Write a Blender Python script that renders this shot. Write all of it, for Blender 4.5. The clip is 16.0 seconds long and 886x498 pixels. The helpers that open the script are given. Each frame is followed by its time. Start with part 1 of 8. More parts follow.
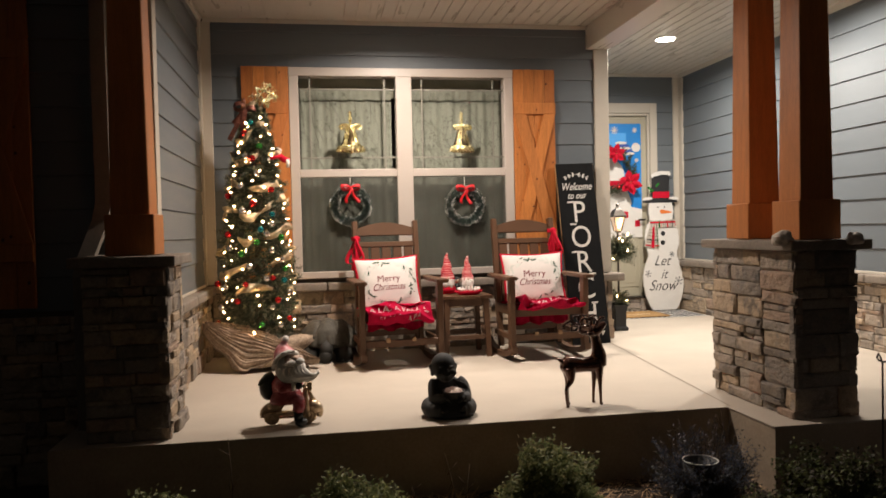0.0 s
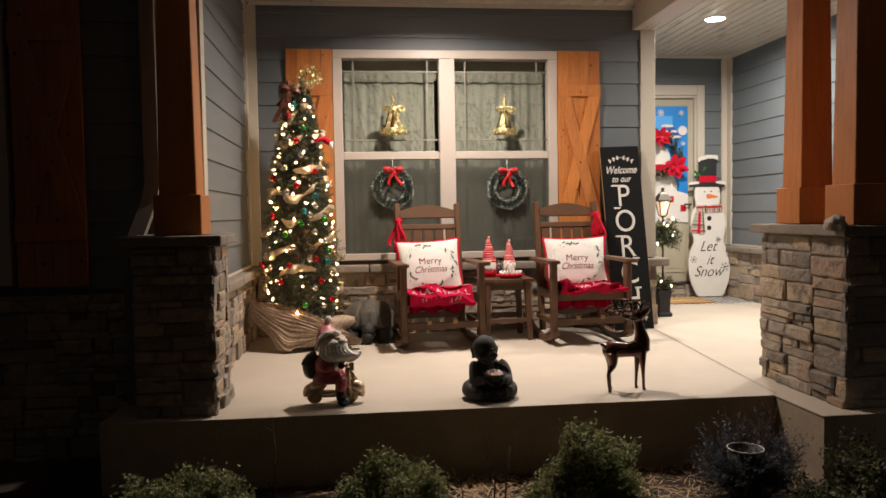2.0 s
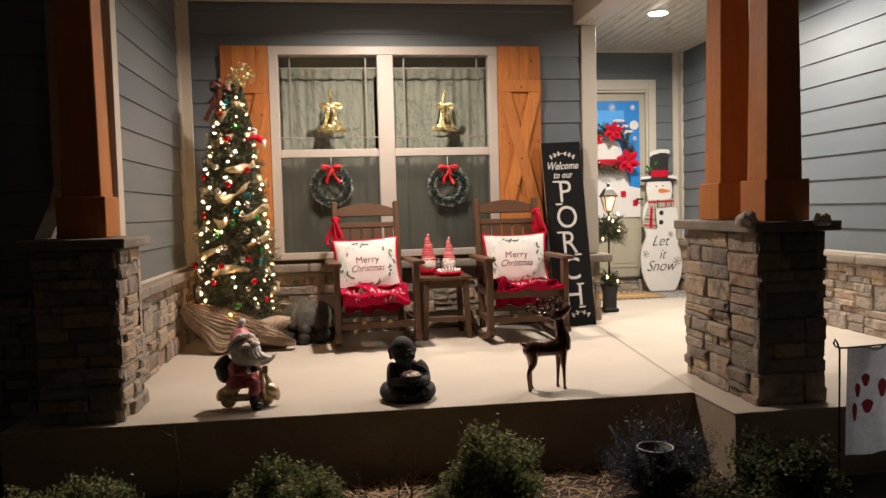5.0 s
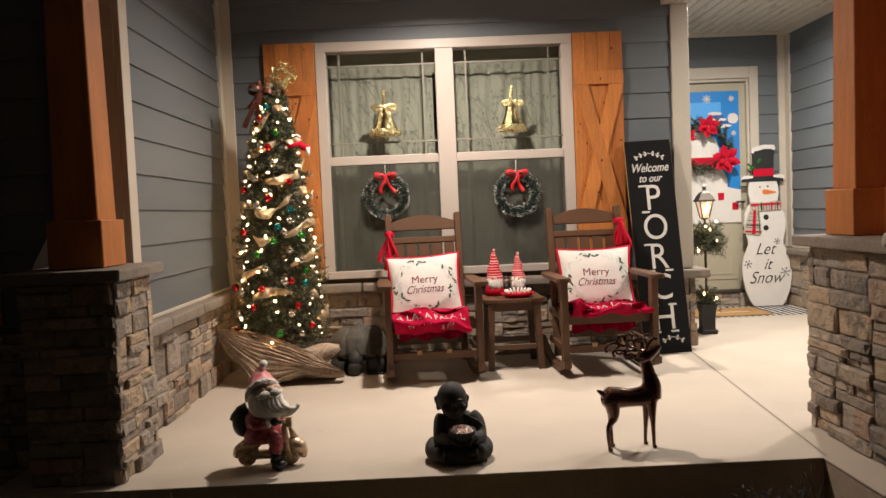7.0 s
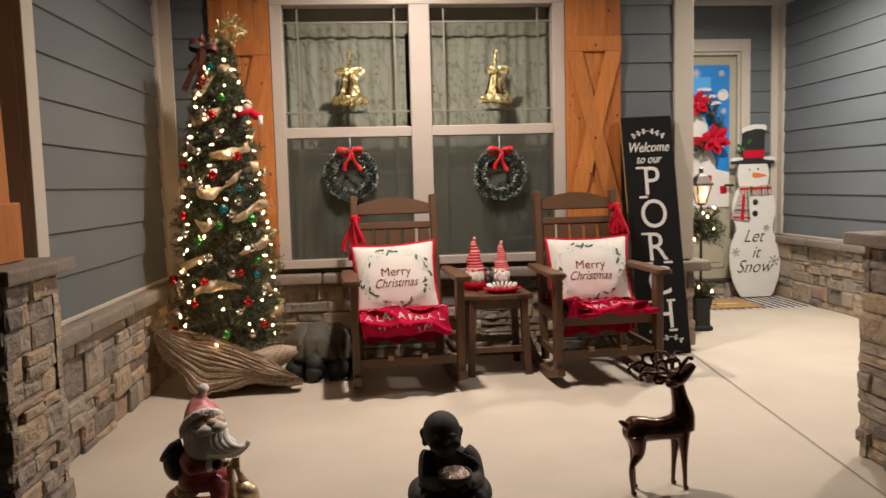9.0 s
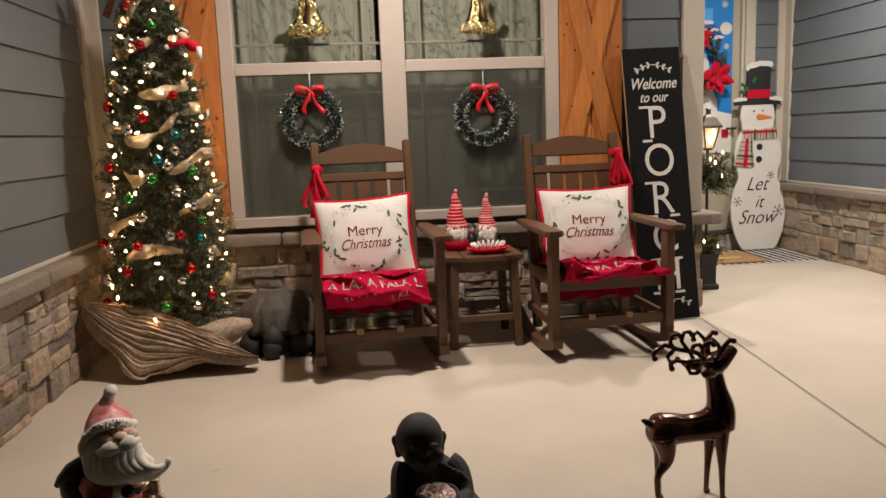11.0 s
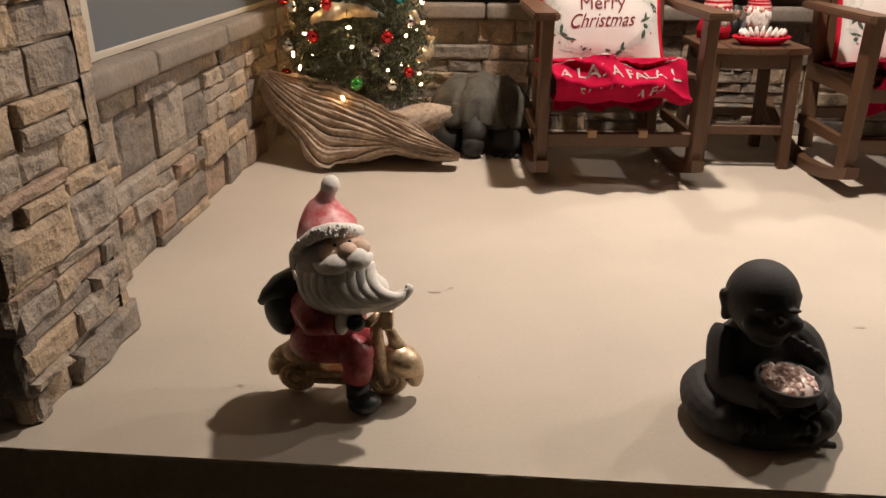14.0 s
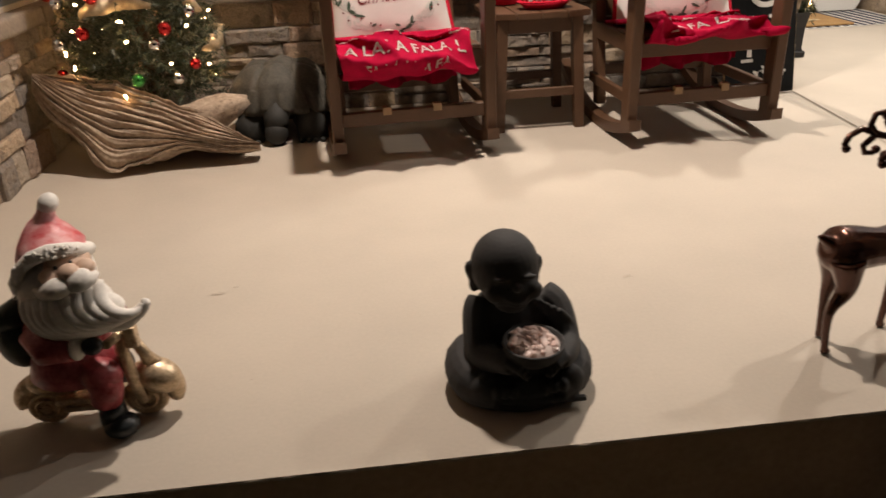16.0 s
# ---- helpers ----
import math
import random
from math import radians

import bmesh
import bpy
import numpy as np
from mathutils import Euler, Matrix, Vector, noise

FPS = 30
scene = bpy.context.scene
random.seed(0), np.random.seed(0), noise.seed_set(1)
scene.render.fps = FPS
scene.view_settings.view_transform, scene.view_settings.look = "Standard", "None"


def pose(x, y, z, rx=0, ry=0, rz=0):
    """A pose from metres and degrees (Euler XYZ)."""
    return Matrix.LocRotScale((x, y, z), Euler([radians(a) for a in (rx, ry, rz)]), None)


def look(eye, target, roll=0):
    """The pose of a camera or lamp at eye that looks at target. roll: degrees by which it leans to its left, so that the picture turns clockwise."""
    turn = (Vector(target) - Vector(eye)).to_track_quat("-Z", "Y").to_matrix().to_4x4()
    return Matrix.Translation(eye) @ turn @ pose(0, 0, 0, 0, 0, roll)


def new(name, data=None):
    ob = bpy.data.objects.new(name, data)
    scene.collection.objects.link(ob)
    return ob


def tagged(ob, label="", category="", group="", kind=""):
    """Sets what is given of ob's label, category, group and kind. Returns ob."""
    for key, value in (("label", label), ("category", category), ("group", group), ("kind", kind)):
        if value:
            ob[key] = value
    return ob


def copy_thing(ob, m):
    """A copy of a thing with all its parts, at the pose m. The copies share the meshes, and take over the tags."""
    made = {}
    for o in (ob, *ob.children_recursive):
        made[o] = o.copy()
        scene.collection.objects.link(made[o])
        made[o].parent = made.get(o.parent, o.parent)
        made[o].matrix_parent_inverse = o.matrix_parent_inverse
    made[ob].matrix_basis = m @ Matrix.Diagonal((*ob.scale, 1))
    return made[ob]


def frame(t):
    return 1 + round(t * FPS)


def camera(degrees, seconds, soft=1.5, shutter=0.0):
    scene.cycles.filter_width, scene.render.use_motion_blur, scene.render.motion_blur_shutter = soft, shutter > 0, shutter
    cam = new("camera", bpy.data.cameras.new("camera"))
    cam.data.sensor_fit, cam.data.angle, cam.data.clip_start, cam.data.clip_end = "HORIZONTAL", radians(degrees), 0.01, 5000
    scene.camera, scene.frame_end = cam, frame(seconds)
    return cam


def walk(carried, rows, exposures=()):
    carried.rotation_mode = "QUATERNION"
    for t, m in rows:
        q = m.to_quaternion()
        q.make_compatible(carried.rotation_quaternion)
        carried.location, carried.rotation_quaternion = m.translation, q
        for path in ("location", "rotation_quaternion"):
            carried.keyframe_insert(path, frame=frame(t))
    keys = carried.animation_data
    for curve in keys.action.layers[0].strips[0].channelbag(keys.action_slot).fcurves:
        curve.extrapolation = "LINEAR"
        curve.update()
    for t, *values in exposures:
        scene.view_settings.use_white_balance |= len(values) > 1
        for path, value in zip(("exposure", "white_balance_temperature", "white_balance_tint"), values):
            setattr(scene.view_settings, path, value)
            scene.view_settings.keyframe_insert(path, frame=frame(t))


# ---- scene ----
cam = camera(61.1, 16.0, shutter=0.5)
PATH = [
    (0, (-0.041, 0.128, 0.984), (0.285, 2.101, 0.931), -1.3),
    (0.5, (-0.053, 0.13, 0.97), (0.22, 2.109, 0.871), -0.4),
    (1, (-0.056, 0.139, 0.965), (0.179, 2.121, 0.843), 0.2),
    (1.5, (-0.061, 0.146, 0.965), (0.149, 2.131, 0.848), -0.2),
    (2, (-0.047, 0.135, 0.974), (0.17, 2.121, 0.881), -0.9),
    (2.5, (-0.023, 0.13, 0.982), (0.227, 2.113, 0.928), -1.6),
    (3, (0.001, 0.116, 0.985), (0.29, 2.095, 0.949), -1.9),
    (3.5, (0.032, 0.105, 0.982), (0.357, 2.078, 0.938), -1.8),
    (3.7, (0.047, 0.1, 0.984), (0.38, 2.071, 0.934), -1.9),
    (5.8, (0.47, 0.291, 0.997), (0.587, 2.284, 0.871), -1.6),
    (6, (0.491, 0.378, 1.043), (0.57, 2.373, 0.934), -1.9),
    (6.5, (0.537, 0.581, 1.06), (0.601, 2.578, 0.96), -2.6),
    (7, (0.533, 0.83, 1.064), (0.563, 2.828, 0.965), -2.4),
    (7.5, (0.516, 1.005, 1.092), (0.588, 3.0, 0.966), -1.2),
    (8, (0.457, 1.186, 1.097), (0.594, 3.176, 0.954), -1.8),
    (8.5, (0.41, 1.364, 1.107), (0.6, 3.348, 0.95), -2.4),
    (9, (0.414, 1.494, 1.114), (0.57, 3.481, 0.943), -1.5),
    (9.2, (0.436, 1.553, 1.112), (0.572, 3.54, 0.926), -0.8),
    (11.3, (0.47, 2.166, 1.08), (0.682, 4.13, 0.762), -2.1),
    (11.5, (0.461, 2.217, 1.08), (0.668, 4.177, 0.744), -1.9),
    (12, (0.427, 2.346, 1.045), (0.471, 4.292, 0.588), -1.6),
    (12.5, (0.394, 2.525, 1.013), (0.285, 4.467, 0.549), -0.4),
    (13, (0.24, 2.656, 0.98), (0.1, 4.577, 0.44), -3.2),
    (13.5, (0.121, 2.73, 0.911), (-0.022, 4.589, 0.188), -1.7),
    (14, (0.093, 2.751, 0.889), (-0.044, 4.583, 0.098), 0.3),
    (14.5, (0.092, 2.757, 0.884), (-0.052, 4.575, 0.063), -0.6),
    (15, (0.114, 2.768, 0.885), (0.017, 4.584, 0.053), -1.6),
    (15.5, (0.217, 2.791, 0.889), (0.339, 4.606, 0.057), -1.8),
    (16, (0.354, 2.777, 0.908), (0.527, 4.574, 0.048), -2.5),
]
walk(cam, [(t, look(eye, target, roll)) for t, eye, target, roll in PATH],
     exposures=[(0.0, 0.20), (6.0, 0.20), (7.5, 0.10), (9.0, -0.10), (11.5, -0.27), (12.5, -0.06), (13.5, 0.10), (14.5, 0.20), (16.0, 0.02)])

# ---- world and lamps ----
world = bpy.data.worlds.new("night")
scene.world = world
world.use_nodes = True
bg = world.node_tree.nodes["Background"]
bg.inputs[0].default_value, bg.inputs[1].default_value = (0.55, 0.46, 0.39, 1), 0.022
PORCH_W, ENTRY_W, ENTRY2_W = 62.5, 66.0, 41.0
LAMPS = [("porch", (0.63, 5.25, 2.665), PORCH_W, (1.0, 0.85, 0.735)),
         ("entry", (3.15, 6.64, 2.665), ENTRY_W, (1.0, 0.90, 0.80)),
         ("entry_front", (3.40, 5.25, 2.665), ENTRY2_W, (1.0, 0.90, 0.80))]
for nm, place, watts, tint in LAMPS:
    ld = bpy.data.lights.new(nm + "_light", "AREA")
    ld.shape, ld.size, ld.energy, ld.color, ld.spread = "DISK", 0.12, watts, tint, radians(158 if nm == "porch" else 168)
    lo = new(nm + "_light", ld)
    lo.location = place

# ---- helpers ----
V = Vector
R = random.Random(5)


def node(nt, kind, **kw):
    n = nt.nodes.new(kind)
    for k, v in kw.items():
        n.inputs[k].default_value = v
    return n


def mat(name, col, rough=0.6, metal=0.0, vary=0.18, scale=9.0, fine=70.0, bump=0.15, stretch=(1, 1, 1), col2=None, spec=0.5, emit=0.0, rand=None, coat=0.0, sheen=0.0, trans=0.0, grain=0.5, flake=0.0):
    """A procedural surface: two scales of variation in colour, fine relief, optional per-piece random colours."""
    m = bpy.data.materials.new(name)
    m.use_nodes = True
    nt = m.node_tree
    b = nt.nodes["Principled BSDF"]
    geo = nt.nodes.new("ShaderNodeNewGeometry")
    mp = nt.nodes.new("ShaderNodeMapping")
    mp.inputs["Scale"].default_value = stretch
    nt.links.new(geo.outputs["Position"], mp.inputs["Vector"])
    n1 = node(nt, "ShaderNodeTexNoise", Scale=scale, Detail=4.0, Roughness=0.55)
    n2 = node(nt, "ShaderNodeTexNoise", Scale=fine, Detail=3.0, Roughness=0.6)
    for n in (n1, n2):
        nt.links.new(mp.outputs[0], n.inputs["Vector"])
    mixn = nt.nodes.new("ShaderNodeMix")
    mixn.inputs[0].default_value = grain
    nt.links.new(n1.outputs["Fac"], mixn.inputs[2])
    nt.links.new(n2.outputs["Fac"], mixn.inputs[3])
    ramp = nt.nodes.new("ShaderNodeValToRGB")
    c = V(col)
    lo, hi = c * (1 - vary), c * (1 + vary)
    if col2:
        hi = V(col2)
    ramp.color_ramp.elements[0].position, ramp.color_ramp.elements[1].position = 0.3, 0.7
    ramp.color_ramp.elements[0].color = (*lo, 1)
    ramp.color_ramp.elements[1].color = (*[min(1, x) for x in hi], 1)
    nt.links.new(mixn.outputs[0], ramp.inputs[0])
    out = ramp.outputs[0]
    if rand:
        oi = nt.nodes.new("ShaderNodeObjectInfo")
        rr = nt.nodes.new("ShaderNodeValToRGB")
        rr.color_ramp.interpolation = "CONSTANT"
        els = rr.color_ramp.elements
        els[0].position, els[0].color = 0, (*rand[0], 1)
        els[1].position, els[1].color = 1 / len(rand), (*rand[1], 1)
        for i in range(2, len(rand)):
            e = els.new(i / len(rand))
            e.color = (*rand[i], 1)
        nt.links.new(oi.outputs["Random"], rr.inputs[0])
        mx = nt.nodes.new("ShaderNodeMix")
        mx.data_type, mx.blend_type = "RGBA", "MULTIPLY"
        mx.inputs[0].default_value = 1.0
        nt.links.new(out, mx.inputs[6])
        nt.links.new(rr.outputs[0], mx.inputs[7])
        out = mx.outputs[2]
    nt.links.new(out, b.inputs["Base Color"])
    b.inputs["Metallic"].default_value = metal
    b.inputs["Specular IOR Level"].default_value = spec
    b.inputs["Coat Weight"].default_value = coat
    b.inputs["Sheen Weight"].default_value = sheen
    b.inputs["Transmission Weight"].default_value = trans
    mr = node(nt, "ShaderNodeMapRange")
    mr.inputs[3].default_value, mr.inputs[4].default_value = max(0.02, rough - 0.1), min(1, rough + 0.1)
    nt.links.new(n1.outputs["Fac"], mr.inputs[0])
    nt.links.new(mr.outputs[0], b.inputs["Roughness"])
    if bump:
        bp = node(nt, "ShaderNodeBump", Strength=bump, Distance=0.004)
        nt.links.new(mixn.outputs[0], bp.inputs["Height"])
        nt.links.new(bp.outputs[0], b.inputs["Normal"])
    if emit:
        b.inputs["Emission Color"].default_value = (*col, 1)
        b.inputs["Emission Strength"].default_value = emit
    return m


def finish(name, bm, material, smooth=None):
    me = bpy.data.meshes.new(name)
    bm.normal_update()
    bm.to_mesh(me)
    bm.free()
    for m in material if isinstance(material, (list, tuple)) else [material]:
        me.materials.append(m)
    if smooth:
        me.shade_smooth()
    return me


def part(name, bm, material, parent=None, label="", smooth=False):
    ob = new(name, finish(name, bm, material, smooth))
    if parent:
        ob.parent = parent
    if label:
        ob["label"] = label
    return ob


def share(name, me, parent, m, label=""):
    ob = new(name, me)
    ob.parent, ob.matrix_basis = parent, m
    if label:
        ob["label"] = label
    return ob


def empty(name, m=None):
    ob = new(name)
    ob.empty_display_size = 0.1
    if m is not None:
        ob.matrix_basis = m
    return ob


def box(bm, c, s, bevel=0.0, m=None, mi=0, seg=1):
    """A box with centre c and size s, its edges eased."""
    b2 = bmesh.new()
    bmesh.ops.create_cube(b2, size=1)
    bmesh.ops.scale(b2, vec=s, verts=b2.verts)
    if bevel:
        bmesh.ops.bevel(b2, geom=b2.edges[:], offset=bevel, segments=seg, affect="EDGES", profile=0.6)
    return merge(bm, b2, (m or Matrix()) @ Matrix.Translation(c), mi)


def merge(bm, b2, m, mi=0):
    vs = {v: bm.verts.new(m @ v.co) for v in b2.verts}
    for f in b2.faces:
        try:
            g = bm.faces.new([vs[v] for v in f.verts])
            g.material_index, g.smooth = mi, f.smooth
        except ValueError:
            pass
    b2.free()
    return bm


def span(bm, x0, x1, y0, y1, z0, z1, bevel=0.0, m=None, mi=0):
    return box(bm, ((x0 + x1) / 2, (y0 + y1) / 2, (z0 + z1) / 2), (abs(x1 - x0), abs(y1 - y0), abs(z1 - z0)), bevel, m, mi)


def spanned(name, x0, x1, y0, y1, z0, z1, material, parent=None, bevel=0.0, label=""):
    return part(name, span(bmesh.new(), x0, x1, y0, y1, z0, z1, bevel), material, parent, label)


def ball(bm, c, r, u=14, v=10, rot=None, mi=0, smooth=True):
    b2 = bmesh.new()
    bmesh.ops.create_uvsphere(b2, u_segments=u, v_segments=v, radius=1)
    for f in b2.faces:
        f.smooth = smooth
    r = (r, r, r) if isinstance(r, (int, float)) else r
    m = Matrix.Translation(c) @ (rot.to_matrix().to_4x4() if rot else Matrix()) @ Matrix.Diagonal((*r, 1))
    return merge(bm, b2, m, mi)


def tube(bm, pts, radii, n=8, mi=0, cap=True, smooth=True):
    """A tube of changing radius along points."""
    pts = [V(p) for p in pts]
    if isinstance(radii, (int, float)):
        radii = [radii] * len(pts)
    rings, side = [], None
    for i, p in enumerate(pts):
        d = (pts[min(i + 1, len(pts) - 1)] - pts[max(i - 1, 0)]).normalized()
        if side is None:
            side = d.orthogonal().normalized()
        side = (side - d * side.dot(d)).normalized()
        up = d.cross(side)
        rings.append([bm.verts.new(p + (side * math.cos(a) + up * math.sin(a)) * radii[i]) for a in [2 * math.pi * k / n for k in range(n)]])
    for a, b in zip(rings, rings[1:]):
        for k in range(n):
            f = bm.faces.new((a[k], a[(k + 1) % n], b[(k + 1) % n], b[k]))
            f.smooth, f.material_index = smooth, mi
    if cap:
        for ring in (rings[0][::-1], rings[-1]):
            bm.faces.new(ring).material_index = mi
    return bm


def lathe(bm, profile, n=20, c=(0, 0, 0), mi=0, m=None, smooth=True):
    """Turns (radius, height) pairs round the z axis."""
    m = m or Matrix.Translation(c)
    rings = [[bm.verts.new(m @ V((max(r, 1e-4) * math.cos(2 * math.pi * k / n), max(r, 1e-4) * math.sin(2 * math.pi * k / n), z))) for k in range(n)] for r, z in profile]
    for a, b in zip(rings, rings[1:]):
        for k in range(n):
            f = bm.faces.new((a[k], a[(k + 1) % n], b[(k + 1) % n], b[k]))
            f.smooth, f.material_index = smooth, mi
    return bm


def prism(bm, outline, depth, m=None, mi=0, bevel=0.0):
    """A flat outline in x and z, drawn out along y."""
    b2 = bmesh.new()
    front = [b2.verts.new((x, -depth / 2, z)) for x, z in outline]
    f = b2.faces.new(front)
    ret = bmesh.ops.extrude_face_region(b2, geom=[f])
    bmesh.ops.translate(b2, vec=(0, depth, 0), verts=[v for v in ret["geom"] if isinstance(v, bmesh.types.BMVert)])
    bmesh.ops.recalc_face_normals(b2, faces=b2.faces)
    if bevel:
        bmesh.ops.bevel(b2, geom=[e for e in b2.edges if abs(e.verts[0].co.y - e.verts[1].co.y) < 1e-6], offset=bevel, segments=2, affect="EDGES")
    return merge(bm, b2, m or Matrix(), mi)


def words(name, text, size, m, material, parent, shear=0.0, depth=0.0012, bold=0.0, width=1.0, label="", spacing=1.0):
    """Lettering in the built-in font, turned into a mesh; m places its middle, reading along x, up along y."""
    cu = bpy.data.curves.new(name, "FONT")
    cu.body, cu.size, cu.shear, cu.extrude, cu.offset = text, size, shear, depth, bold
    cu.align_x, cu.align_y, cu.space_character = "CENTER", "CENTER", spacing
    cu.resolution_u = 5
    tmp = bpy.data.objects.new(name, cu)
    scene.collection.objects.link(tmp)
    bpy.context.view_layer.update()
    me = bpy.data.meshes.new_from_object(tmp.evaluated_get(bpy.context.evaluated_depsgraph_get()))
    bpy.data.objects.remove(tmp)
    bpy.data.curves.remove(cu)
    me.name = name
    me.materials.clear()
    me.materials.append(material)
    return share(name, me, parent, m @ Matrix.Diagonal((width, 1, 1, 1)), label)


def ribbon(bm, pts, width, up=V((0, 0, 1)), mi=0, smooth=True):
    """A band along points, its breadth along up (or one up per point)."""
    ups = up if isinstance(up, list) else [up] * len(pts)
    ws = width if isinstance(width, list) else [width] * len(pts)
    prev = None
    for p, u, w in zip(pts, ups, ws):
        cur = (bm.verts.new(V(p) - u * w / 2), bm.verts.new(V(p) + u * w / 2))
        if prev:
            f = bm.faces.new((prev[0], cur[0], cur[1], prev[1]))
            f.smooth, f.material_index = smooth, mi
        prev = cur
    return bm


# ---- materials ----
M_SIDING = mat("blue_grey_siding", (0.119, 0.137, 0.151), 0.50, vary=0.07, scale=3, fine=40, bump=0.12, stretch=(0.6, 0.6, 6), rand=[(1, 1, 1), (0.94, 0.95, 0.96), (1.04, 1.03, 1.02)])
M_TRIM = mat("cream_trim_paint", (0.50, 0.455, 0.385), 0.5, vary=0.05, scale=5, fine=60, bump=0.05)
M_WINTRIM = mat("window_vinyl", (0.46, 0.41, 0.365), 0.38, vary=0.03, scale=4, fine=60, bump=0.02)
M_MUNTIN = mat("inner_grille", (0.23, 0.22, 0.18), 0.5, vary=0.03, bump=0.02)
M_CEIL = mat("vinyl_soffit", (0.58, 0.54, 0.47), 0.3, vary=0.05, scale=3, fine=50, bump=0.03, stretch=(6, 0.7, 1))
M_CEDAR = mat("cedar_stain", (0.46, 0.165, 0.04), 0.5, vary=0.35, scale=5, fine=45, bump=0.25, stretch=(9, 9, 0.9), rand=[(1, 1, 1), (0.85, 0.8, 0.78), (1.1, 1.12, 1.1), (0.93, 0.95, 1.0)])
M_KNOT = mat("cedar_knot", (0.10, 0.03, 0.01), 0.6, bump=0.1)
M_POST = mat("stained_post", (0.44, 0.155, 0.040), 0.5, vary=0.3, scale=4, fine=40, bump=0.2, stretch=(8, 8, 0.7))
M_CONC = mat("porch_concrete", (0.470, 0.412, 0.341), 0.78, vary=0.10, scale=2.2, fine=110, bump=0.14, grain=0.3)
M_PEG = mat("raw_lumber_end", (0.34, 0.22, 0.12), 0.6)
# the slab's concrete darkened: shade of the unlit front put into the colour
M_RISER = mat("shaded_concrete_edge", (0.36, 0.285, 0.205), 0.85, vary=0.2, scale=6, fine=60, bump=0.4)
M_JOINT = mat("joint_line", (0.29, 0.245, 0.19), 0.9)


def ledge_stone():
    """Split-face stone: a colour of its own per piece, clouded with ochre, rust and soot, under a chiselled relief."""
    m = bpy.data.materials.new("ledge_stone")
    m.use_nodes = True
    nt = m.node_tree
    b = nt.nodes["Principled BSDF"]
    geo = nt.nodes.new("ShaderNodeNewGeometry")
    oi = nt.nodes.new("ShaderNodeObjectInfo")
    shift = nt.nodes.new("ShaderNodeVectorMath")
    shift.operation = "MULTIPLY_ADD"
    shift.inputs[1].default_value = (1, 1, 1)
    nt.links.new(geo.outputs["Position"], shift.inputs[0])
    nt.links.new(oi.outputs["Random"], shift.inputs[2])
    rr_ = nt.nodes.new("ShaderNodeValToRGB")
    rr_.color_ramp.interpolation = "CONSTANT"
    tones = [(0.331, 0.279, 0.229), (0.236, 0.205, 0.175), (0.379, 0.300, 0.218), (0.291, 0.244, 0.199), (0.331, 0.244, 0.185), (0.276, 0.244, 0.210), (0.403, 0.313, 0.222), (0.324, 0.279, 0.236), (0.201, 0.173, 0.147), (0.363, 0.309, 0.248)]
    els = rr_.color_ramp.elements
    els[0].color = (*tones[0], 1)
    els[1].position, els[1].color = 0.1, (*tones[1], 1)
    for k in range(2, 10):
        els.new(k / 10).color = (*tones[k], 1)
    nt.links.new(oi.outputs["Random"], rr_.inputs[0])
    out = rr_.outputs[0]
    for scale, lo, hi, col, amount, blend in ((7.0, 0.50, 0.68, (0.44, 0.325, 0.20), 0.28, "MIX"), (11.0, 0.52, 0.66, (0.11, 0.104, 0.10), 0.7, "MIX"), (60.0, 0.35, 0.7, (1.5, 1.45, 1.4), 0.5, "MULTIPLY"), (170.0, 0.5, 0.62, (0.5, 0.47, 0.44), 0.5, "MULTIPLY")):
        nz = node(nt, "ShaderNodeTexNoise", Scale=scale, Detail=5.0, Roughness=0.62)
        nt.links.new(shift.outputs[0], nz.inputs["Vector"])
        mr = nt.nodes.new("ShaderNodeMapRange")
        mr.inputs[1].default_value, mr.inputs[2].default_value, mr.inputs[4].default_value = lo, hi, amount
        nt.links.new(nz.outputs["Fac"], mr.inputs[0])
        mx = nt.nodes.new("ShaderNodeMix")
        mx.data_type, mx.blend_type = "RGBA", blend
        nt.links.new(mr.outputs[0], mx.inputs[0])
        nt.links.new(out, mx.inputs[6])
        mx.inputs[7].default_value = (*col, 1)
        out = mx.outputs[2]
    nt.links.new(out, b.inputs["Base Color"])
    b.inputs["Roughness"].default_value = 0.88
    b.inputs["Specular IOR Level"].default_value = 0.3
    n1 = node(nt, "ShaderNodeTexNoise", Scale=22.0, Detail=6.0, Roughness=0.6)
    st = nt.nodes.new("ShaderNodeMapping")
    st.inputs["Scale"].default_value = (1.0, 1.0, 1.25)
    nt.links.new(shift.outputs[0], st.inputs["Vector"])
    nt.links.new(st.outputs[0], n1.inputs["Vector"])
    bp = node(nt, "ShaderNodeBump", Strength=0.9, Distance=0.022)
    nt.links.new(n1.outputs["Fac"], bp.inputs["Height"])
    nt.links.new(bp.outputs[0], b.inputs["Normal"])
    return m


M_STONE = ledge_stone()
M_MORTAR = mat("stone_mortar", (0.13, 0.112, 0.092), 0.95, bump=0.5)
M_CAP = mat("stone_cap", (0.205, 0.172, 0.140), 0.85, vary=0.3, scale=9, fine=70, bump=0.6)
M_GLASS = bpy.data.materials.new("window_glass")
M_GLASS.use_nodes = True
_nt = M_GLASS.node_tree
_nt.nodes.clear()
_o = _nt.nodes.new("ShaderNodeOutputMaterial")
_g = node(_nt, "ShaderNodeBsdfGlossy", Roughness=0.02)
_t = _nt.nodes.new("ShaderNodeBsdfTransparent")
_f = node(_nt, "ShaderNodeFresnel", IOR=1.5)
_x = _nt.nodes.new("ShaderNodeMixShader")
_nt.links.new(_f.outputs[0], _x.inputs[0])
_nt.links.new(_t.outputs[0], _x.inputs[1])
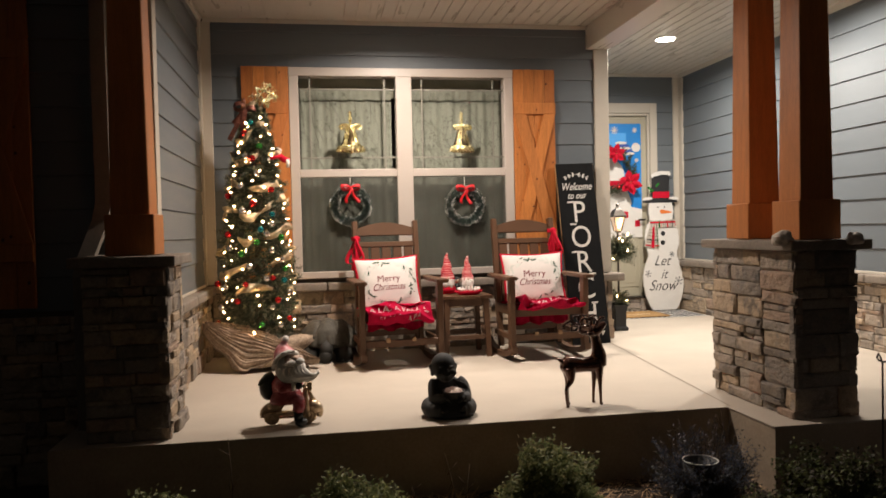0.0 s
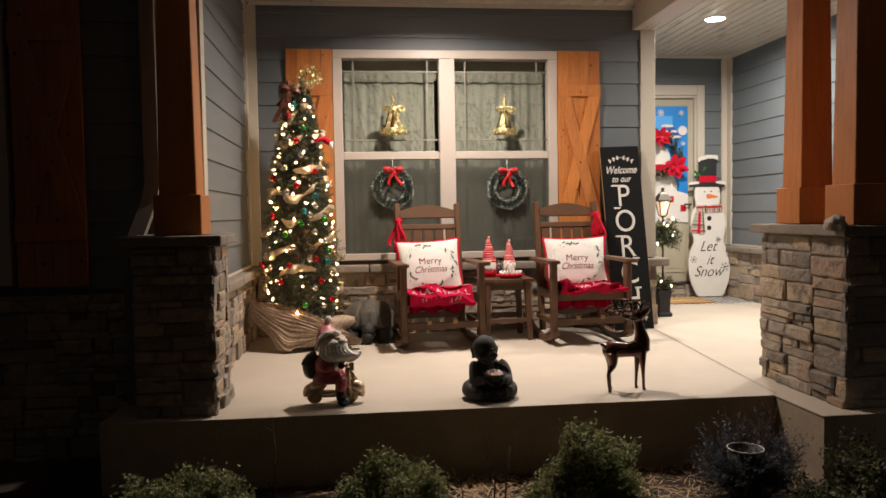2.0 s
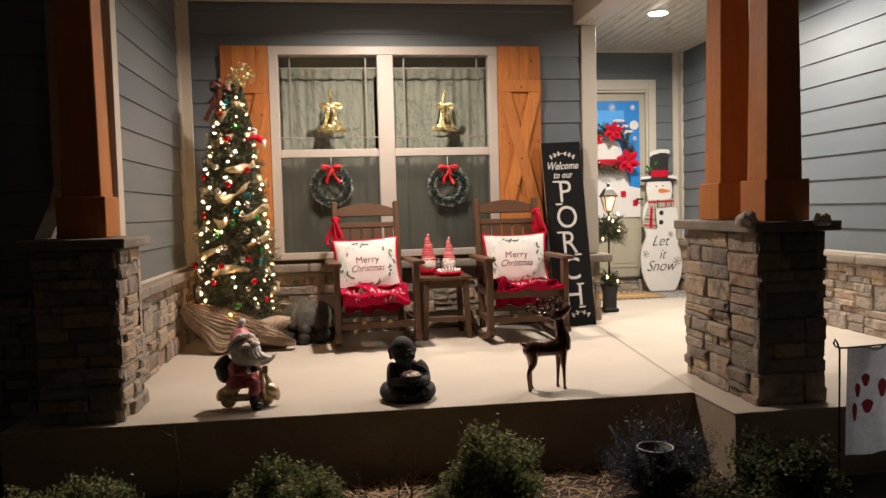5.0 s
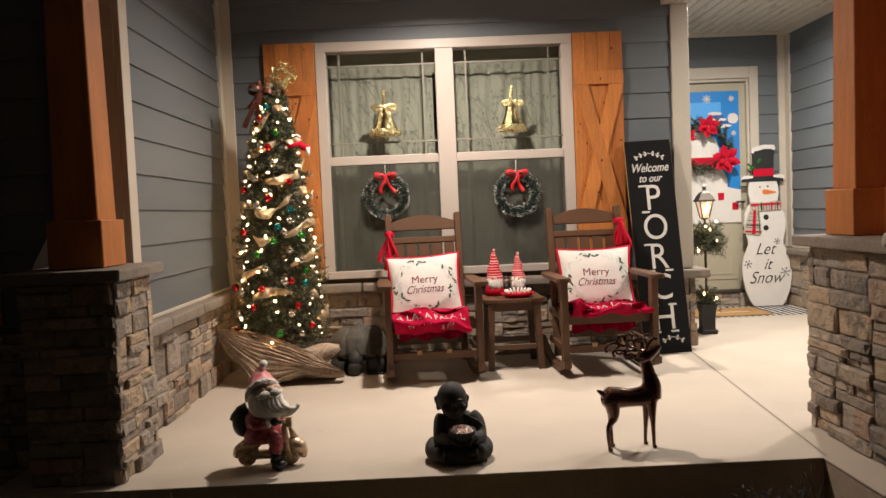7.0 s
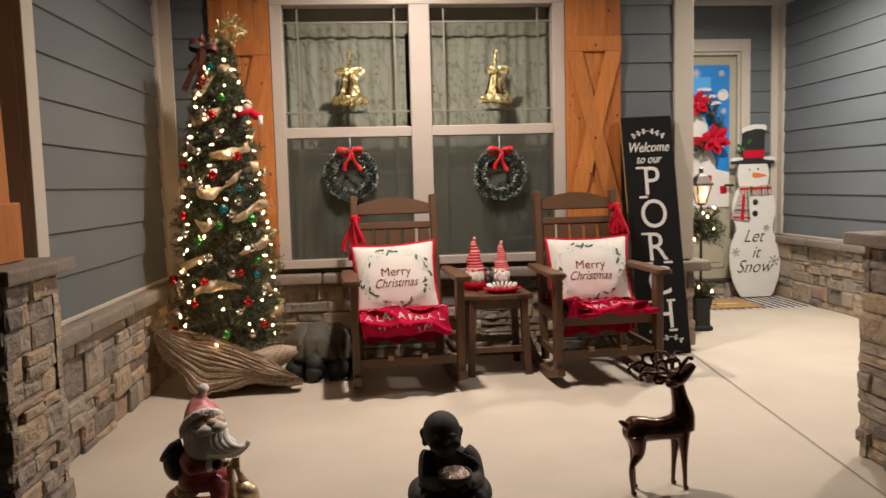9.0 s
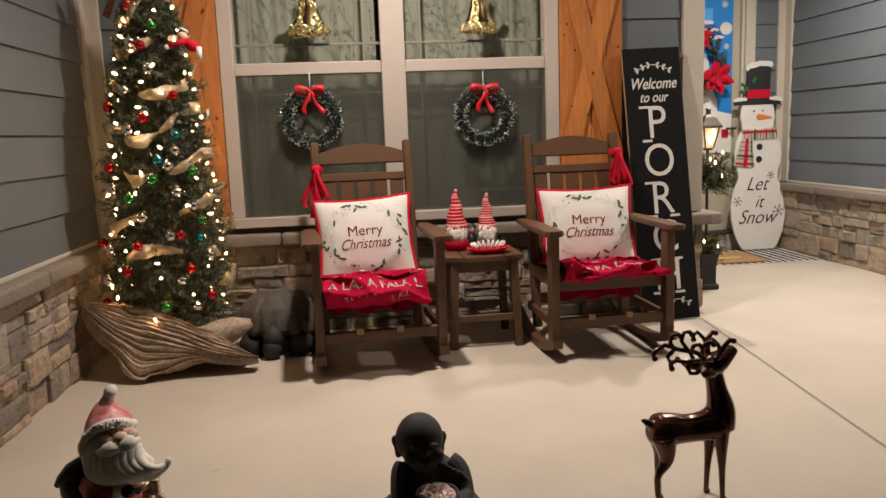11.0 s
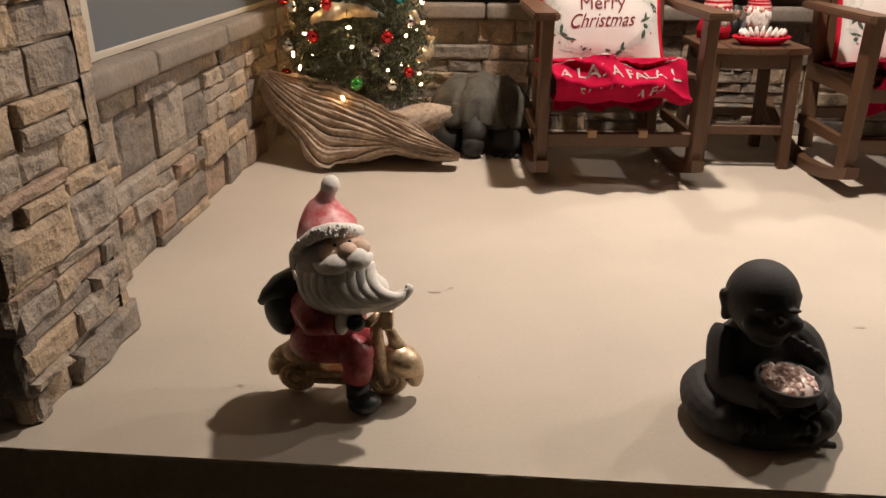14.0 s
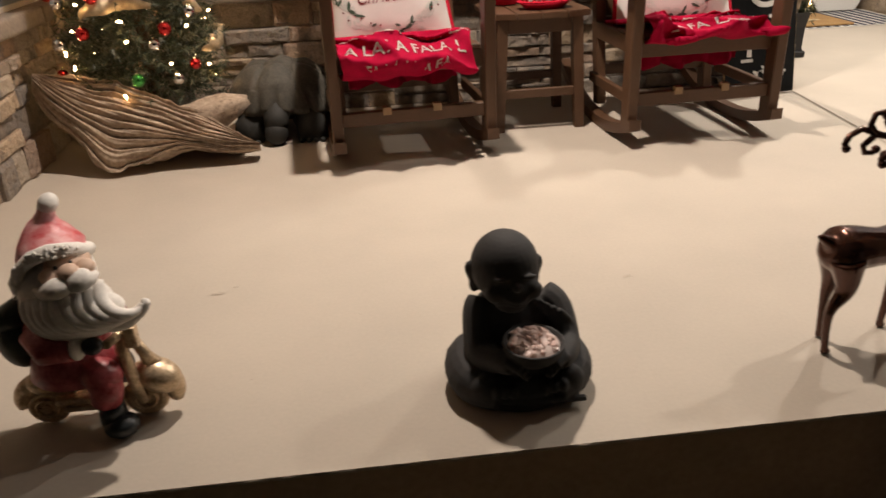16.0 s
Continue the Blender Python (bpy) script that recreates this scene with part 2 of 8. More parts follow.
_nt.links.new(_g.outputs[0], _x.inputs[2])
_nt.links.new(_x.outputs[0], _o.inputs[0])
M_SCREEN = bpy.data.materials.new("insect_screen")
M_SCREEN.use_nodes = True
_nt = M_SCREEN.node_tree
_b = _nt.nodes["Principled BSDF"]
_b.inputs["Base Color"].default_value = (0.075, 0.079, 0.063, 1)
_b.inputs["Roughness"].default_value = 0.7
_b.inputs["Alpha"].default_value = 0.42
M_CURTAIN = mat("lace_curtain", (0.27, 0.285, 0.23), 0.9, vary=0.08, scale=6, fine=200, bump=0.1, spec=0.1)
M_BLIND = mat("olive_blind", (0.27, 0.27, 0.195), 0.9)
M_TWIG = mat("curtain_print", (0.160, 0.170, 0.13), 0.9, bump=0)
# darkness of unlit interiors, given as a surface colour
M_DARK = mat("unlit_room_tone", (0.15, 0.15, 0.115), 0.9, vary=0.1)
M_BROWN = mat("brown_poly_lumber", (0.098, 0.048, 0.023), 0.5, vary=0.16, scale=8, fine=80, bump=0.12, stretch=(1, 1, 1))
M_BLACK = mat("black_paint", (0.012, 0.012, 0.013), 0.55, vary=0.3, bump=0.1)
M_SIGN = mat("chalk_black_board", (0.008, 0.0084, 0.009), 0.8, spec=0.15, vary=0.5, scale=10, fine=60, bump=0.2, stretch=(8, 1, 1))
M_SIGNEDGE = mat("board_edge_wood", (0.40, 0.26, 0.12), 0.7)
M_WHITE = mat("white_paint", (0.66, 0.64, 0.605), 0.6, vary=0.06, bump=0.05)
M_PILLOW = mat("pillow_linen", (0.64, 0.613, 0.58), 0.9, vary=0.05, scale=20, fine=300, bump=0.25, spec=0.2, sheen=0.2)
M_PINKKNIT = mat("pink_knit", (0.72, 0.42, 0.38), 0.9, vary=0.2, scale=60, fine=300, bump=0.3)
M_RED = mat("red_cloth", (0.46, 0.008, 0.028), 0.85, vary=0.25, scale=20, fine=250, bump=0.3, spec=0.15)
M_REDSATIN = mat("red_ribbon", (0.55, 0.012, 0.02), 0.4, vary=0.25, scale=30, fine=150, bump=0.15)
M_FLEECE = mat("red_fleece", (0.36, 0.004, 0.034), 0.95, vary=0.35, scale=25, fine=320, bump=0.6, spec=0.1)
M_INK = mat("maroon_print", (0.15, 0.012, 0.015), 0.8, bump=0)
M_BLACKINK = mat("black_print", (0.02, 0.02, 0.02), 0.8, bump=0)
M_LEAFINK = mat("green_print", (0.05, 0.085, 0.058), 0.85, bump=0)
M_PALEINK = mat("pale_green_print", (0.54, 0.56, 0.52), 0.85, bump=0)
M_NEEDLE = mat("fir_needles", (0.030, 0.046, 0.022), 0.5, vary=0.5, scale=40, fine=200, bump=0)
M_NEEDLE2 = mat("fir_needles_light", (0.108, 0.112, 0.066), 0.5, vary=0.5, scale=40, fine=200, bump=0)
M_BARK = mat("bark", (0.09, 0.055, 0.03), 0.9, bump=0.6)
M_GOLDRIB = mat("gold_mesh_ribbon", (0.52, 0.41, 0.26), 0.4, metal=0.3, vary=0.35, scale=60, fine=300, bump=0.4)
M_GOLDRIB.node_tree.nodes["Principled BSDF"].inputs["Alpha"].default_value = 0.72     # sheer mesh
M_GOLD = mat("gold_glitter", (0.93, 0.76, 0.40), 0.26, metal=1.0, vary=0.25, scale=120, fine=420, bump=0)
nt = M_GOLD.node_tree        # each flake is turned its own way
geo = nt.nodes.new("ShaderNodeNewGeometry")
vo = node(nt, "ShaderNodeTexVoronoi", Scale=210.0)
nt.links.new(geo.outputs["Position"], vo.inputs["Vector"])
turn = nt.nodes.new("ShaderNodeVectorMath")
turn.operation = "MULTIPLY_ADD"
turn.inputs[1].default_value, turn.inputs[2].default_value = (1.7, 1.7, 1.7), (-0.85, -0.85, -0.85)
nt.links.new(vo.outputs["Color"], turn.inputs[0])
flake = nt.nodes.new("ShaderNodeVectorMath")
nt.links.new(geo.outputs["Normal"], flake.inputs[0])
nt.links.new(turn.outputs[0], flake.inputs[1])
unit = nt.nodes.new("ShaderNodeVectorMath")
unit.operation = "NORMALIZE"
nt.links.new(flake.outputs[0], unit.inputs[0])
nt.links.new(unit.outputs[0], nt.nodes["Principled BSDF"].inputs["Normal"])
M_GOLDPAINT = mat("gold_paint", (0.52, 0.35, 0.19), 0.36, metal=0.55, vary=0.5, col2=(0.86, 0.68, 0.47), scale=40, fine=150, bump=0.3)
M_SILVER = mat("silver_ball", (0.75, 0.74, 0.72), 0.12, metal=1.0, vary=0.05, bump=0)
M_REDBALL = mat("red_ball", (0.60, 0.02, 0.02), 0.12, metal=0.8, vary=0.1, bump=0, coat=0.6)
M_TEALBALL = mat("teal_ball", (0.02, 0.30, 0.33), 0.12, metal=0.8, vary=0.1, bump=0, coat=0.6)
M_GREENBALL = mat("green_ball", (0.06, 0.35, 0.06), 0.15, metal=0.8, vary=0.1, bump=0, coat=0.6)
M_BULB = mat("warm_bulb", (1.0, 0.60, 0.27), 0.3, emit=60.0, bump=0, vary=0)
M_LAMPDISC = mat("lamp_disc", (1.0, 0.90, 0.76), 0.3, emit=40.0, bump=0, vary=0)
M_DRIFT = mat("driftwood", (0.31, 0.205, 0.135), 0.85, vary=0.55, col2=(0.58, 0.45, 0.33), scale=7, fine=60, bump=0.7)
M_TURTLE = mat("dark_stone_turtle", (0.066, 0.060, 0.047), 0.75, vary=0.55, scale=22, fine=90, bump=1.0)
# same statue below the shell, its shade painted in as near black
M_TURTLELEG = mat("shaded_turtle_stone", (0.022, 0.021, 0.018), 0.7, vary=0.4, scale=18, fine=90, bump=0.5)
M_MONK = mat("charcoal_statue", (0.038, 0.0365, 0.036), 0.72, vary=0.12, scale=20, fine=160, bump=0.2, spec=0.3)
M_QUARTZ = mat("rose_quartz", (1.0, 0.80, 0.74), 0.25, vary=0.08, scale=50, fine=200, bump=0.2)
M_BRONZE = mat("dark_bronze", (0.085, 0.036, 0.024), 0.24, metal=0.75, vary=0.35, scale=12, fine=80, bump=0.05, coat=0.4)
M_SKIN = mat("ceramic_skin", (0.62, 0.44, 0.33), 0.6, vary=0.1, bump=0.05)
M_SANTARED = mat("weathered_red_glaze", (0.30, 0.008, 0.018), 0.38, vary=0.3, scale=30, fine=120, bump=0.2, col2=(0.54, 0.15, 0.16), grain=0.35)
M_SANTAHAT = mat("frosted_red_glaze", (0.56, 0.003, 0.018), 0.45, vary=0.1, scale=30, fine=160, bump=0.4, col2=(0.80, 0.50, 0.50), grain=0.15)
M_SANTAWHITE = mat("chalky_white", (0.76, 0.73, 0.68), 0.75, vary=0.15, scale=25, fine=120, bump=0.3)
M_SACK = mat("dark_green_glaze", (0.030, 0.036, 0.026), 0.5, vary=0.4, bump=0.2)
M_BOOT = mat("black_glaze", (0.015, 0.018, 0.02), 0.35, vary=0.5, scale=40, bump=0.1)
M_CARROT = mat("orange_paint", (0.65, 0.17, 0.03), 0.6, bump=0.05)
M_CAPBLUE = mat("printed_cap_blue", (0.05, 0.09, 0.36), 0.4, bump=0)
M_BLUE = mat("bright_blue_poster", (0.02, 0.22, 0.62), 0.35, vary=0.12, scale=3, bump=0)
M_LTBLUE = mat("pale_blue_poster", (0.08, 0.36, 0.80), 0.35, vary=0.1, scale=3, bump=0)
M_STRIPE = mat("navy_stripe", (0.03, 0.035, 0.055), 0.95, bump=0.4)
M_RUG = mat("rug_white", (0.55, 0.52, 0.47), 0.95, bump=0.5, fine=250)
M_COIR = mat("coir_mat", (0.36, 0.21, 0.08), 0.95, vary=0.3, fine=300, bump=0.8)
M_COIRINK = mat("coir_print", (0.55, 0.42, 0.25), 0.95, bump=0.5)
M_DOOR = mat("taupe_door", (0.40, 0.37, 0.28), 0.45, vary=0.05, bump=0.05)
M_MULCH = mat("mulch", (0.052, 0.036, 0.026), 0.95, vary=0.6, scale=30, fine=160, bump=1.0)
M_SMUDGE = mat("floor_smudge", (0.40, 0.345, 0.28), 0.85)
M_STRAW = mat("straw", (0.50, 0.34, 0.19), 0.9, vary=0.4, bump=0.2)
M_LEAF = mat("box_leaves", (0.150, 0.175, 0.070), 0.65, vary=0.45, scale=30, fine=120, bump=0)
M_LEAF2 = mat("box_leaves_pale", (0.33, 0.33, 0.15), 0.65, vary=0.4, scale=30, fine=120, bump=0)
M_BLUELEAF = mat("blue_spruce_needles", (0.095, 0.108, 0.150), 0.4, vary=0.5, scale=30, fine=120, bump=0)
M_FLAGCLOTH = mat("grey_blue_flag", (0.30, 0.32, 0.37), 0.9, vary=0.25, scale=12, bump=0.1)
M_FLAGRED = mat("faded_red_print", (0.42, 0.06, 0.07), 0.9, bump=0)
for m_leaf in (M_LEAF, M_LEAF2, M_BLUELEAF, M_FLAGCLOTH, M_QUARTZ, M_FLAGRED):
    nt = m_leaf.node_tree
    tr_ = nt.nodes.new("ShaderNodeBsdfTranslucent")
    pb = nt.nodes["Principled BSDF"]
    nt.links.new(pb.inputs["Base Color"].links[0].from_socket, tr_.inputs["Color"])
    mx_ = node(nt, "ShaderNodeMixShader", Fac=0.6 if m_leaf in (M_FLAGCLOTH, M_FLAGRED) else 0.35)
    nt.links.new(pb.outputs[0], mx_.inputs[1])
    nt.links.new(tr_.outputs[0], mx_.inputs[2])
    nt.links.new(mx_.outputs[0], nt.nodes["Material Output"].inputs[0])
M_STONELT = mat("white_quartz_rock", (0.60, 0.54, 0.47), 0.7, vary=0.2, scale=25, bump=0.6)
M_GREY = mat("grey_felt", (0.13, 0.135, 0.14), 0.95, bump=0.3)
M_BEARD = mat("white_wool", (0.72, 0.69, 0.64), 0.95, vary=0.15, scale=60, fine=300, bump=0.8)
M_PLAID = mat("plaid_cream", (0.44, 0.40, 0.34), 0.9, bump=0.2)
M_LANTERN = mat("bronze_lantern", (0.06, 0.05, 0.04), 0.4, metal=0.5, vary=0.2)
M_LANTGLASS = mat("lit_lantern_glass", (1.0, 0.72, 0.48), 0.3, emit=0.3, bump=0, vary=0)
_b = M_LANTGLASS.node_tree.nodes["Principled BSDF"]
_b.inputs["Alpha"].default_value = 0.45
M_GUTTER = mat("gutter_paint", (0.20, 0.175, 0.145), 0.5, bump=0.03)

# ---- the setting ----
ZC = 2.69                     # ceiling
SX, SY, RX, DY = -0.945, 6.33, 4.09, 8.23     # faces of the siding: left, back, right, door wall
LAP, LAP0 = 0.1825, 0.588
LAP_ENTRY, LAP0_ENTRY = 0.1872, 0.5765     # wider courses round the entry


def siding(wall, length, m, z0=LAP0, z1=ZC, skips=(), lap=LAP):
    """Lapped boards along the local x axis, facing local -y; skips are openings (x0, x1, z0, z1)."""
    cache = {}
    k = 0
    z = z0
    while z < z1 - 0.005:
        h = min(lap, z1 - z)
        runs = [(0.0, length)]
        for sx0, sx1, sz0, sz1 in skips:
            if z < sz1 - 0.004 and z + h > sz0 + 0.004:
                nxt = []
                for a, b in runs:
                    nxt += [r for r in ((a, min(b, sx0)), (max(a, sx1), b)) if r[1] - r[0] > 0.01]
                runs = nxt
        pieces = [(a, b, z, h) for a, b in runs]
        for sx0, sx1, sz0, sz1 in skips:
            if z < sz1 < z + h - 0.01:
                pieces.append((sx0, sx1, sz1, z + h - sz1))
        for a, b, zb, h2 in pieces:
            key = (round(b - a, 4), round(h2, 4))
            if key not in cache:
                bm = bmesh.new()
                w = b - a
                pr = [(-0.015, 0.0), (-0.018, 0.003), (-0.006, h2 + 0.012), (0.0, h2 + 0.012), (0.0, 0.0)]
                if z + h > z1 - 0.01:
                    pr = [(-0.015, 0.0), (-0.018, 0.003), (-0.009, h2), (0.0, h2), (0.0, 0.0)]
                vs = [[bm.verts.new((x, y, zz)) for y, zz in pr] for x in (0, w)]
                for i in range(5):
                    bm.faces.new((vs[0][i], vs[0][(i + 1) % 5], vs[1][(i + 1) % 5], vs[1][i]))
                bm.faces.new(vs[0][::-1])
                bm.faces.new(vs[1])
                bmesh.ops.recalc_face_normals(bm, faces=bm.faces)
                cache[key] = finish("board", bm, M_SIDING)
            share("board", cache[key], wall, m @ Matrix.Translation((a, 0, zb)))
        z += h
        k += 1


def structure(name, bm, material, label, category):
    return tagged(part(name, bm, material), label, category, kind="structure")


# floor slab: porch bay and the wider entry part that reaches further forward
FY, PX, PY = 3.815, 2.095, 3.40
outline = [(-1.30, FY), (PX, FY), (PX, PY), (4.30, PY), (4.30, 8.3), (2.3, 8.3), (2.3, 6.55), (-1.30, 6.55)]
fl = prism(bmesh.new(), outline, 0.40, Matrix(((1, 0, 0, 0), (0, 0, 1, 0), (0, 1, 0, -0.20), (0, 0, 0, 1))), bevel=0.0)
bmesh.ops.recalc_face_normals(fl, faces=fl.faces)
fl.normal_update()
# upright faces take the concrete coloured darker for shade
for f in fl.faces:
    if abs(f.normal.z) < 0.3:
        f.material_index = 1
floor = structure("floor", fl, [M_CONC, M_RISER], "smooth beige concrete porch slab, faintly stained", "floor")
for a, b in (((-0.76, FY), (PX, FY)), ((PX, FY), (PX, PY)), ((PX, PY), (4.1, PY))):     # worn arris of the slab
    a, b = V((*a, -0.0045)), V((*b, -0.0045))
    bm = bmesh.new()
    steps = max(8, int((b - a).length / 0.012))
    tube(bm, [a.lerp(b, k / steps) + V((0.0, 0.002, 0.0)) + V((1, 1, 0.4)) * 0.0012 * noise.noise((k * 0.5, a.x, 1.0)) for k in range(steps + 1)], [0.0042 + 0.0016 * noise.noise((k * 0.37, a.y, 4.0)) for k in range(steps + 1)], 6)
    part("slab_arris", bm, M_SMUDGE, floor, "rough worn slab edge")
bm = bmesh.new()
ribbon(bm, [(2.11, FY + 0.012, 0.0025), (2.36, 6.24, 0.0025)], 0.009, V((1, -0.1, 0)).normalized())
part("saw_cut", bm, M_JOINT, floor)
# small chips and smudges on the floor
for x, y, s in ((-0.06, 4.52, 0.03), (-0.02, 4.55, 0.02), (0.98, 4.42, 0.035), (-0.43, 4.05, 0.02), (0.3, 4.35, 0.008), (-0.6, 4.02, 0.012), (2.546, 6.144, 0.014), (2.6, 5.4, 0.012), (0.2, 5.0, 0.008), (0.75, 4.55, 0.01), (0.07, 4.12, 0.01)):
    bm = bmesh.new()
    vs = [bm.verts.new((x + math.cos(a) * s * R.uniform(0.2, 0.7), y + math.sin(a) * s * R.uniform(0.1, 0.35), 0.0015)) for a in [i * 0.7 for i in range(9)]]
    bm.faces.new(vs)
    part("smudge", bm, M_SMUDGE, floor)

# ceiling with its grooves, one mesh
bm = bmesh.new()
x = -1.1
while x < 4.3:
    for gx0, gx1, dz in ((x, x + 0.088, 0.0), (x + 0.088, x + 0.1, 0.008)):
        vs = [bm.verts.new(p) for p in ((gx0, 2.6, ZC + dz), (gx0, 8.3, ZC + dz), (gx1, 8.3, ZC + dz), (gx1, 2.6, ZC + dz))]
        bm.faces.new(vs)
        for gx in (gx0,):
            w = [bm.verts.new(p) for p in ((gx, 2.6, ZC), (gx, 8.3, ZC), (gx, 8.3, ZC + 0.008), (gx, 2.6, ZC + 0.008))]
            bm.faces.new(w)
    x += 0.1
span(bm, -1.1, 4.3, 2.6, 8.3, ZC + 0.02, ZC + 0.2)
structure("ceiling", bm, M_CEIL, "cream vinyl soffit ceiling with narrow grooved panels", "ceiling")
for nm, x0, x1, y0, y1, z0 in (("beam", 2.262, 2.45, 3.42, SY - 0.002, 2.495), ("beam", -1.30, 2.257, 3.88, 4.20, 2.495), ("beam", 2.455, 4.09, 3.42, 3.66, 2.495)):
    tagged(spanned(nm, x0, x1, y0, y1, z0, ZC - 0.002, M_CEIL, bevel=0.004), "boxed cream vinyl header beam under the porch ceiling", "beam", kind="structure")

# back wall with a real opening for the twin window
WX0, WX1, WZ0, WZ1 = -0.247, 1.602, 0.606, 2.309
bm = bmesh.new()
for x0, x1, z0, z1 in ((-1.0, WX0 + 0.06, 0, ZC), (WX1 - 0.06, 2.44, 0, ZC), (WX0 + 0.06, WX1 - 0.06, 0, WZ0 + 0.04), (WX0 + 0.06, WX1 - 0.06, WZ1 - 0.05, ZC)):
    span(bm, x0, x1, SY, SY + 0.16, z0, z1)
wall_back = structure("wall_back", bm, M_MORTAR, "blue-grey lap siding wall above a stone wainscot", "wall")
siding(wall_back, 2.325 + 0.845, Matrix.Translation((-0.845, SY, 0)), skips=[(WX0 + 0.845, WX1 + 0.845, WZ0, WZ1 - 0.001)])
bm = span(bmesh.new(), -1.08, SX, 4.51, SY + 0.16, 0, ZC)
span(bm, -1.08, SX - 0.002, 4.28, 4.51, 0, 0.52)
wall_left = structure("wall_left", bm, M_MORTAR, "blue-grey lap siding side wall above a stone wainscot", "wall")
siding(wall_left, SY - 4.59 - 0.02, Matrix.Translation((SX, 4.59, 0)) @ pose(0, 0, 0, 0, 0, 90))
bm = span(bmesh.new(), RX, RX + 0.16, 2.2, DY + 0.16, -0.4, ZC)
wall_right = structure("wall_right", bm, M_MORTAR, "brightly lit blue-grey siding wall above a stone wainscot", "wall")
siding(wall_right, DY - 2.2 - 0.02, Matrix.Translation((RX, DY - 0.02, 0)) @ pose(0, 0, 0, 0, 0, -90), z0=LAP0_ENTRY, lap=LAP_ENTRY)
DX0, DX1, DZ0, DZ1 = 2.755, 3.705, 0.167, 2.24
bm = bmesh.new()
for x0, x1, z0, z1 in ((2.3, DX0, 0, ZC), (DX1, RX, 0, ZC), (DX0, DX1, 0, DZ0), (DX0, DX1, DZ1, ZC)):
    span(bm, x0, x1, DY, DY + 0.16, z0, z1)
wall_door = structure("wall_door", bm, M_MORTAR, "blue-grey lap siding wall round the front door", "wall")
siding(wall_door, 3.995 - 2.46, Matrix.Translation((2.46, DY, 0)), skips=[(0.175, 3.795 - 2.46, 0.0, 2.355)], z0=LAP0_ENTRY, lap=LAP_ENTRY)
bm = span(bmesh.new(), 2.30, 2.44, SY + 0.161, DY - 0.001, 0, ZC)
wall_return = structure("wall_return", bm, M_MORTAR, "blue-grey siding return wall beside the entry", "wall")
siding(wall_return, DY - SY - 0.13, Matrix.Translation((2.44, SY + 0.12, 0)) @ pose(0, 0, 0, 0, 0, 90))
# front wall of the unlit wing
bm = bmesh.new()
for x0, x1, z0, z1 in ((-4.2, -3.75, -0.4, ZC), (-1.93, -1.08, -0.4, ZC), (-3.75, -1.93, -0.4, 0.62), (-3.75, -1.93, 2.25, ZC)):
    span(bm, x0, x1, 4.47, 4.63, z0, z1)
wall_wing = structure("wall_wing", bm, M_MORTAR, "unlit blue-grey siding wall of the house wing", "wall")
siding(wall_wing, 3.1, Matrix.Translation((-4.2, 4.47, 0)), skips=[(0.40, 2.30, 0.568, 2.27)])
# trims
for nm, x0, x1, y0, y1, z0, z1, mt in (
        ("trim_corner", 2.325, 2.452, SY - 0.034, SY + 0.12, 0.58, 2.494, M_TRIM),
        ("trim_inner_corner", SX + 0.001, -0.845, SY - 0.030, SY - 0.001, 0.58, ZC - 0.03, M_TRIM),
        ("trim_inner_corner", SX + 0.001, SX + 0.030, SY - 0.10, SY - 0.0305, 0.58, ZC - 0.03, M_TRIM),
        ("trim_front_corner", SX + 0.001, SX + 0.031, 4.49, 4.59, 0.573, ZC - 0.03, M_TRIM),
        ("trim_front_corner", -1.03, SX, 4.485, 4.508, 0.58, ZC - 0.03, M_TRIM),
        ("trim_door_corner", 3.995, RX - 0.032, DY - 0.031, DY - 0.001, 0.58, ZC - 0.03, M_TRIM),
        ("trim_door_corner", RX - 0.0315, RX - 0.001, DY - 0.11, DY - 0.001, 0.58, ZC - 0.03, M_TRIM),
        ("trim_skirt", SX + 0.001, SX + 0.026, 4.592, SY - 0.102, 0.573, 0.592, M_TRIM),
        ("trim_skirt", RX - 0.026, RX - 0.001, 2.72, DY - 0.112, 0.573, 0.592, M_TRIM),
        ("trim_frieze", -0.90, 2.258, SY - 0.035, SY - 0.0305, ZC - 0.035, ZC - 0.001, M_CEIL),
        ("trim_frieze", SX, SX + 0.035, 4.17, SY - 0.036, ZC - 0.035, ZC - 0.001, M_CEIL),
        ("trim_frieze", 2.455, RX - 0.03, DY - 0.036, DY - 0.0315, ZC - 0.035, ZC - 0.001, M_CEIL),
        ("trim_frieze", RX - 0.037, RX - 0.0320, 2.7, DY - 0.037, ZC - 0.05, ZC - 0.001, M_CEIL)):
    tagged(spanned(nm, x0, x1, y0, y1, z0, z1, mt, bevel=0.002), "cream painted board trim on the siding", "trim", kind="structure")
# porch ground and the unlit yard: one uneven sheet
n = 90
bm = bmesh.new()
grid = {}
for i in range(n + 1):
    for j in range(n + 1):
        u, v = (i / n - 0.5) * 2, (j / n - 0.5) * 2
        x, y = 0.8 + 2.6 * u + 60 * u ** 7, 3.0 + 1.3 * v - 50 * abs(v) ** 7 * (1 if v < 0 else -1.2)
        near = math.exp(-((x - 0.8) / 4) ** 2)
        grid[i, j] = bm.verts.new((x, y, -0.345 + 0.03 * noise.noise((x * 2.5, y * 2.5, 0)) + near * 0.02 * noise.noise((x * 14, y * 14, 3))))
for i in range(n):
    for j in range(n):
        bm.faces.new((grid[i, j], grid[i + 1, j], grid[i + 1, j + 1], grid[i, j + 1])).smooth = True
ground = structure("ground", bm, M_MULCH, "dark mulched planting bed and unlit yard", "ground")

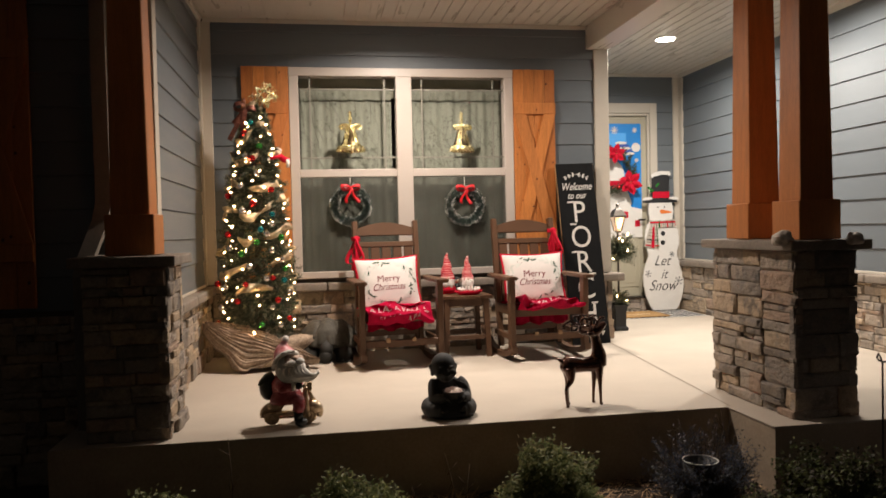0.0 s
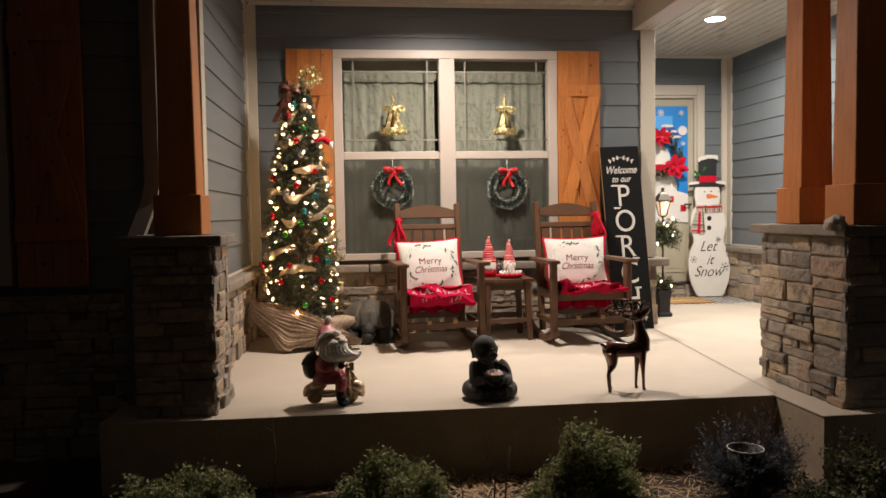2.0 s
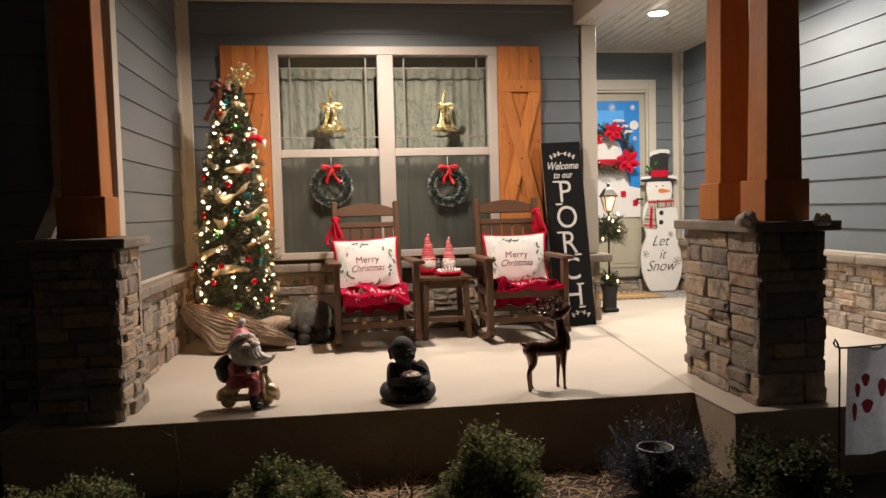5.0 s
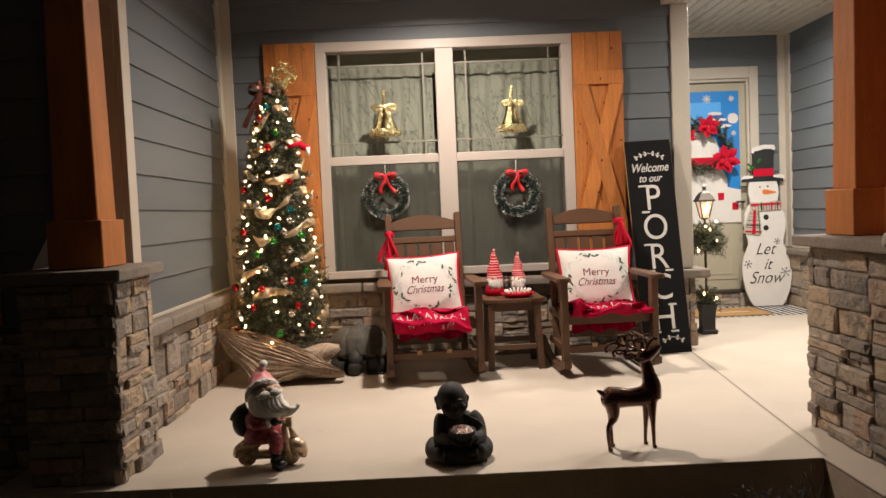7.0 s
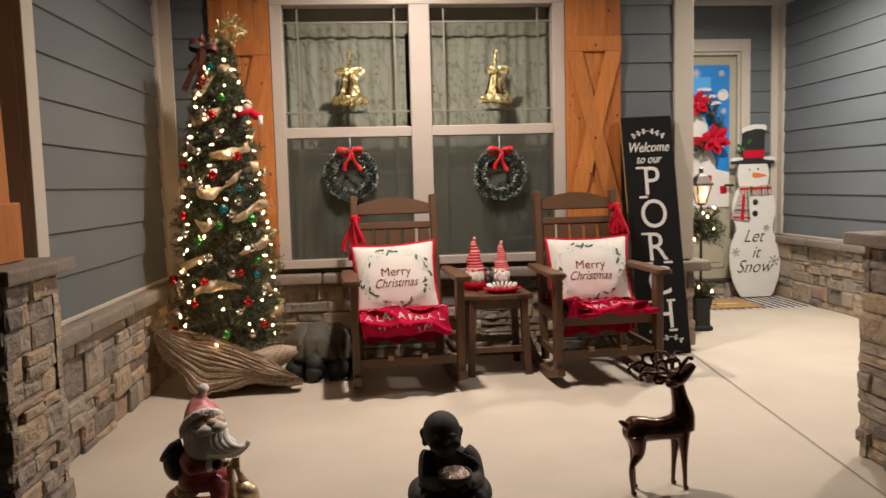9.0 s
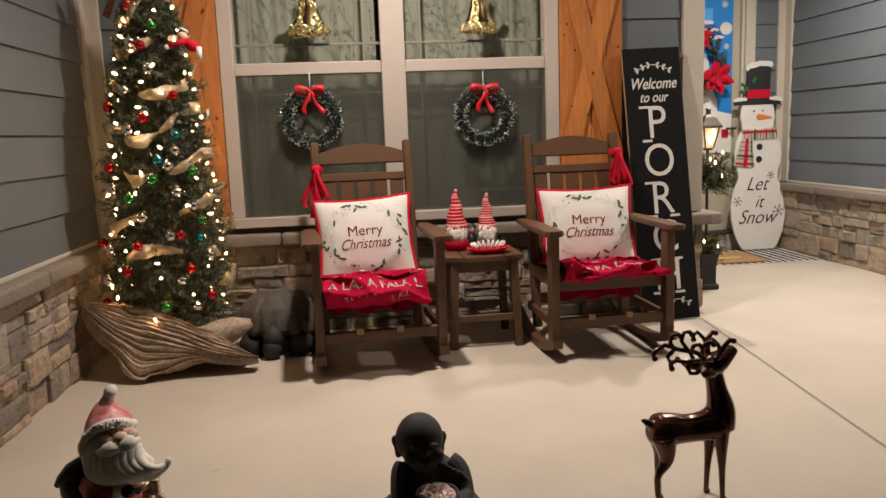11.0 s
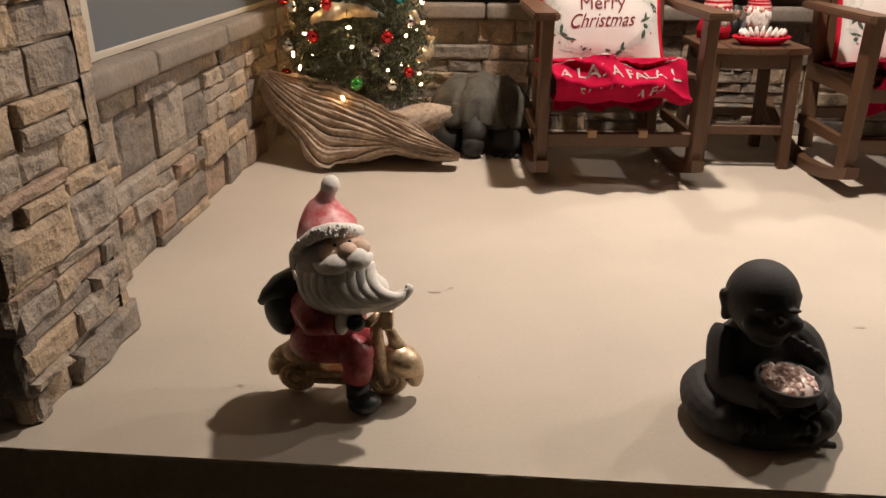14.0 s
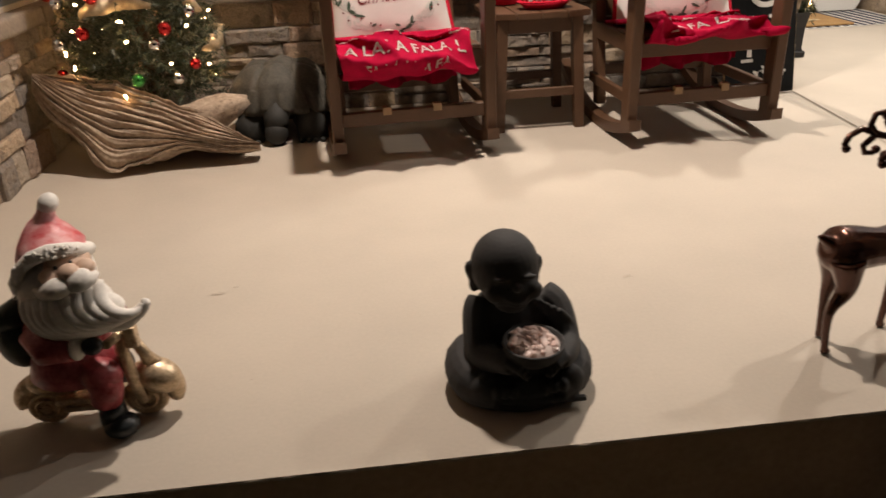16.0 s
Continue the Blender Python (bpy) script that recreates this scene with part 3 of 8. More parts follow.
# ---- stone pieces ----
STONES = []
NI, NJ = 6, 4
for k in range(18):
    bm = bmesh.new()
    g = {}
    rr = random.Random(k + 40)
    skew = rr.uniform(-0.035, 0.035)
    for i in range(NI):
        for j in range(NJ):
            edge = i in (0, NI - 1) or j in (0, NJ - 1)
            x, y = (0, 0.06, 0.33, 0.66, 0.94, 1)[i] - 0.5, (0, 0.13, 0.85, 1)[j] - 0.5
            y += skew * x
            if edge:
                x *= rr.uniform(0.985, 1.015)
                y *= rr.uniform(0.96, 1.03)
            d = 0.86 * rr.uniform(0.9, 1.1) if edge else rr.uniform(0.92, 1.12)
            g[i, j] = bm.verts.new((x + (0 if edge else rr.uniform(-0.03, 0.03)), -d, y + (0 if edge else rr.uniform(-0.04, 0.04))))
    for i in range(NI - 1):
        for j in range(NJ - 1):
            q = (g[i, j], g[i + 1, j], g[i + 1, j + 1], g[i, j + 1])
            if rr.random() < 0.5:
                bm.faces.new((q[0], q[1], q[2]))
                bm.faces.new((q[0], q[2], q[3]))
            else:
                bm.faces.new((q[0], q[1], q[3]))
                bm.faces.new((q[1], q[2], q[3]))
    loop = [(i, 0) for i in range(NI)] + [(NI - 1, j) for j in range(1, NJ)] + [(i, NJ - 1) for i in range(NI - 2, -1, -1)] + [(0, j) for j in range(NJ - 2, 0, -1)]
    back = {q: bm.verts.new((g[q].co.x, 0.0, g[q].co.z)) for q in loop}
    for a, b in zip(loop, loop[1:] + loop[:1]):
        bm.faces.new((g[b], g[a], back[a], back[b]))
    bmesh.ops.recalc_face_normals(bm, faces=bm.faces)
    STONES.append(finish("stone", bm, M_STONE))


def cells(x0, z0, x1, z1, rr, out):
    """Breaks a face into the uneven blocks and thin slips of ledge stone."""
    w, h = x1 - x0, z1 - z0
    if w > 0.70 and not (h > 0.22 and rr.random() < 0.65):
        c = x0 + w * rr.uniform(0.35, 0.65)
        cells(x0, z0, c, z1, rr, out)
        cells(c, z0, x1, z1, rr, out)
    elif h > 0.19 or (h > w * 1.5 and h > 0.09) or (h > 0.13 and rr.random() < 0.5) or (h > 0.08 and w > 0.14 and rr.random() < 0.32):
        c = z0 + h * rr.choice((rr.uniform(0.25, 0.4), rr.uniform(0.6, 0.75), 0.5))
        cells(x0, z0, x1, c, rr, out)
        cells(x0, c, x1, z1, rr, out)
    elif w > 0.38 or (w > 0.18 and w > h * 2.0 and rr.random() < 0.45):
        c = x0 + w * rr.uniform(0.28, 0.72)
        cells(x0, z0, c, z1, rr, out)
        cells(c, z0, x1, z1, rr, out)
    else:
        out.append((x0, z0, x1, z1))


def stonework(parent, width, z0, z1, m, seed, depth=0.045):
    """Stones along local x, facing local -y."""
    rr = random.Random(seed)
    out = []
    cells(0, z0, width, z1, rr, out)
    for a, b, c, d in out:
        flip = rr.choice((-1, 1))
        share("stone", rr.choice(STONES), parent, m @ Matrix.Translation(((a + c) / 2, 0, (b + d) / 2)) @ Matrix.Diagonal(((c - a - 0.0022) * flip, depth * rr.uniform(0.72, 1.34), d - b - 0.0022, 1)))


def caps(parent, runs, z0=0.505, z1=0.572):
    """Rounded cap stones in lengths; each run is (matrix, length, depth)."""
    for m, length, dep in runs:
        a, rr = 0.0, random.Random(int(length * 1000))
        while a < length - 0.01:
            b = min(length, a + rr.uniform(0.42, 0.6))
            if length - b < 0.15:
                b = length
            bm = bmesh.new()
            box(bm, ((a + b) / 2, -dep / 2, (z0 + z1) / 2), (b - a - 0.005, dep, z1 - z0), 0.016, seg=3)
            for v in bm.verts:
                v.co += V((0, 1, 1)) * 0.004 * noise.noise(V((v.co.x * 9 + a, v.co.y * 30, v.co.z * 30)))
            ob = part("cap_stone", bm, M_CAP, parent, smooth=True)
            ob.matrix_basis = m
            a = b


caps(wall_back, [(Matrix.Translation((-0.83, SY, 0)), 3.33, 0.10)])
caps(wall_left, [(Matrix.Translation((SX, 4.26, 0)) @ pose(0, 0, 0, 0, 0, 90), 2.05, 0.10)])
caps(wall_right, [(Matrix.Translation((RX, DY, 0)) @ pose(0, 0, 0, 0, 0, -90), 5.6, 0.09)])
caps(wall_return, [(Matrix.Translation((2.44, SY - 0.10, 0)) @ pose(0, 0, 0, 0, 0, 90), 1.85, 0.11)])
caps(wall_door, [(Matrix.Translation((3.80, DY, 0)), 0.2, 0.09)])


def pier(label, x0, x1, y0, y1, faces, seed):
    core = part("stone_pier", span(bmesh.new(), x0 + 0.030, x1 - 0.030, y0 + 0.030, y1 - 0.030, -0.004, 0.84), M_MORTAR)
    tagged(core, label, "pier", "stone piers of the porch")
    bm = bmesh.new()
    box(bm, ((x0 + x1) / 2, (y0 + y1) / 2, 0.863), (x1 - x0 + 0.10, y1 - y0 + 0.10, 0.05), 0.01, seg=2)
    bmesh.ops.subdivide_edges(bm, edges=[e for e in bm.edges if e.calc_length() > 0.2], cuts=7)
    for v in bm.verts:
        v.co += V((noise.noise(v.co * 15), noise.noise(v.co * 15 + V((5, 0, 0))), 0)) * 0.008
    part("cap_slab", bm, M_CAP, core, "rough grey slate cap")
    for side in faces:
        if side == "front":
            stonework(core, x1 - x0, 0.0, 0.835, Matrix.Translation((x0, y0 + 0.045, 0)), seed)
        if side == "right":
            stonework(core, y1 - y0, 0.0, 0.835, Matrix.Translation((x1 - 0.045, y0, 0)) @ pose(0, 0, 0, 0, 0, 90), seed + 1)
        if side == "left":
            stonework(core, y1 - y0, 0.0, 0.835, Matrix.Translation((x0 + 0.045, y1, 0)) @ pose(0, 0, 0, 0, 0, -90), seed + 2)
        if side == "back":
            stonework(core, x1 - x0, 0.0, 0.835, Matrix.Translation((x1, y1 - 0.045, 0)) @ pose(0, 0, 0, 0, 0, 180), seed + 3)
    return core


def post(label, cx, cy, z0=0.890, z1=2.493):
    """A tapered, boxed cedar post with a wider base."""
    bm = bmesh.new()
    lo, hi = 0.092, 0.075
    vs = []
    for z, h in ((z0 + 0.19, lo), (z1, hi)):
        vs.append([bm.verts.new((cx + sx * h, cy + sy * h, z)) for sx, sy in ((-1, -1), (1, -1), (1, 1), (-1, 1))])
    for i in range(4):
        bm.faces.new((vs[0][i], vs[0][(i + 1) % 4], vs[1][(i + 1) % 4], vs[1][i]))
    bm.faces.new(vs[1])
    bm.faces.new(vs[0][::-1])
    bmesh.ops.bevel(bm, geom=bm.edges[:], offset=0.004, segments=1, affect="EDGES")
    ob = tagged(part("porch_post", bm, M_POST), label, "post", "stained porch posts")
    part("post_base", box(bmesh.new(), (cx, cy, z0 + 0.1), (0.23, 0.23, 0.2), 0.004), M_POST, ob)
    return ob


pier("grey-brown ledge stone pier with a slate cap", -1.15, -0.765, 3.88, 4.29, ("front", "right", "back"), 11)
pier("grey-brown ledge stone pier with a slate cap and two posts", 2.265, 2.61, 3.49, 4.26, ("front", "left", "right", "back"), 21)
post("tapered orange-stained cedar post on the stone pier", -0.945, 4.08)
post("tapered orange-stained cedar post on the stone pier", 2.43, 3.63)
post("tapered orange-stained cedar post on the stone pier", 2.43, 4.08)

# ---- twin window ----
win = empty("window_1")
tagged(win, "cream twin double-hung window with prairie grilles and lace curtains", "window", kind="structure")
PANES = ((-0.173, 0.612), (0.743, 1.526))
bm = bmesh.new()
yf, yb = 6.285, 6.40
span(bm, WX0, WX1, yf, yb, 2.241, WZ1, 0.004)
span(bm, WX0, WX1, yf - 0.012, yb, WZ0, 0.66, 0.004)
span(bm, WX0, PANES[0][0], yf + 0.001, yb, 0.66, 2.241, 0.004)
span(bm, PANES[1][1], WX1, yf + 0.001, yb, 0.66, 2.241, 0.004)
span(bm, PANES[0][1], PANES[1][0], yf + 0.001, yb, 0.66, 2.241, 0.004)
part("window_frame", bm, M_WINTRIM, win)
for x0, x1 in PANES:
    part("meeting_rail", span(bmesh.new(), x0, x1, 6.30, 6.36, 1.425, 1.490, 0.004), M_WINTRIM, win)
    for z0, z1, dy in ((1.490, 2.241, 0.0), (0.66, 1.425, 0.02)):
        part("pane", span(bmesh.new(), x0, x1, 6.325 + dy, 6.329 + dy, z0, z1), M_GLASS, win).visible_shadow = False
        for mx in (x0 + 0.09, x1 - 0.09):
            part("muntin", span(bmesh.new(), mx - 0.007, mx + 0.007, 6.331 + dy, 6.338 + dy, z0, z1, 0.002), M_MUNTIN, win)
        for mz in (z0 + 0.095, z1 - 0.10):
            part("muntin", span(bmesh.new(), x0, x1, 6.3315 + dy, 6.3375 + dy, mz - 0.007, mz + 0.007, 0.002), M_MUNTIN, win)
    part("insect_screen", span(bmesh.new(), x0, x1, 6.306, 6.308, 0.66, 1.425), M_SCREEN, win, "dark insect screen")
# room walls added behind it, the unlit interior's darkness put into their colour
bm = bmesh.new()
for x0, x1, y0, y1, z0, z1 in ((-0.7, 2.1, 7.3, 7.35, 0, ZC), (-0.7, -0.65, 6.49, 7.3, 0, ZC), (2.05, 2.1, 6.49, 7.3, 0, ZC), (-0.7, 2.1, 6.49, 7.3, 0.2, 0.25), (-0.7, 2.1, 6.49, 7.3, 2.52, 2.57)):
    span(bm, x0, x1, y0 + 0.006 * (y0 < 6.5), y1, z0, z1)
structure("wall_room", bm, M_DARK, "room walls behind the window, coloured dark for the unlit interior", "wall")


CURTAIN_Y = 6.475


def fold(x, ph):
    return 0.007 * math.sin(x * 44 + ph) + 0.004 * math.sin(x * 93 + 2 * ph)


for ci, (x0, x1) in enumerate(PANES):
    cur = tagged(empty("curtain"), "pale sage lace curtain printed with bare twigs, hung inside the window", "curtain", "window curtains")
    a0, a1, nx, rows = x0 - 0.02, x1 - (0.022 if ci == 0 else -0.02), 130, []
    bm = bmesh.new()
    for k in range(nx + 1):
        x = a0 + (a1 - a0) * k / nx
        rows.append((bm.verts.new((x, CURTAIN_Y + fold(x, ci), 0.64)), bm.verts.new((x, CURTAIN_Y + fold(x, ci), 2.10)), bm.verts.new((x, CURTAIN_Y + fold(x, ci) * 0.6, 2.178))))
    for a, b in zip(rows, rows[1:]):
        for q in (0, 1):
            bm.faces.new((a[q], b[q], b[q + 1], a[q + 1])).smooth = True
    part("curtain_panel", bm, M_CURTAIN, cur)
    part("roller_blind", span(bmesh.new(), x0 - 0.01, x1 + 0.005, 6.4895, 6.4935, 2.10, 2.30), M_BLIND, cur, "olive rolled blind above the lace")
    bm = bmesh.new()
    rr = random.Random(70 + ci)

    def on_cloth(x, z, lift=0.003):
        return V((x, CURTAIN_Y + fold(x, ci) - lift, z))

    def stem(x, z, ang, length, depth):
        """A printed branch with side shoots that end in round buds."""
        pts, side = [], rr.choice((-1, 1))
        for k in range(7):
            if not (x0 - 0.01 < x < x1 - 0.03 * (ci == 0) and 0.66 < z < 2.14):
                break
            pts.append(on_cloth(x, z))
            ang += rr.uniform(-0.14, 0.14)
            x, z = x + math.sin(ang) * length / 6, z + math.cos(ang) * length / 6
            if depth < 2 and k in ((1, 2, 4, 5) if depth == 0 else (2, 4)):
                stem(x, z, ang + side * rr.uniform(0.5, 0.8), length * rr.uniform(0.36, 0.5), depth + 1)
                side = -side
        if len(pts) > 1:
            ribbon(bm, pts, 0.0060 - 0.0010 * depth, V((0.8, 0, 0.6)))
            if depth:
                r0, c = rr.uniform(0.006, 0.011), pts[-1] + V((0, -0.001, 0))
                bm.faces.new([bm.verts.new(c + V((r0 * math.cos(a), 0, r0 * math.sin(a)))) for a in [k * math.pi / 4 for k in range(8)]])

    for row in range(5):
        for k in range(7):
            stem(x0 + (x1 - x0) * (k + 0.5 * (row % 2) + rr.uniform(0.1, 0.4)) / 7, 0.55 + 0.33 * row + rr.uniform(-0.06, 0.06), rr.uniform(-0.3, 0.3), rr.uniform(0.30, 0.40), 0)
    part("printed_twigs", bm, M_TWIG, cur, "printed bare twigs")["kind"] = "stuff"


# ---- shutters ----
def shutter(x0, x1, y, z0=0.61, z1=2.311):
    s = tagged(empty("shutter", Matrix.Translation(((x0 + x1) / 2, y, z0))), "orange cedar board shutter with a crossed brace", "shutter", "cedar shutters")
    w, h = x1 - x0, z1 - z0
    nb = 4
    for k in range(nb):
        a = -w / 2 + w * k / nb
        part("board", span(bmesh.new(), a + 0.0008, a + w / nb - 0.0008, -0.022, 0.0, 0, h, 0.002), M_CEDAR, s)
    rails = []
    for zr0, zr1 in ((1.935 - z0, 2.03 - z0), (0.86 - z0, 0.955 - z0)):
        part("rail", span(bmesh.new(), -w / 2, w / 2, -0.042, -0.0225, zr0, zr1, 0.003), M_CEDAR, s)
    za, zb = 0.955 - z0, 1.935 - z0
    bw = 0.095
    ang = math.atan2(w - bw, zb - za)
    L = (zb - za) / math.cos(ang) - bw * math.tan(ang) * 0.2
    for k, sg in enumerate((1, -1)):
        o = prism(bmesh.new(), [(-w / 2, za), (-w / 2 + bw * 1.1, za), (w / 2, zb), (w / 2 - bw * 1.1, zb)] if sg > 0 else [(w / 2 - bw * 1.1, za), (w / 2, za), (-w / 2 + bw * 1.1, zb), (-w / 2, zb)], 0.017, Matrix.Translation((0, -0.032 - 0.0015 * k, 0)), bevel=0.002)
        part("brace", o, M_CEDAR, s)
    rr = random.Random(int(x0 * 100))
    bm = bmesh.new()
    for k in range(16):
        kx, kz, r0 = rr.uniform(-w / 2 + 0.02, w / 2 - 0.02), rr.uniform(0.05, h - 0.05), rr.uniform(0.004, 0.009)
        bm.faces.new([bm.verts.new((kx + r0 * math.cos(a), -0.0505 if za < kz < zb else -0.0440, kz + r0 * 1.2 * math.sin(a))) for a in [i * math.pi / 4 for i in range(8)]])
    part("knots", bm, M_KNOT, s, "dark knots in the cedar")["kind"] = "stuff"
    return s


shutter(-0.617, -0.249, 6.305)
shutter(1.604, 1.965, 6.305)
shutter(-1.90, -1.535, 4.445)
# window of the unlit wing
w2 = tagged(empty("window_2"), "unlit cream-framed window of the house wing", "window", kind="structure")
bm = bmesh.new()
for x0, x1, z0, z1 in ((-2.02, -1.93, 0.62, 2.25), (-3.75, -3.66, 0.62, 2.25), (-3.66, -2.02, 2.16, 2.25), (-3.66, -2.02, 0.62, 0.70), (-3.66, -2.02, 1.38, 1.44), (-2.9, -2.78, 0.7, 1.38), (-2.9, -2.78, 1.44, 2.16)):
    span(bm, x0, x1, 4.42, 4.50, z0, z1, 0.003)
part("window_frame", bm, M_WINTRIM, w2)
for x0, x1 in ((-3.66, -2.9), (-2.78, -2.02)):
    part("pane", span(bmesh.new(), x0, x1, 4.47, 4.475, 0.7, 2.16), M_GLASS, w2)
# one flat dark sheet stands in for the unlit wing interior
structure("wall_wing_room", span(bmesh.new(), -4.2, -1.1, 4.9, 4.95, -0.3, ZC), M_DARK, "dark sheet standing in for the unlit room behind the wing window", "wall")
# downspout that bends out over the stone
spout = tagged(empty("downspout"), "cream metal downspout bending over the stonework", "downspout")
for nm, run in (("upper_pipe", [(-1.17, 4.40, 2.6), (-1.17, 4.40, 1.16)]), ("elbow", [(-1.17, 4.40, 1.16), (-1.18, 4.37, 1.07), (-1.22, 4.24, 0.88), (-1.235, 4.20, 0.78)]), ("lower_pipe", [(-1.235, 4.20, 0.78), (-1.235, 4.20, -0.2)])):
    bm = bmesh.new()
    fat = 1.06 if nm == "elbow" else 1.0
    rings = [[bm.verts.new(V(p) + V((sx * 0.038 * fat, sy * 0.028 * fat, 0))) for sx, sy in ((-1, -1), (1, -1), (1, 1), (-1, 1))] for p in run]
    for ra, rb in zip(rings, rings[1:]):
        for i in range(4):
            bm.faces.new((ra[i], ra[(i + 1) % 4], rb[(i + 1) % 4], rb[i]))
    part(nm, bm, M_GUTTER, spout)

# ---- front door ----
d1 = tagged(empty("door_1"), "taupe panelled front door hung with a winter banner", "door", kind="structure")
bm = bmesh.new()
span(bm, DX0 + 0.005, DX1 - 0.005, DY + 0.03, DY + 0.075, DZ0, DZ1 - 0.02, 0.003)
for x0, x1, z0, z1 in ((2.845, 3.185, 0.27, 0.86), (3.245, 3.585, 0.27, 0.86)):
    span(bm, x0, x1, DY + 0.022, DY + 0.031, z0, z1, 0.006)
    span(bm, x0 + 0.05, x1 - 0.05, DY + 0.017, DY + 0.023, z0 + 0.05, z1 - 0.05, 0.004)
leaf = part("door_leaf", bm, M_DOOR, d1)
for x0, x1, z0, z1, y0, y1 in ((3.710, 3.797, 0.10, 2.362, DY - 0.03, DY), (2.635, 2.75, 0.10, 2.362, DY - 0.03, DY), (2.7505, 3.7095, 2.250, 2.362, DY - 0.03, DY),
                               (3.685, 3.709, 0.17, 2.249, DY - 0.012, DY + 0.07), (2.751, 2.775, 0.17, 2.244, DY - 0.012, DY + 0.07), (2.7755, 3.6845, 2.222, 2.249, DY - 0.012, DY + 0.07)):
    part("casing", span(bmesh.new(), x0, x1, y0, y1, z0, z1, 0.004), M_TRIM, d1)
part("threshold", span(bmesh.new(), 2.715, 3.715, DY - 0.05, DY + 0.08, 0.145, 0.167, 0.004), M_LANTERN, d1)
part("door_handle", tube(bmesh.new(), [(3.635, DY + 0.03, 1.04), (3.635, DY - 0.03, 1.04), (3.555, DY - 0.035, 1.04)], 0.011), M_LANTERN, leaf)

# ---- ceiling lamps ----
for nm, place, watts, tint in LAMPS:
    lamp = tagged(empty("ceiling_lamp", Matrix.Translation((place[0], place[1], ZC))), "lit round recessed ceiling lamp with a white rim", "lamp", "porch ceiling lamps")
    bm = bmesh.new()
    lathe(bm, [(0.083, -0.002), (0.085, -0.012), (0.104, -0.010), (0.108, 0.002)], 28)
    part("rim", bm, M_WHITE, lamp)
    bm = bmesh.new()
    lathe(bm, [(0.0, -0.022), (0.04, -0.021), (0.070, -0.016), (0.084, -0.008)], 28)
    part("diffuser", bm, M_LAMPDISC, lamp, "glowing diffuser")

# ================= things =================


# ---- rocking chairs ----
def rocking_chair(m):
    ch = tagged(empty("rocking_chair", m), "brown poly-lumber slatted rocking chair, weathered", "chair", "rocking chairs")
    HW = 0.283
    arc = lambda y: 1.0 - math.sqrt(1.0 - (y - 0.035) ** 2)
    for sx in (-1, 1):
        bm = bmesh.new()
        ys = [-0.335 + 0.87 * k / 16 for k in range(17)]
        low = [(y, arc(y)) for y in ys]
        outline = low + [(y, arc(y) + 0.042) for y in ys[::-1]]
        b2 = bmesh.new()
        f = b2.faces.new([b2.verts.new((0, y, z)) for y, z in outline])
        ret = bmesh.ops.extrude_face_region(b2, geom=[f])
        bmesh.ops.translate(b2, vec=(0.045, 0, 0), verts=[v for v in ret["geom"] if isinstance(v, bmesh.types.BMVert)])
        bmesh.ops.recalc_face_normals(b2, faces=b2.faces)
        merge(bm, b2, Matrix.Translation((sx * HW - 0.0225, 0, 0)))
        part("rocker", bm, M_BROWN, ch)
        part("front_leg", span(bmesh.new(), sx * HW - 0.0205, sx * HW + 0.0205, -0.305, -0.235, 0.075, 0.598, 0.004), M_BROWN, ch)
        lean = pose(sx * 0.240, 0.165, 0.05, -9.5)
        part("back_post", span(bmesh.new(), -0.02, 0.02, -0.03, 0.03, 0.0, 1.02, 0.005, lean), M_BROWN, ch)
        bm = prism(bmesh.new(), [(-0.045, -0.335), (-0.028, -0.352), (0.028, -0.352), (0.045, -0.335), (0.045, 0.05), (0.03, 0.24), (-0.03, 0.24), (-0.045, 0.05)], 0.026,
                   Matrix(((1, 0, 0, sx * (HW + 0.012)), (0, 0, 1, 0), (0, 1, 0, 0.612), (0, 0, 0, 1))), bevel=0.005)
        bmesh.ops.recalc_face_normals(bm, faces=bm.faces)
        part("armrest", bm, M_BROWN, ch)
        part("seat_rail", span(bmesh.new(), sx * (HW - 0.034) - 0.0125, sx * (HW - 0.034) + 0.0125, -0.24, 0.235, 0.325, 0.39, 0.003), M_BROWN, ch)
        part("side_stretcher", span(bmesh.new(), sx * HW - 0.012, sx * HW + 0.012, -0.234, 0.16, 0.155, 0.195, 0.003), M_BROWN, ch)
    part("front_apron", span(bmesh.new(), -0.262, 0.262, -0.262, -0.238, 0.325, 0.392, 0.003), M_BROWN, ch)
    part("front_stretcher", span(bmesh.new(), -0.262, 0.262, -0.285, -0.255, 0.15, 0.20, 0.003), M_BROWN, ch)
    for sx in (-0.10, 0.085):
        part("peg", span(bmesh.new(), sx - 0.016, sx + 0.016, -0.29, -0.262, 0.185, 0.214, 0.002), M_PEG, ch, "pale lumber end")
    part("rear_stretcher", span(bmesh.new(), -0.24, 0.24, 0.175, 0.2, 0.17, 0.215, 0.003), M_BROWN, ch)
    for k in range(6):
        y = -0.27 + 0.082 * k
        part("seat_slat", span(bmesh.new(), -0.255, 0.255, y, y + 0.072, 0.393 - 0.006 * k, 0.411 - 0.006 * k, 0.003), M_BROWN, ch)
    lean = pose(0, 0.165, 0.05, -9.5)
    for k in range(5):
        x = -0.176 + 0.088 * k
        part("back_slat", span(bmesh.new(), x - 0.0345, x + 0.0345, -0.012, 0.006, 0.36, 0.815, 0.003, lean), M_BROWN, ch)
    part("back_rail", span(bmesh.new(), -0.220, 0.220, -0.018, 0.014, 0.816, 0.856, 0.003, lean), M_BROWN, ch)
    part("lower_back_rail", span(bmesh.new(), -0.220, 0.220, -0.018, 0.014, 0.32, 0.359, 0.003, lean), M_BROWN, ch)
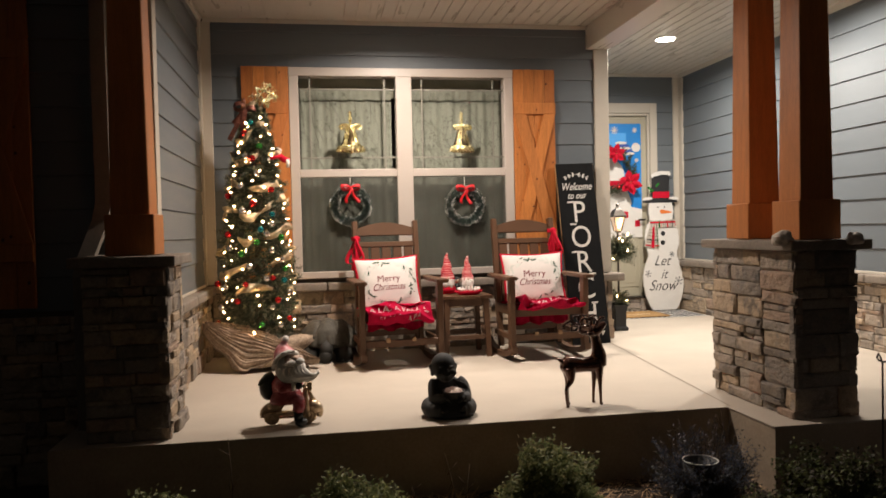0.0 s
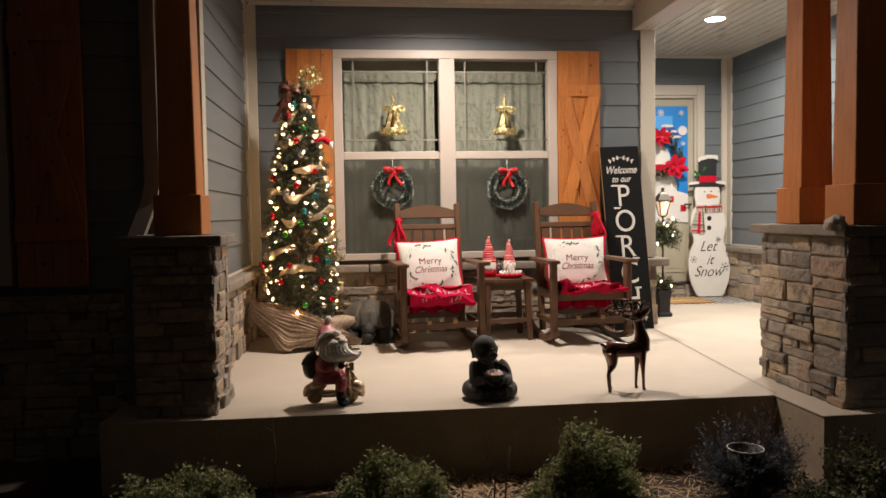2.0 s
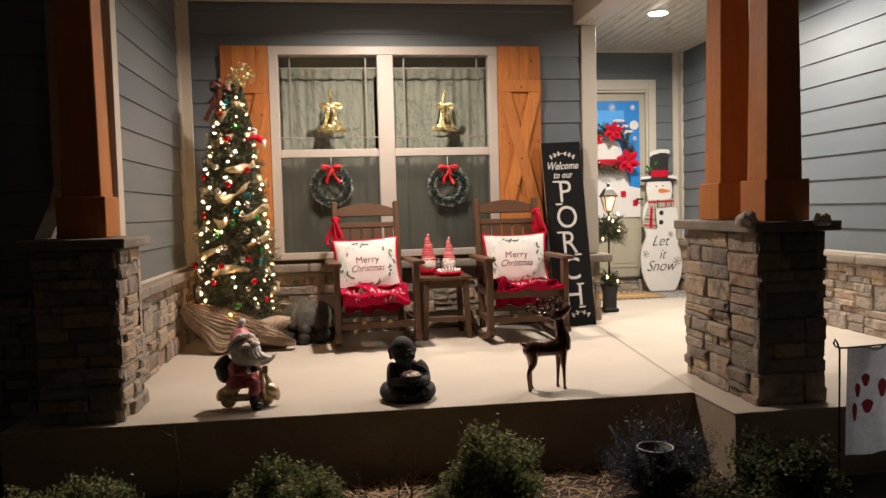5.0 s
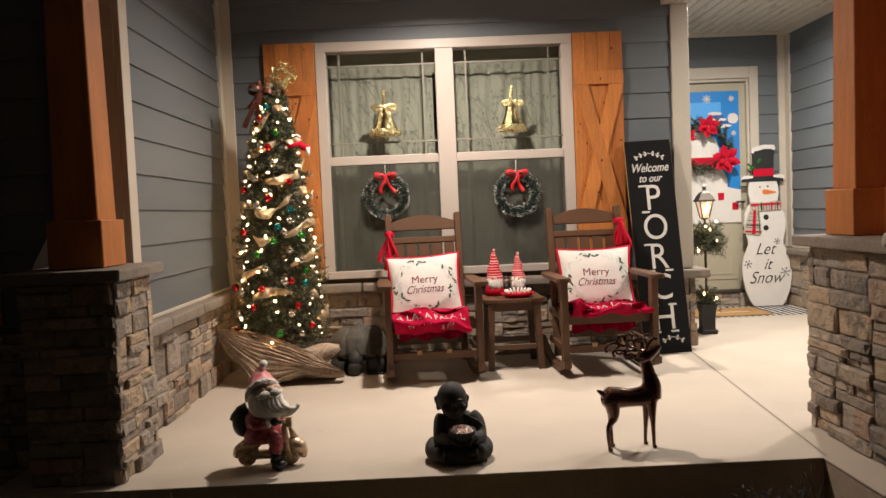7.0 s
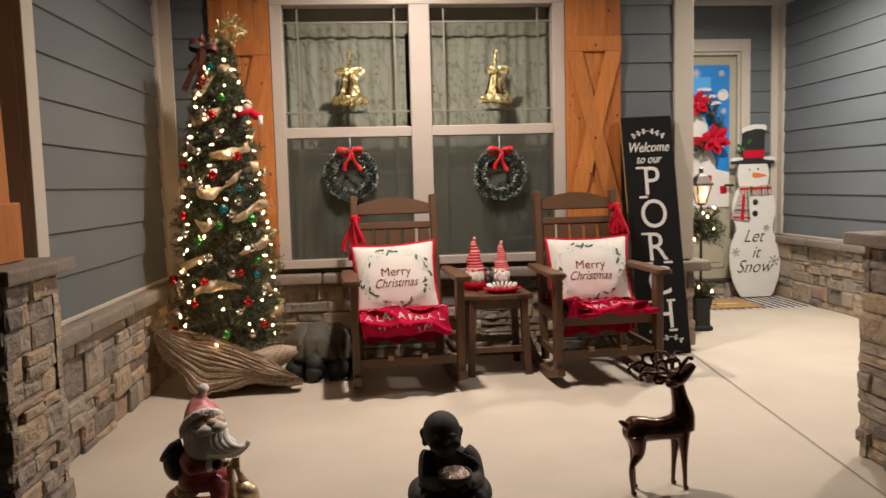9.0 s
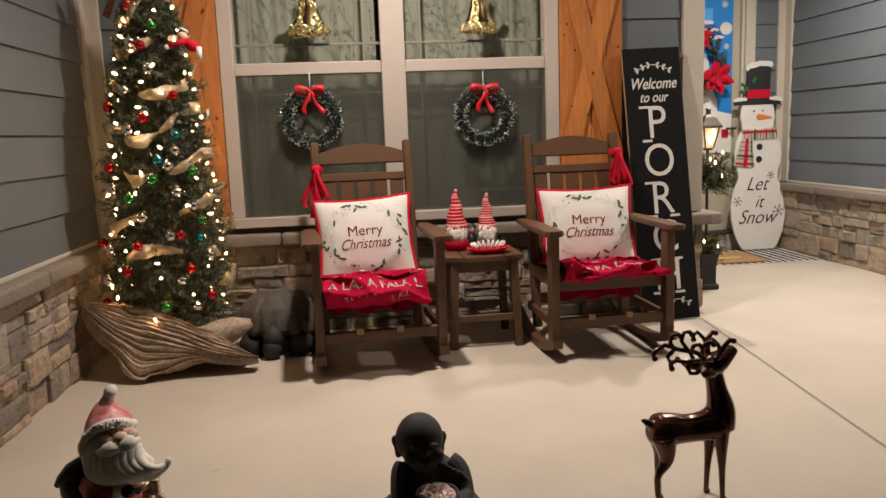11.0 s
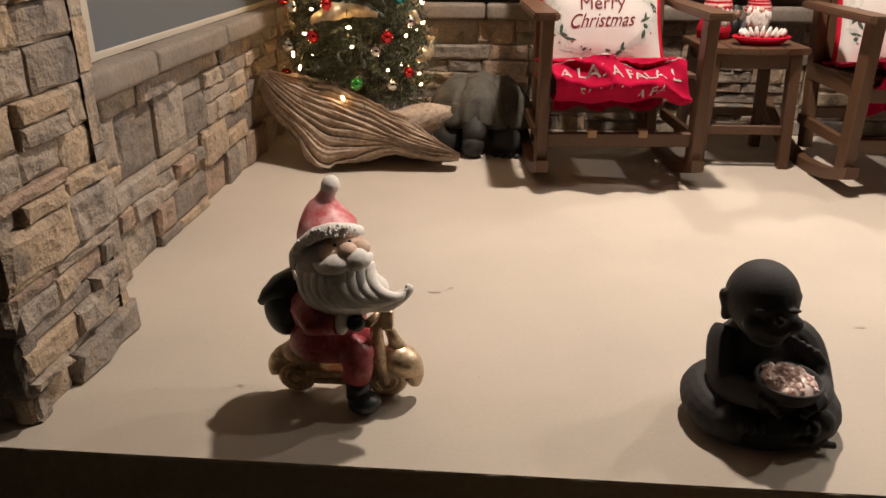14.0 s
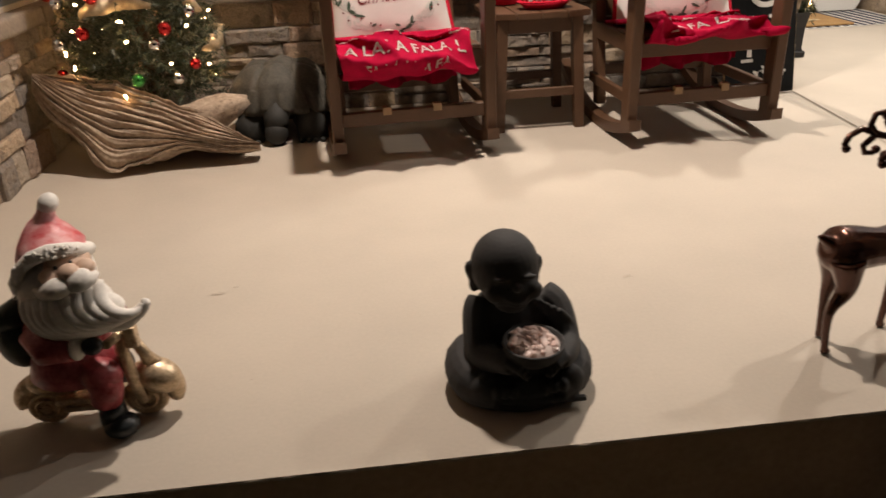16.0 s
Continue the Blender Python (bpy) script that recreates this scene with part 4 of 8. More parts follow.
    top = [(-0.220, 0.905)] + [(0.220, 0.905)] + [(0.220 - 0.440 * k / 14, 0.965 + 0.045 * math.sin(math.pi * k / 14)) for k in range(15)]
    part("top_rail", prism(bmesh.new(), top, 0.026, lean, bevel=0.004), M_BROWN, ch)
    return ch


CH1, CH2 = pose(0.506, 5.74, 0, 0, 0, 5), pose(1.612, 5.745, 0, 0, 0, 2.5)
c1 = rocking_chair(CH1)
c2 = copy_thing(c1, CH2)

# ---- pillows ----
PW = 0.243


def puff(u, v):
    a, b = max(0, 1 - u * u), max(0, 1 - v * v)
    return 0.075 * (a * b) ** 0.42


def pshape(u, v):
    """Pinched outline of the cushion, u and v from -1 to 1."""
    return PW * u * (1 - 0.085 * (1 - v * v) * abs(u)), PW * v * (1 - 0.085 * (1 - u * u) * abs(v))


def pillow(m, seed):
    p = tagged(empty("pillow", m), "white square cushion with red back, printed leaf wreath and a greeting", "cushion", "holiday cushions")
    n = 40
    for nm, sg, mt in (("cover_front", -1, M_PILLOW), ("cover_back", 1, M_RED)):
        bm = bmesh.new()
        g = {}
        for i in range(n + 1):
            for j in range(n + 1):
                u, v = math.sin((i / n - 0.5) * math.pi), math.sin((j / n - 0.5) * math.pi)
                x, z = pshape(u, v)
                wr = 0.003 * noise.noise((x * 14 + seed, z * 14, sg)) * (abs(u) < 0.98) * (abs(v) < 0.98)
                g[i, j] = bm.verts.new((x, sg * (puff(u, v) + wr), z))
        for i in range(n):
            for j in range(n):
                q = (g[i, j], g[i + 1, j], g[i + 1, j + 1], g[i, j + 1])
                bm.faces.new(q if sg < 0 else q[::-1]).smooth = True
        cover = part(nm, bm, mt, p, "red velvet backing" if sg > 0 else "")
        front_cover = cover if sg < 0 else front_cover
    rim = [pshape(u, v) for u, v in [(-1 + 2 * k / 12, -1) for k in range(12)] + [(1, -1 + 2 * k / 12) for k in range(12)] + [(1 - 2 * k / 12, 1) for k in range(12)] + [(-1, 1 - 2 * k / 12) for k in range(12)]]
    bm = bmesh.new()
    tube(bm, [(x * 1.012, 0.002, z * 1.012) for x, z in rim + rim[:1]], 0.0115, 8)
    part("piping", bm, M_RED, p, "red piping")

    def on(x, z, lift):
        u, v = x / PW, z / PW
        for _ in range(4):
            u, v = x / PW / (1 - 0.085 * (1 - v * v) * abs(u)), z / PW / (1 - 0.085 * (1 - u * u) * abs(v))
        return V((x, -puff(u, v) - 0.003 * noise.noise((x * 14 + seed, z * 14, -1)) - lift, z))
    rr = random.Random(seed)
    for nm, mt, count in (("printed_mist", M_PALEINK, 110), ("printed_leaves", M_LEAFINK, 46), ("printed_berries", M_INK, 30)):
        bm = bmesh.new()
        for k in range(count):
            a = 2 * math.pi * (k + rr.uniform(-0.4, 0.4)) / count
            if nm == "printed_leaves" and math.sin(a * 4 + 0.6) < 0.1 and rr.random() < 0.72:
                continue
            if nm == "printed_berries" and abs(math.sin(a * 1.5 + 0.3)) > 0.6:
                continue
            r = 0.188 + rr.uniform(-0.022, 0.026)
            x, z = r * math.cos(a), 0.97 * r * math.sin(a) + 0.004
            t = a + math.pi / 2 + rr.uniform(-1.0, 1.0)
            L, W = (rr.uniform(0.011, 0.027), rr.uniform(0.006, 0.011)) if nm == "printed_leaves" else ((rr.uniform(0.014, 0.026), rr.uniform(0.006, 0.010)) if nm == "printed_mist" else (0.0045, 0.0045))
            d, e = V((math.cos(t), math.sin(t))), V((-math.sin(t), math.cos(t)))
            lift = {"printed_mist": 0.0012, "printed_leaves": 0.0018, "printed_berries": 0.0022}[nm]
            bm.faces.new([bm.verts.new(on(x + d.x * cu * L + e.x * cv * W, z + d.y * cu * L + e.y * cv * W, lift)) for cu, cv in ((-1, 0), (-0.4, -0.8), (0.4, -0.7), (1, 0), (0.4, 0.7), (-0.4, 0.8))])
        part(nm, bm, mt, front_cover)["kind"] = "stuff"
    for text, size, z, sh, wd in (("Merry", 0.080, 0.036, 0.0, 0.172), ("Christmas", 0.082, -0.036, 0.42, 0.248)):
        ob = words("lettering", text, size, Matrix(), M_INK, front_cover, sh, 0.0003, 0.0)
        me = ob.data
        xs = [v.co.x for v in me.vertices]
        sx, mid = wd / (max(xs) - min(xs)), (max(xs) + min(xs)) / 2
        for v in me.vertices:
            v.co = on((v.co.x - mid) * sx, v.co.y + z, 0.0018 + v.co.z)
    return p


SQ = Matrix.Diagonal((1, 1, 0.915, 1))
pillow(pose(0.478, 5.885, 0.562, -20, -2.5, 3) @ SQ, 1)
pillow(pose(1.638, 5.90, 0.562, -20, -1.0, -5) @ SQ, 2)


# ---- throw blankets over the seats ----
def blanket(m, seed, deep):
    t = tagged(empty("throw_blanket", m), "rumpled red fleece throw printed with white letters, on a seat", "blanket", "red throws")
    path = [(0.16, 0.412), (0.02, 0.428), (-0.10, 0.440), (-0.19, 0.456), (-0.245, 0.464), (-0.285, 0.452), (-0.310, 0.425), (-0.322, 0.425 - deep * 0.4), (-0.318, 0.425 - deep * 0.75), (-0.295, 0.425 - deep), (-0.266, 0.425 - deep * 0.9)]
    n, nu = 44, 110
    seg = [0.0]
    for a, b in zip(path, path[1:]):
        seg.append(seg[-1] + math.dist(a, b))
    total = seg[-1]

    def ridge(a, b, c):
        return (1 - min(1.0, abs(noise.noise((a, b, c))) * 3.2)) ** 1.5

    def at(u, s):
        d = s * total
        k = max(i for i in range(len(seg)) if seg[i] <= d + 1e-9)
        k = min(k, len(seg) - 2)
        f = (d - seg[k]) / (seg[k + 1] - seg[k])
        y, z = path[k][0] * (1 - f) + path[k + 1][0] * f, path[k][1] * (1 - f) + path[k + 1][1] * f
        x = (u - 0.5) * 0.478 - 0.020
        fold = 0.052 * ridge(x * 3.2 + s * 2.2 + seed, s * 2.4, seed) + 0.040 * ridge(x * 6.0 - s * 3.0, s * 3.4 + 5, seed + 4) + 0.040 * noise.noise((x * 7 + seed, s * 3, seed + 2))
        grow = min(1.0, s * 1.6)
        hem = min(1.0, deep * 9) * (0.030 * noise.noise((x * 5.5 + 3, 1.7, seed)) + 0.012 * noise.noise((x * 12, 4.7, seed))) * max(0.0, s - 0.55) * 2.4
        crest = 0.034 * noise.noise((x * 6.5, 9.1, seed)) * math.exp(-((s - 0.58) / 0.16) ** 2)
        return V((x + 0.018 * noise.noise((s * 6, u * 3, seed)), y - (fold - 0.02) * grow * 1.15, z + (fold - 0.02) * grow * 0.5 - 0.012 + hem + crest))
    bm = bmesh.new()
    g = {(i, j): bm.verts.new(at(i / nu, j / n)) for i in range(nu + 1) for j in range(n + 1)}
    for i in range(nu):
        for j in range(n):
            bm.faces.new((g[i, j], g[i, j + 1], g[i + 1, j + 1], g[i + 1, j])).smooth = True
    body = part("cloth", bm, M_FLEECE, t)
    sol = body.modifiers.new("thick", "SOLIDIFY")
    sol.thickness, sol.offset = 0.012, -1
    flap = bmesh.new()
    q = {(i, j): flap.verts.new((-0.215 + 0.42 * i / 24, -0.085 + 0.016 * math.sin(i * 1.1 + seed) + 0.01 * math.sin(i * 2.3), 0.385 - 0.135 * j / 8 - 0.012 * math.sin(i * 0.7 + seed) * j / 8)) for i in range(25) for j in range(9)}
    for i in range(24):
        for j in range(8):
            flap.faces.new((q[i, j], q[i + 1, j], q[i + 1, j + 1], q[i, j + 1])).smooth = True
    fo = part("hanging_end", flap, M_FLEECE, t)
    sol = fo.modifiers.new("thick", "SOLIDIFY")
    sol.thickness = 0.012
    rows = (("A LALA FALA L", 0.765, 0.066), ("LA FALA LALA LA", 0.625, 0.060), ("FA LA LALA FA", 0.89, 0.045)) if deep > 0.08 else (("LA FA LALA F", 0.80, 0.050), ("A LA FALA LA", 0.66, 0.05))
    for text, s0, size in rows:
        ob = words("lettering", text, size, Matrix(), M_WHITE, body, 0, 0.0003, 0.0006, 1.0)
        sx = ob.matrix_basis[0][0]
        ob.matrix_basis = Matrix()
        for v in ob.data.vertices:
            u, s = (v.co.x * sx) / 0.478 + 0.5, s0 - v.co.y / total
            u, s = min(0.995, max(0.005, u)), min(0.985, max(0.02, s))
            p0 = at(u, s)
            nrm = (at(min(1, u + 0.01), s) - p0).cross(at(u, min(1, s + 0.01)) - p0).normalized()
            if nrm.dot(V((0, -1, 1))) < 0:
                nrm = -nrm
            v.co = p0 + nrm * 0.0022
    return t


blanket(CH1, 1, 0.105)
blanket(CH2 @ Matrix.Translation((0.022, 0, 0)), 7, 0.03)


# ---- ribbon bows on the chair backs ----
def bow(name, m, size, tails, label, group, seed=0):
    """Two loops, a knot and hanging tails, facing local -y."""
    b = tagged(empty(name, m), label, "bow", group)
    rr = random.Random(seed)
    for sx in (-1, 1):
        bm = bmesh.new()
        pts = [(sx * size * 0.5 * (1 - math.cos(a)) * (0.9 + 0.1 * math.sin(a)), -0.012 - size * 0.14 * math.sin(a), size * 0.22 * math.sin(a) * 0.9 + size * 0.1 * (1 - math.cos(a)) / 2) for a in [2 * math.pi * k / 14 for k in range(15)]]
        ws = [size * (0.12 + 0.22 * math.sin(math.pi * k / 14)) for k in range(15)]
        ribbon(bm, pts, ws, [V((0, 0.35, 0.94)).normalized()] * 15)
        part("loop", bm, M_REDSATIN, b).modifiers.new("t", "SOLIDIFY").thickness = 0.0015
    for k in range(len(tails)):
        ang, L = tails[k]
        bm = bmesh.new()
        pts = [(math.sin(ang) * L * s + 0.008 * math.sin(s * 7 + k), -0.014 - 0.012 * math.sin(s * 5 + k), -math.cos(ang) * L * s) for s in [i / 8 for i in range(9)]]
        ribbon(bm, pts, [size * (0.16 + 0.16 * i / 8) for i in range(9)], [V((math.cos(ang), 0.35 * math.sin(i), math.sin(ang))).normalized() for i in range(9)])
        part("tail", bm, M_REDSATIN, b).modifiers.new("t", "SOLIDIFY").thickness = 0.0015
    part("knot", ball(bmesh.new(), (0, -0.018, 0), (size * 0.11, size * 0.1, size * 0.12)), M_REDSATIN, b)
    return b


def chair_ribbon(m, spread, seed):
    """A knot round the post with long loops and tails hanging from it."""
    b = tagged(empty("ribbon_bow", m), "red cloth ribbon with long tails tied round the chair back", "bow", "chair ribbons")
    rr = random.Random(seed)
    part("knot", ball(bmesh.new(), (0, -0.03, 0), (0.028, 0.024, 0.022)), M_RED, b)
    bm = bmesh.new()
    ribbon(bm, [(0.034 * math.cos(a), 0.045 * math.sin(a) + 0.012, 0.004 * math.sin(a)) for a in [2 * math.pi * i / 16 for i in range(17)]], 0.03)
    part("wrap", bm, M_RED, b)
    for k in range(7):
        ang = 0.62 * (spread[0] + (spread[1] - spread[0]) * k / 6) + rr.uniform(-0.06, 0.06)
        L = rr.uniform(0.17, 0.25)
        w = rr.uniform(0.022, 0.034)
        bm = bmesh.new()
        bend = rr.uniform(-0.5, 0.5)
        if k % 3 == 0:      # a loop that returns to the knot
            pts = [(math.sin(ang + 0.25 * math.sin(2 * math.pi * s)) * L * 0.85 * math.sin(math.pi * s), -0.03 - 0.03 * math.sin(2 * math.pi * s) - 0.004 * k, -math.cos(ang) * L * 0.85 * math.sin(math.pi * s)) for s in [i / 16 for i in range(17)]]
        else:
            pts = [(math.sin(ang + bend * 0.3 * s) * L * s, -0.03 - 0.02 * math.sin(s * 4 + k) - 0.003 * k, -math.cos(ang) * L * s) for s in [i / 16 for i in range(17)]]
        ribbon(bm, pts, [w * (0.6 + 0.4 * min(1, i / 5)) for i in range(17)], [V((math.cos(ang), 0.7 * math.sin(i * 0.4 + k), math.sin(ang))).normalized() for i in range(17)])
        part("tail", bm, M_RED, b).modifiers.new("t", "SOLIDIFY").thickness = 0.002
    return b


chair_ribbon(pose(0.245, 6.02, 0.925, 0, 0, 4), (-0.30, 0.22), 1)
chair_ribbon(pose(1.842, 6.045, 0.955, 0, 0, 4), (-0.20, 0.20), 2)

# ---- side table ----
tb = tagged(empty("side_table", pose(1.058, 5.915, 0, 0, 0, 1.5)), "brown poly-lumber slatted side table between the chairs", "table")
for k in range(4):
    a = -0.205 + 0.1025 * k
    clip = 0.035
    o = [(a + 0.0015, -0.20 + (clip if k == 0 else 0)), (a + 0.101, -0.20 + (clip if k == 3 else 0)), (a + 0.101, 0.20 - (clip if k == 3 else 0)), (a + 0.0015, 0.20 - (clip if k == 0 else 0))]
    bm = prism(bmesh.new(), o, 0.024, Matrix(((1, 0, 0, 0), (0, 0, 1, 0), (0, 1, 0, 0.458), (0, 0, 0, 1))), bevel=0.003)
    bmesh.ops.recalc_face_normals(bm, faces=bm.faces)
    part("top_board", bm, M_BROWN, tb)
for sx in (-1, 1):
    for sy in (-1, 1):
        bm = bmesh.new()
        vs = [[bm.verts.new((sx * cx + ox * h, sy * cy + oy * h, z)) for ox, oy in ((-1, -1), (1, -1), (1, 1), (-1, 1))] for z, cx, cy, h in ((0, 0.168, 0.168, 0.019), (0.445, 0.15, 0.15, 0.021))]
        for i in range(4):
            bm.faces.new((vs[0][i], vs[0][(i + 1) % 4], vs[1][(i + 1) % 4], vs[1][i]))
        bm.faces.new(vs[0][::-1])
        bm.faces.new(vs[1])
        part("leg", bm, M_BROWN, tb)
    part("apron", span(bmesh.new(), sx * 0.155 - 0.009, sx * 0.155 + 0.009, -0.128, 0.128, 0.39, 0.445, 0.002), M_BROWN, tb)
    part("apron", span(bmesh.new(), -0.128, 0.128, sx * 0.155 - 0.009, sx * 0.155 + 0.009, 0.39, 0.445, 0.002), M_BROWN, tb)
    part("stretcher", span(bmesh.new(), -0.142, 0.142, sx * 0.162 - 0.01, sx * 0.162 + 0.01, 0.135, 0.17, 0.002), M_BROWN, tb)


# ---- gnomes, tray and small figurine on the table ----
def gnome(m, body_mat, wide, h, seed):
    """A soft gnome figurine with a knitted cone hat, one mesh."""
    bm = bmesh.new()
    rr = random.Random(seed)
    lathe(bm, [(0.0, 0.0), (wide, 0.005), (wide * 1.08, h * 0.12), (wide * 0.85, h * 0.27), (wide * 0.4, h * 0.36), (0, h * 0.37)], 18, mi=0)
    bands = 44
    prof = [(wide * 0.84 * (1 - k / bands) ** 0.86 + 0.007, h * 0.36 + h * 0.64 * k / bands) for k in range(bands + 1)]
    for k in range(bands):
        lathe(bm, prof[k:k + 2], 16, mi=3 if k % (4 if seed == 1 else 3) == 0 or k % 11 == 5 else 2, c=(0.004 * math.sin(k * 0.3), 0, 0))
    ball(bm, (0.003, 0, h + 0.003), 0.009, 8, 6, mi=3)
    for k in range(110):
        a = rr.uniform(-1.25, 1.25)
        z0 = h * 0.40 + rr.uniform(-0.01, 0.015)
        L = h * rr.uniform(0.17, 0.30) * math.cos(a * 0.75)
        p0 = V((math.sin(a) * wide * 0.62, -math.cos(a) * wide * 0.72, z0))
        p1 = p0 + V((rr.uniform(-0.012, 0.012), -0.012, -L * 0.6))
        p2 = p1 + V((rr.uniform(-0.008, 0.008), -0.002, -L * 0.5))
        tube(bm, [p0, p1, p2], [0.007, 0.0095, 0.002], 6, mi=1)
    ball(bm, (0, -wide * 0.82, h * 0.405), 0.012, 10, 8, mi=4)
    ob = new("gnome_figurine", finish("gnome_figurine", bm, [body_mat, M_BEARD, M_RED, M_PINKKNIT, M_SKIN]))
    ob.matrix_basis = m
    return ob


tagged(gnome(pose(0.958, 6.01, 0.4705), M_RED, 0.064, 0.311, 1), "red plush gnome with a striped red cone hat, white beard", "figurine", "gnomes on the table")
tagged(gnome(pose(1.124, 6.02, 0.4705), M_GREY, 0.054, 0.283, 2), "grey plush gnome with a patterned red cone hat, white beard", "figurine", "gnomes on the table")
bm = bmesh.new()
lathe(bm, [(0, 0), (0.027, 0.002), (0.026, 0.05), (0.018, 0.075), (0, 0.08)], 14, mi=0)
ball(bm, (0, -0.004, 0.10), (0.022, 0.022, 0.026), 12, 8, mi=1)
lathe(bm, [(0.024, 0.108), (0.022, 0.124), (0, 0.13)], 14, mi=0)
box(bm, (0, -0.021, 0.106), (0.03, 0.006, 0.006), 0.001, mi=2)
ob = new("small_figurine", finish("small_figurine", bm, [M_BLACK, M_SKIN, M_GREY]))
ob.location = (1.045, 6.04, 0.4705)
tagged(ob, "small dark ceramic figurine with a tan head, between the gnomes", "figurine")
tr = tagged(empty("candy_tray", pose(1.098, 5.84, 0.4705, 0, 0, 5) @ Matrix.Diagonal((1.08, 1.08, 1.3, 1))), "red oval tray with cream scalloped sweets, on the side table", "tray")
bm = bmesh.new()
lathe(bm, [(0.0, 0.004), (0.065, 0.004), (0.10, 0.022), (0.104, 0.022), (0.07, 0.0), (0, 0.0)], 28, m=Matrix.Diagonal((1.0, 0.62, 1, 1)))
part("dish", bm, M_RED, tr)
bm = bmesh.new()
lathe(bm, [(0.099, 0.0215), (0.1015, 0.026), (0.106, 0.0225)], 28, m=Matrix.Diagonal((1.0, 0.62, 1, 1)))
part("dish_rim", bm, M_RED, tr)
for k in range(9):
    a = (k - 4) * 0.3
    big = abs(k - 4) == 4
    bm = bmesh.new()
    tube(bm, [(math.sin(a) * 0.055, 0.0, 0.008), (math.sin(a) * 0.073, -0.004, 0.024 + 0.010 * math.cos(a)), (math.sin(a) * 0.088, -0.006, 0.044 + 0.008 * math.cos(a * 1.5))], [0.008, 0.012 if big else 0.009, 0.008 if big else 0.004], 7)
    part("sweet", bm, M_SANTAWHITE, tr)
for k in range(14):
    a = 2 * math.pi * k / 14
    part("red_berry", ball(bmesh.new(), (math.cos(a) * 0.083, math.sin(a) * 0.05, 0.024), 0.0075, 8, 6), M_REDBALL, tr)

# ---- welcome sign ----
up = V((2.115, 6.248, 1.512)) - V((2.166, 6.034, 0.0))
zx = up.normalized()
xx = (V((1.0, 0.03, 0)) - zx * V((1.0, 0.03, 0)).dot(zx)).normalized()
yy = zx.cross(xx)
SG = Matrix((xx, yy, zx)).transposed().to_4x4()
SG.translation = V((2.166, 6.034, 0.004))
SL, SW = 1.527, 0.335
sign = tagged(empty("porch_sign", SG), "tall black wooden welcome board with white lettering, leaning on the wall", "sign")
face = part("board", span(bmesh.new(), -SW / 2, SW / 2, 0.0, 0.018, 0, SL, 0.002), M_SIGN, sign)
for sx in (-1, 1):
    part("edge", span(bmesh.new(), sx * SW / 2 - 0.0015, sx * SW / 2 + 0.0015, 0.003, 0.0175, 0.004, SL - 0.004), M_SIGNEDGE, sign, "bare wood edge")
FACE = Matrix(((1, 0, 0, 0), (0, 0, -1, -0.002), (0, 1, 0, 0), (0, 0, 0, 1)))      # lettering laid on the local -y face


def on_face(x, z):
    return Matrix.Translation((x, 0, z)) @ FACE


words("lettering", "Welcome", 0.088, on_face(-0.004, SL * 0.868), M_WHITE, face, 0.35, bold=0.0008, width=0.78)
words("lettering", "to our", 0.078, on_face(-0.008, SL * 0.818), M_WHITE, face, 0.35, bold=0.0008, width=0.80)
for ch, fz in zip("PORCH", (0.722, 0.583, 0.445, 0.303, 0.163)):
    z = SL * fz
    words("letter", ch, 0.262, on_face(0.0, z), M_WHITE, face, bold=-0.0006, width=0.88)
    feet = {"P": [(-0.058, -1), (-0.066, 1)], "R": [(-0.062, -1), (-0.066, 1), (0.068, -1)], "H": [(-0.064, -1), (-0.064, 1), (0.064, -1), (0.064, 1)], "C": [], "O": []}[ch]
    for fx, sz in feet:
        part("serif", span(bmesh.new(), fx - 0.03, fx + 0.026, -0.0032, -0.001, z + sz * 0.094 - 0.007, z + sz * 0.094 + 0.007), M_WHITE, face)


def sprig(parent, cx, cz, width, sag, count, mt, lift=-0.0032, flip=1):
    bm = bmesh.new()
    pts = [(cx + width * (s - 0.5), lift, cz + sag * math.sin(math.pi * s) * flip) for s in [k / 16 for k in range(17)]]
    ribbon(bm, pts, 0.0045, V((0, 0, 1)))
    part("sprig_stem", bm, mt, parent)
    for k in range(count):
        s = (k + 0.6) / count
        bx, bz = cx + width * (s - 0.5), cz + sag * math.sin(math.pi * s) * flip
        for sg in (-1, 1):
            t = math.atan2(sag * math.pi * math.cos(math.pi * s) * flip, width) + sg * 0.75 + (math.pi if s < 0.5 else 0)
            d = V((math.cos(t), math.sin(t)))
            e = V((-d.y, d.x))
            L, W = 0.026, 0.0075
            bm = bmesh.new()
            bm.faces.new([bm.verts.new((bx + d.x * a * L + e.x * b * W, lift - 0.0004, bz + d.y * a * L + e.y * b * W)) for a, b in ((0.1, 0), (0.4, -0.8), (0.75, -0.8), (1, 0), (0.75, 0.8), (0.4, 0.8))])
            part("sprig_leaf", bm, mt, parent)


sprig(face, 0.0, SL * 0.915, 0.21, 0.035, 6, M_WHITE)
sprig(face, 0.04, SL * 0.055, 0.15, -0.03, 4, M_WHITE, flip=-1)

# ---- snowman board ----
SNM = pose(3.805, 8.09, 0.013, -3.5, 0, 0) @ Matrix.Diagonal((1, 1, 1.045, 1))
sn = tagged(empty("snowman_sign", SNM), "painted wooden snowman cutout with top hat and scarf", "sign")


def half(pts):
    return [(x, z) for x, z in pts] + [(-x, z) for x, z in pts[::-1]]


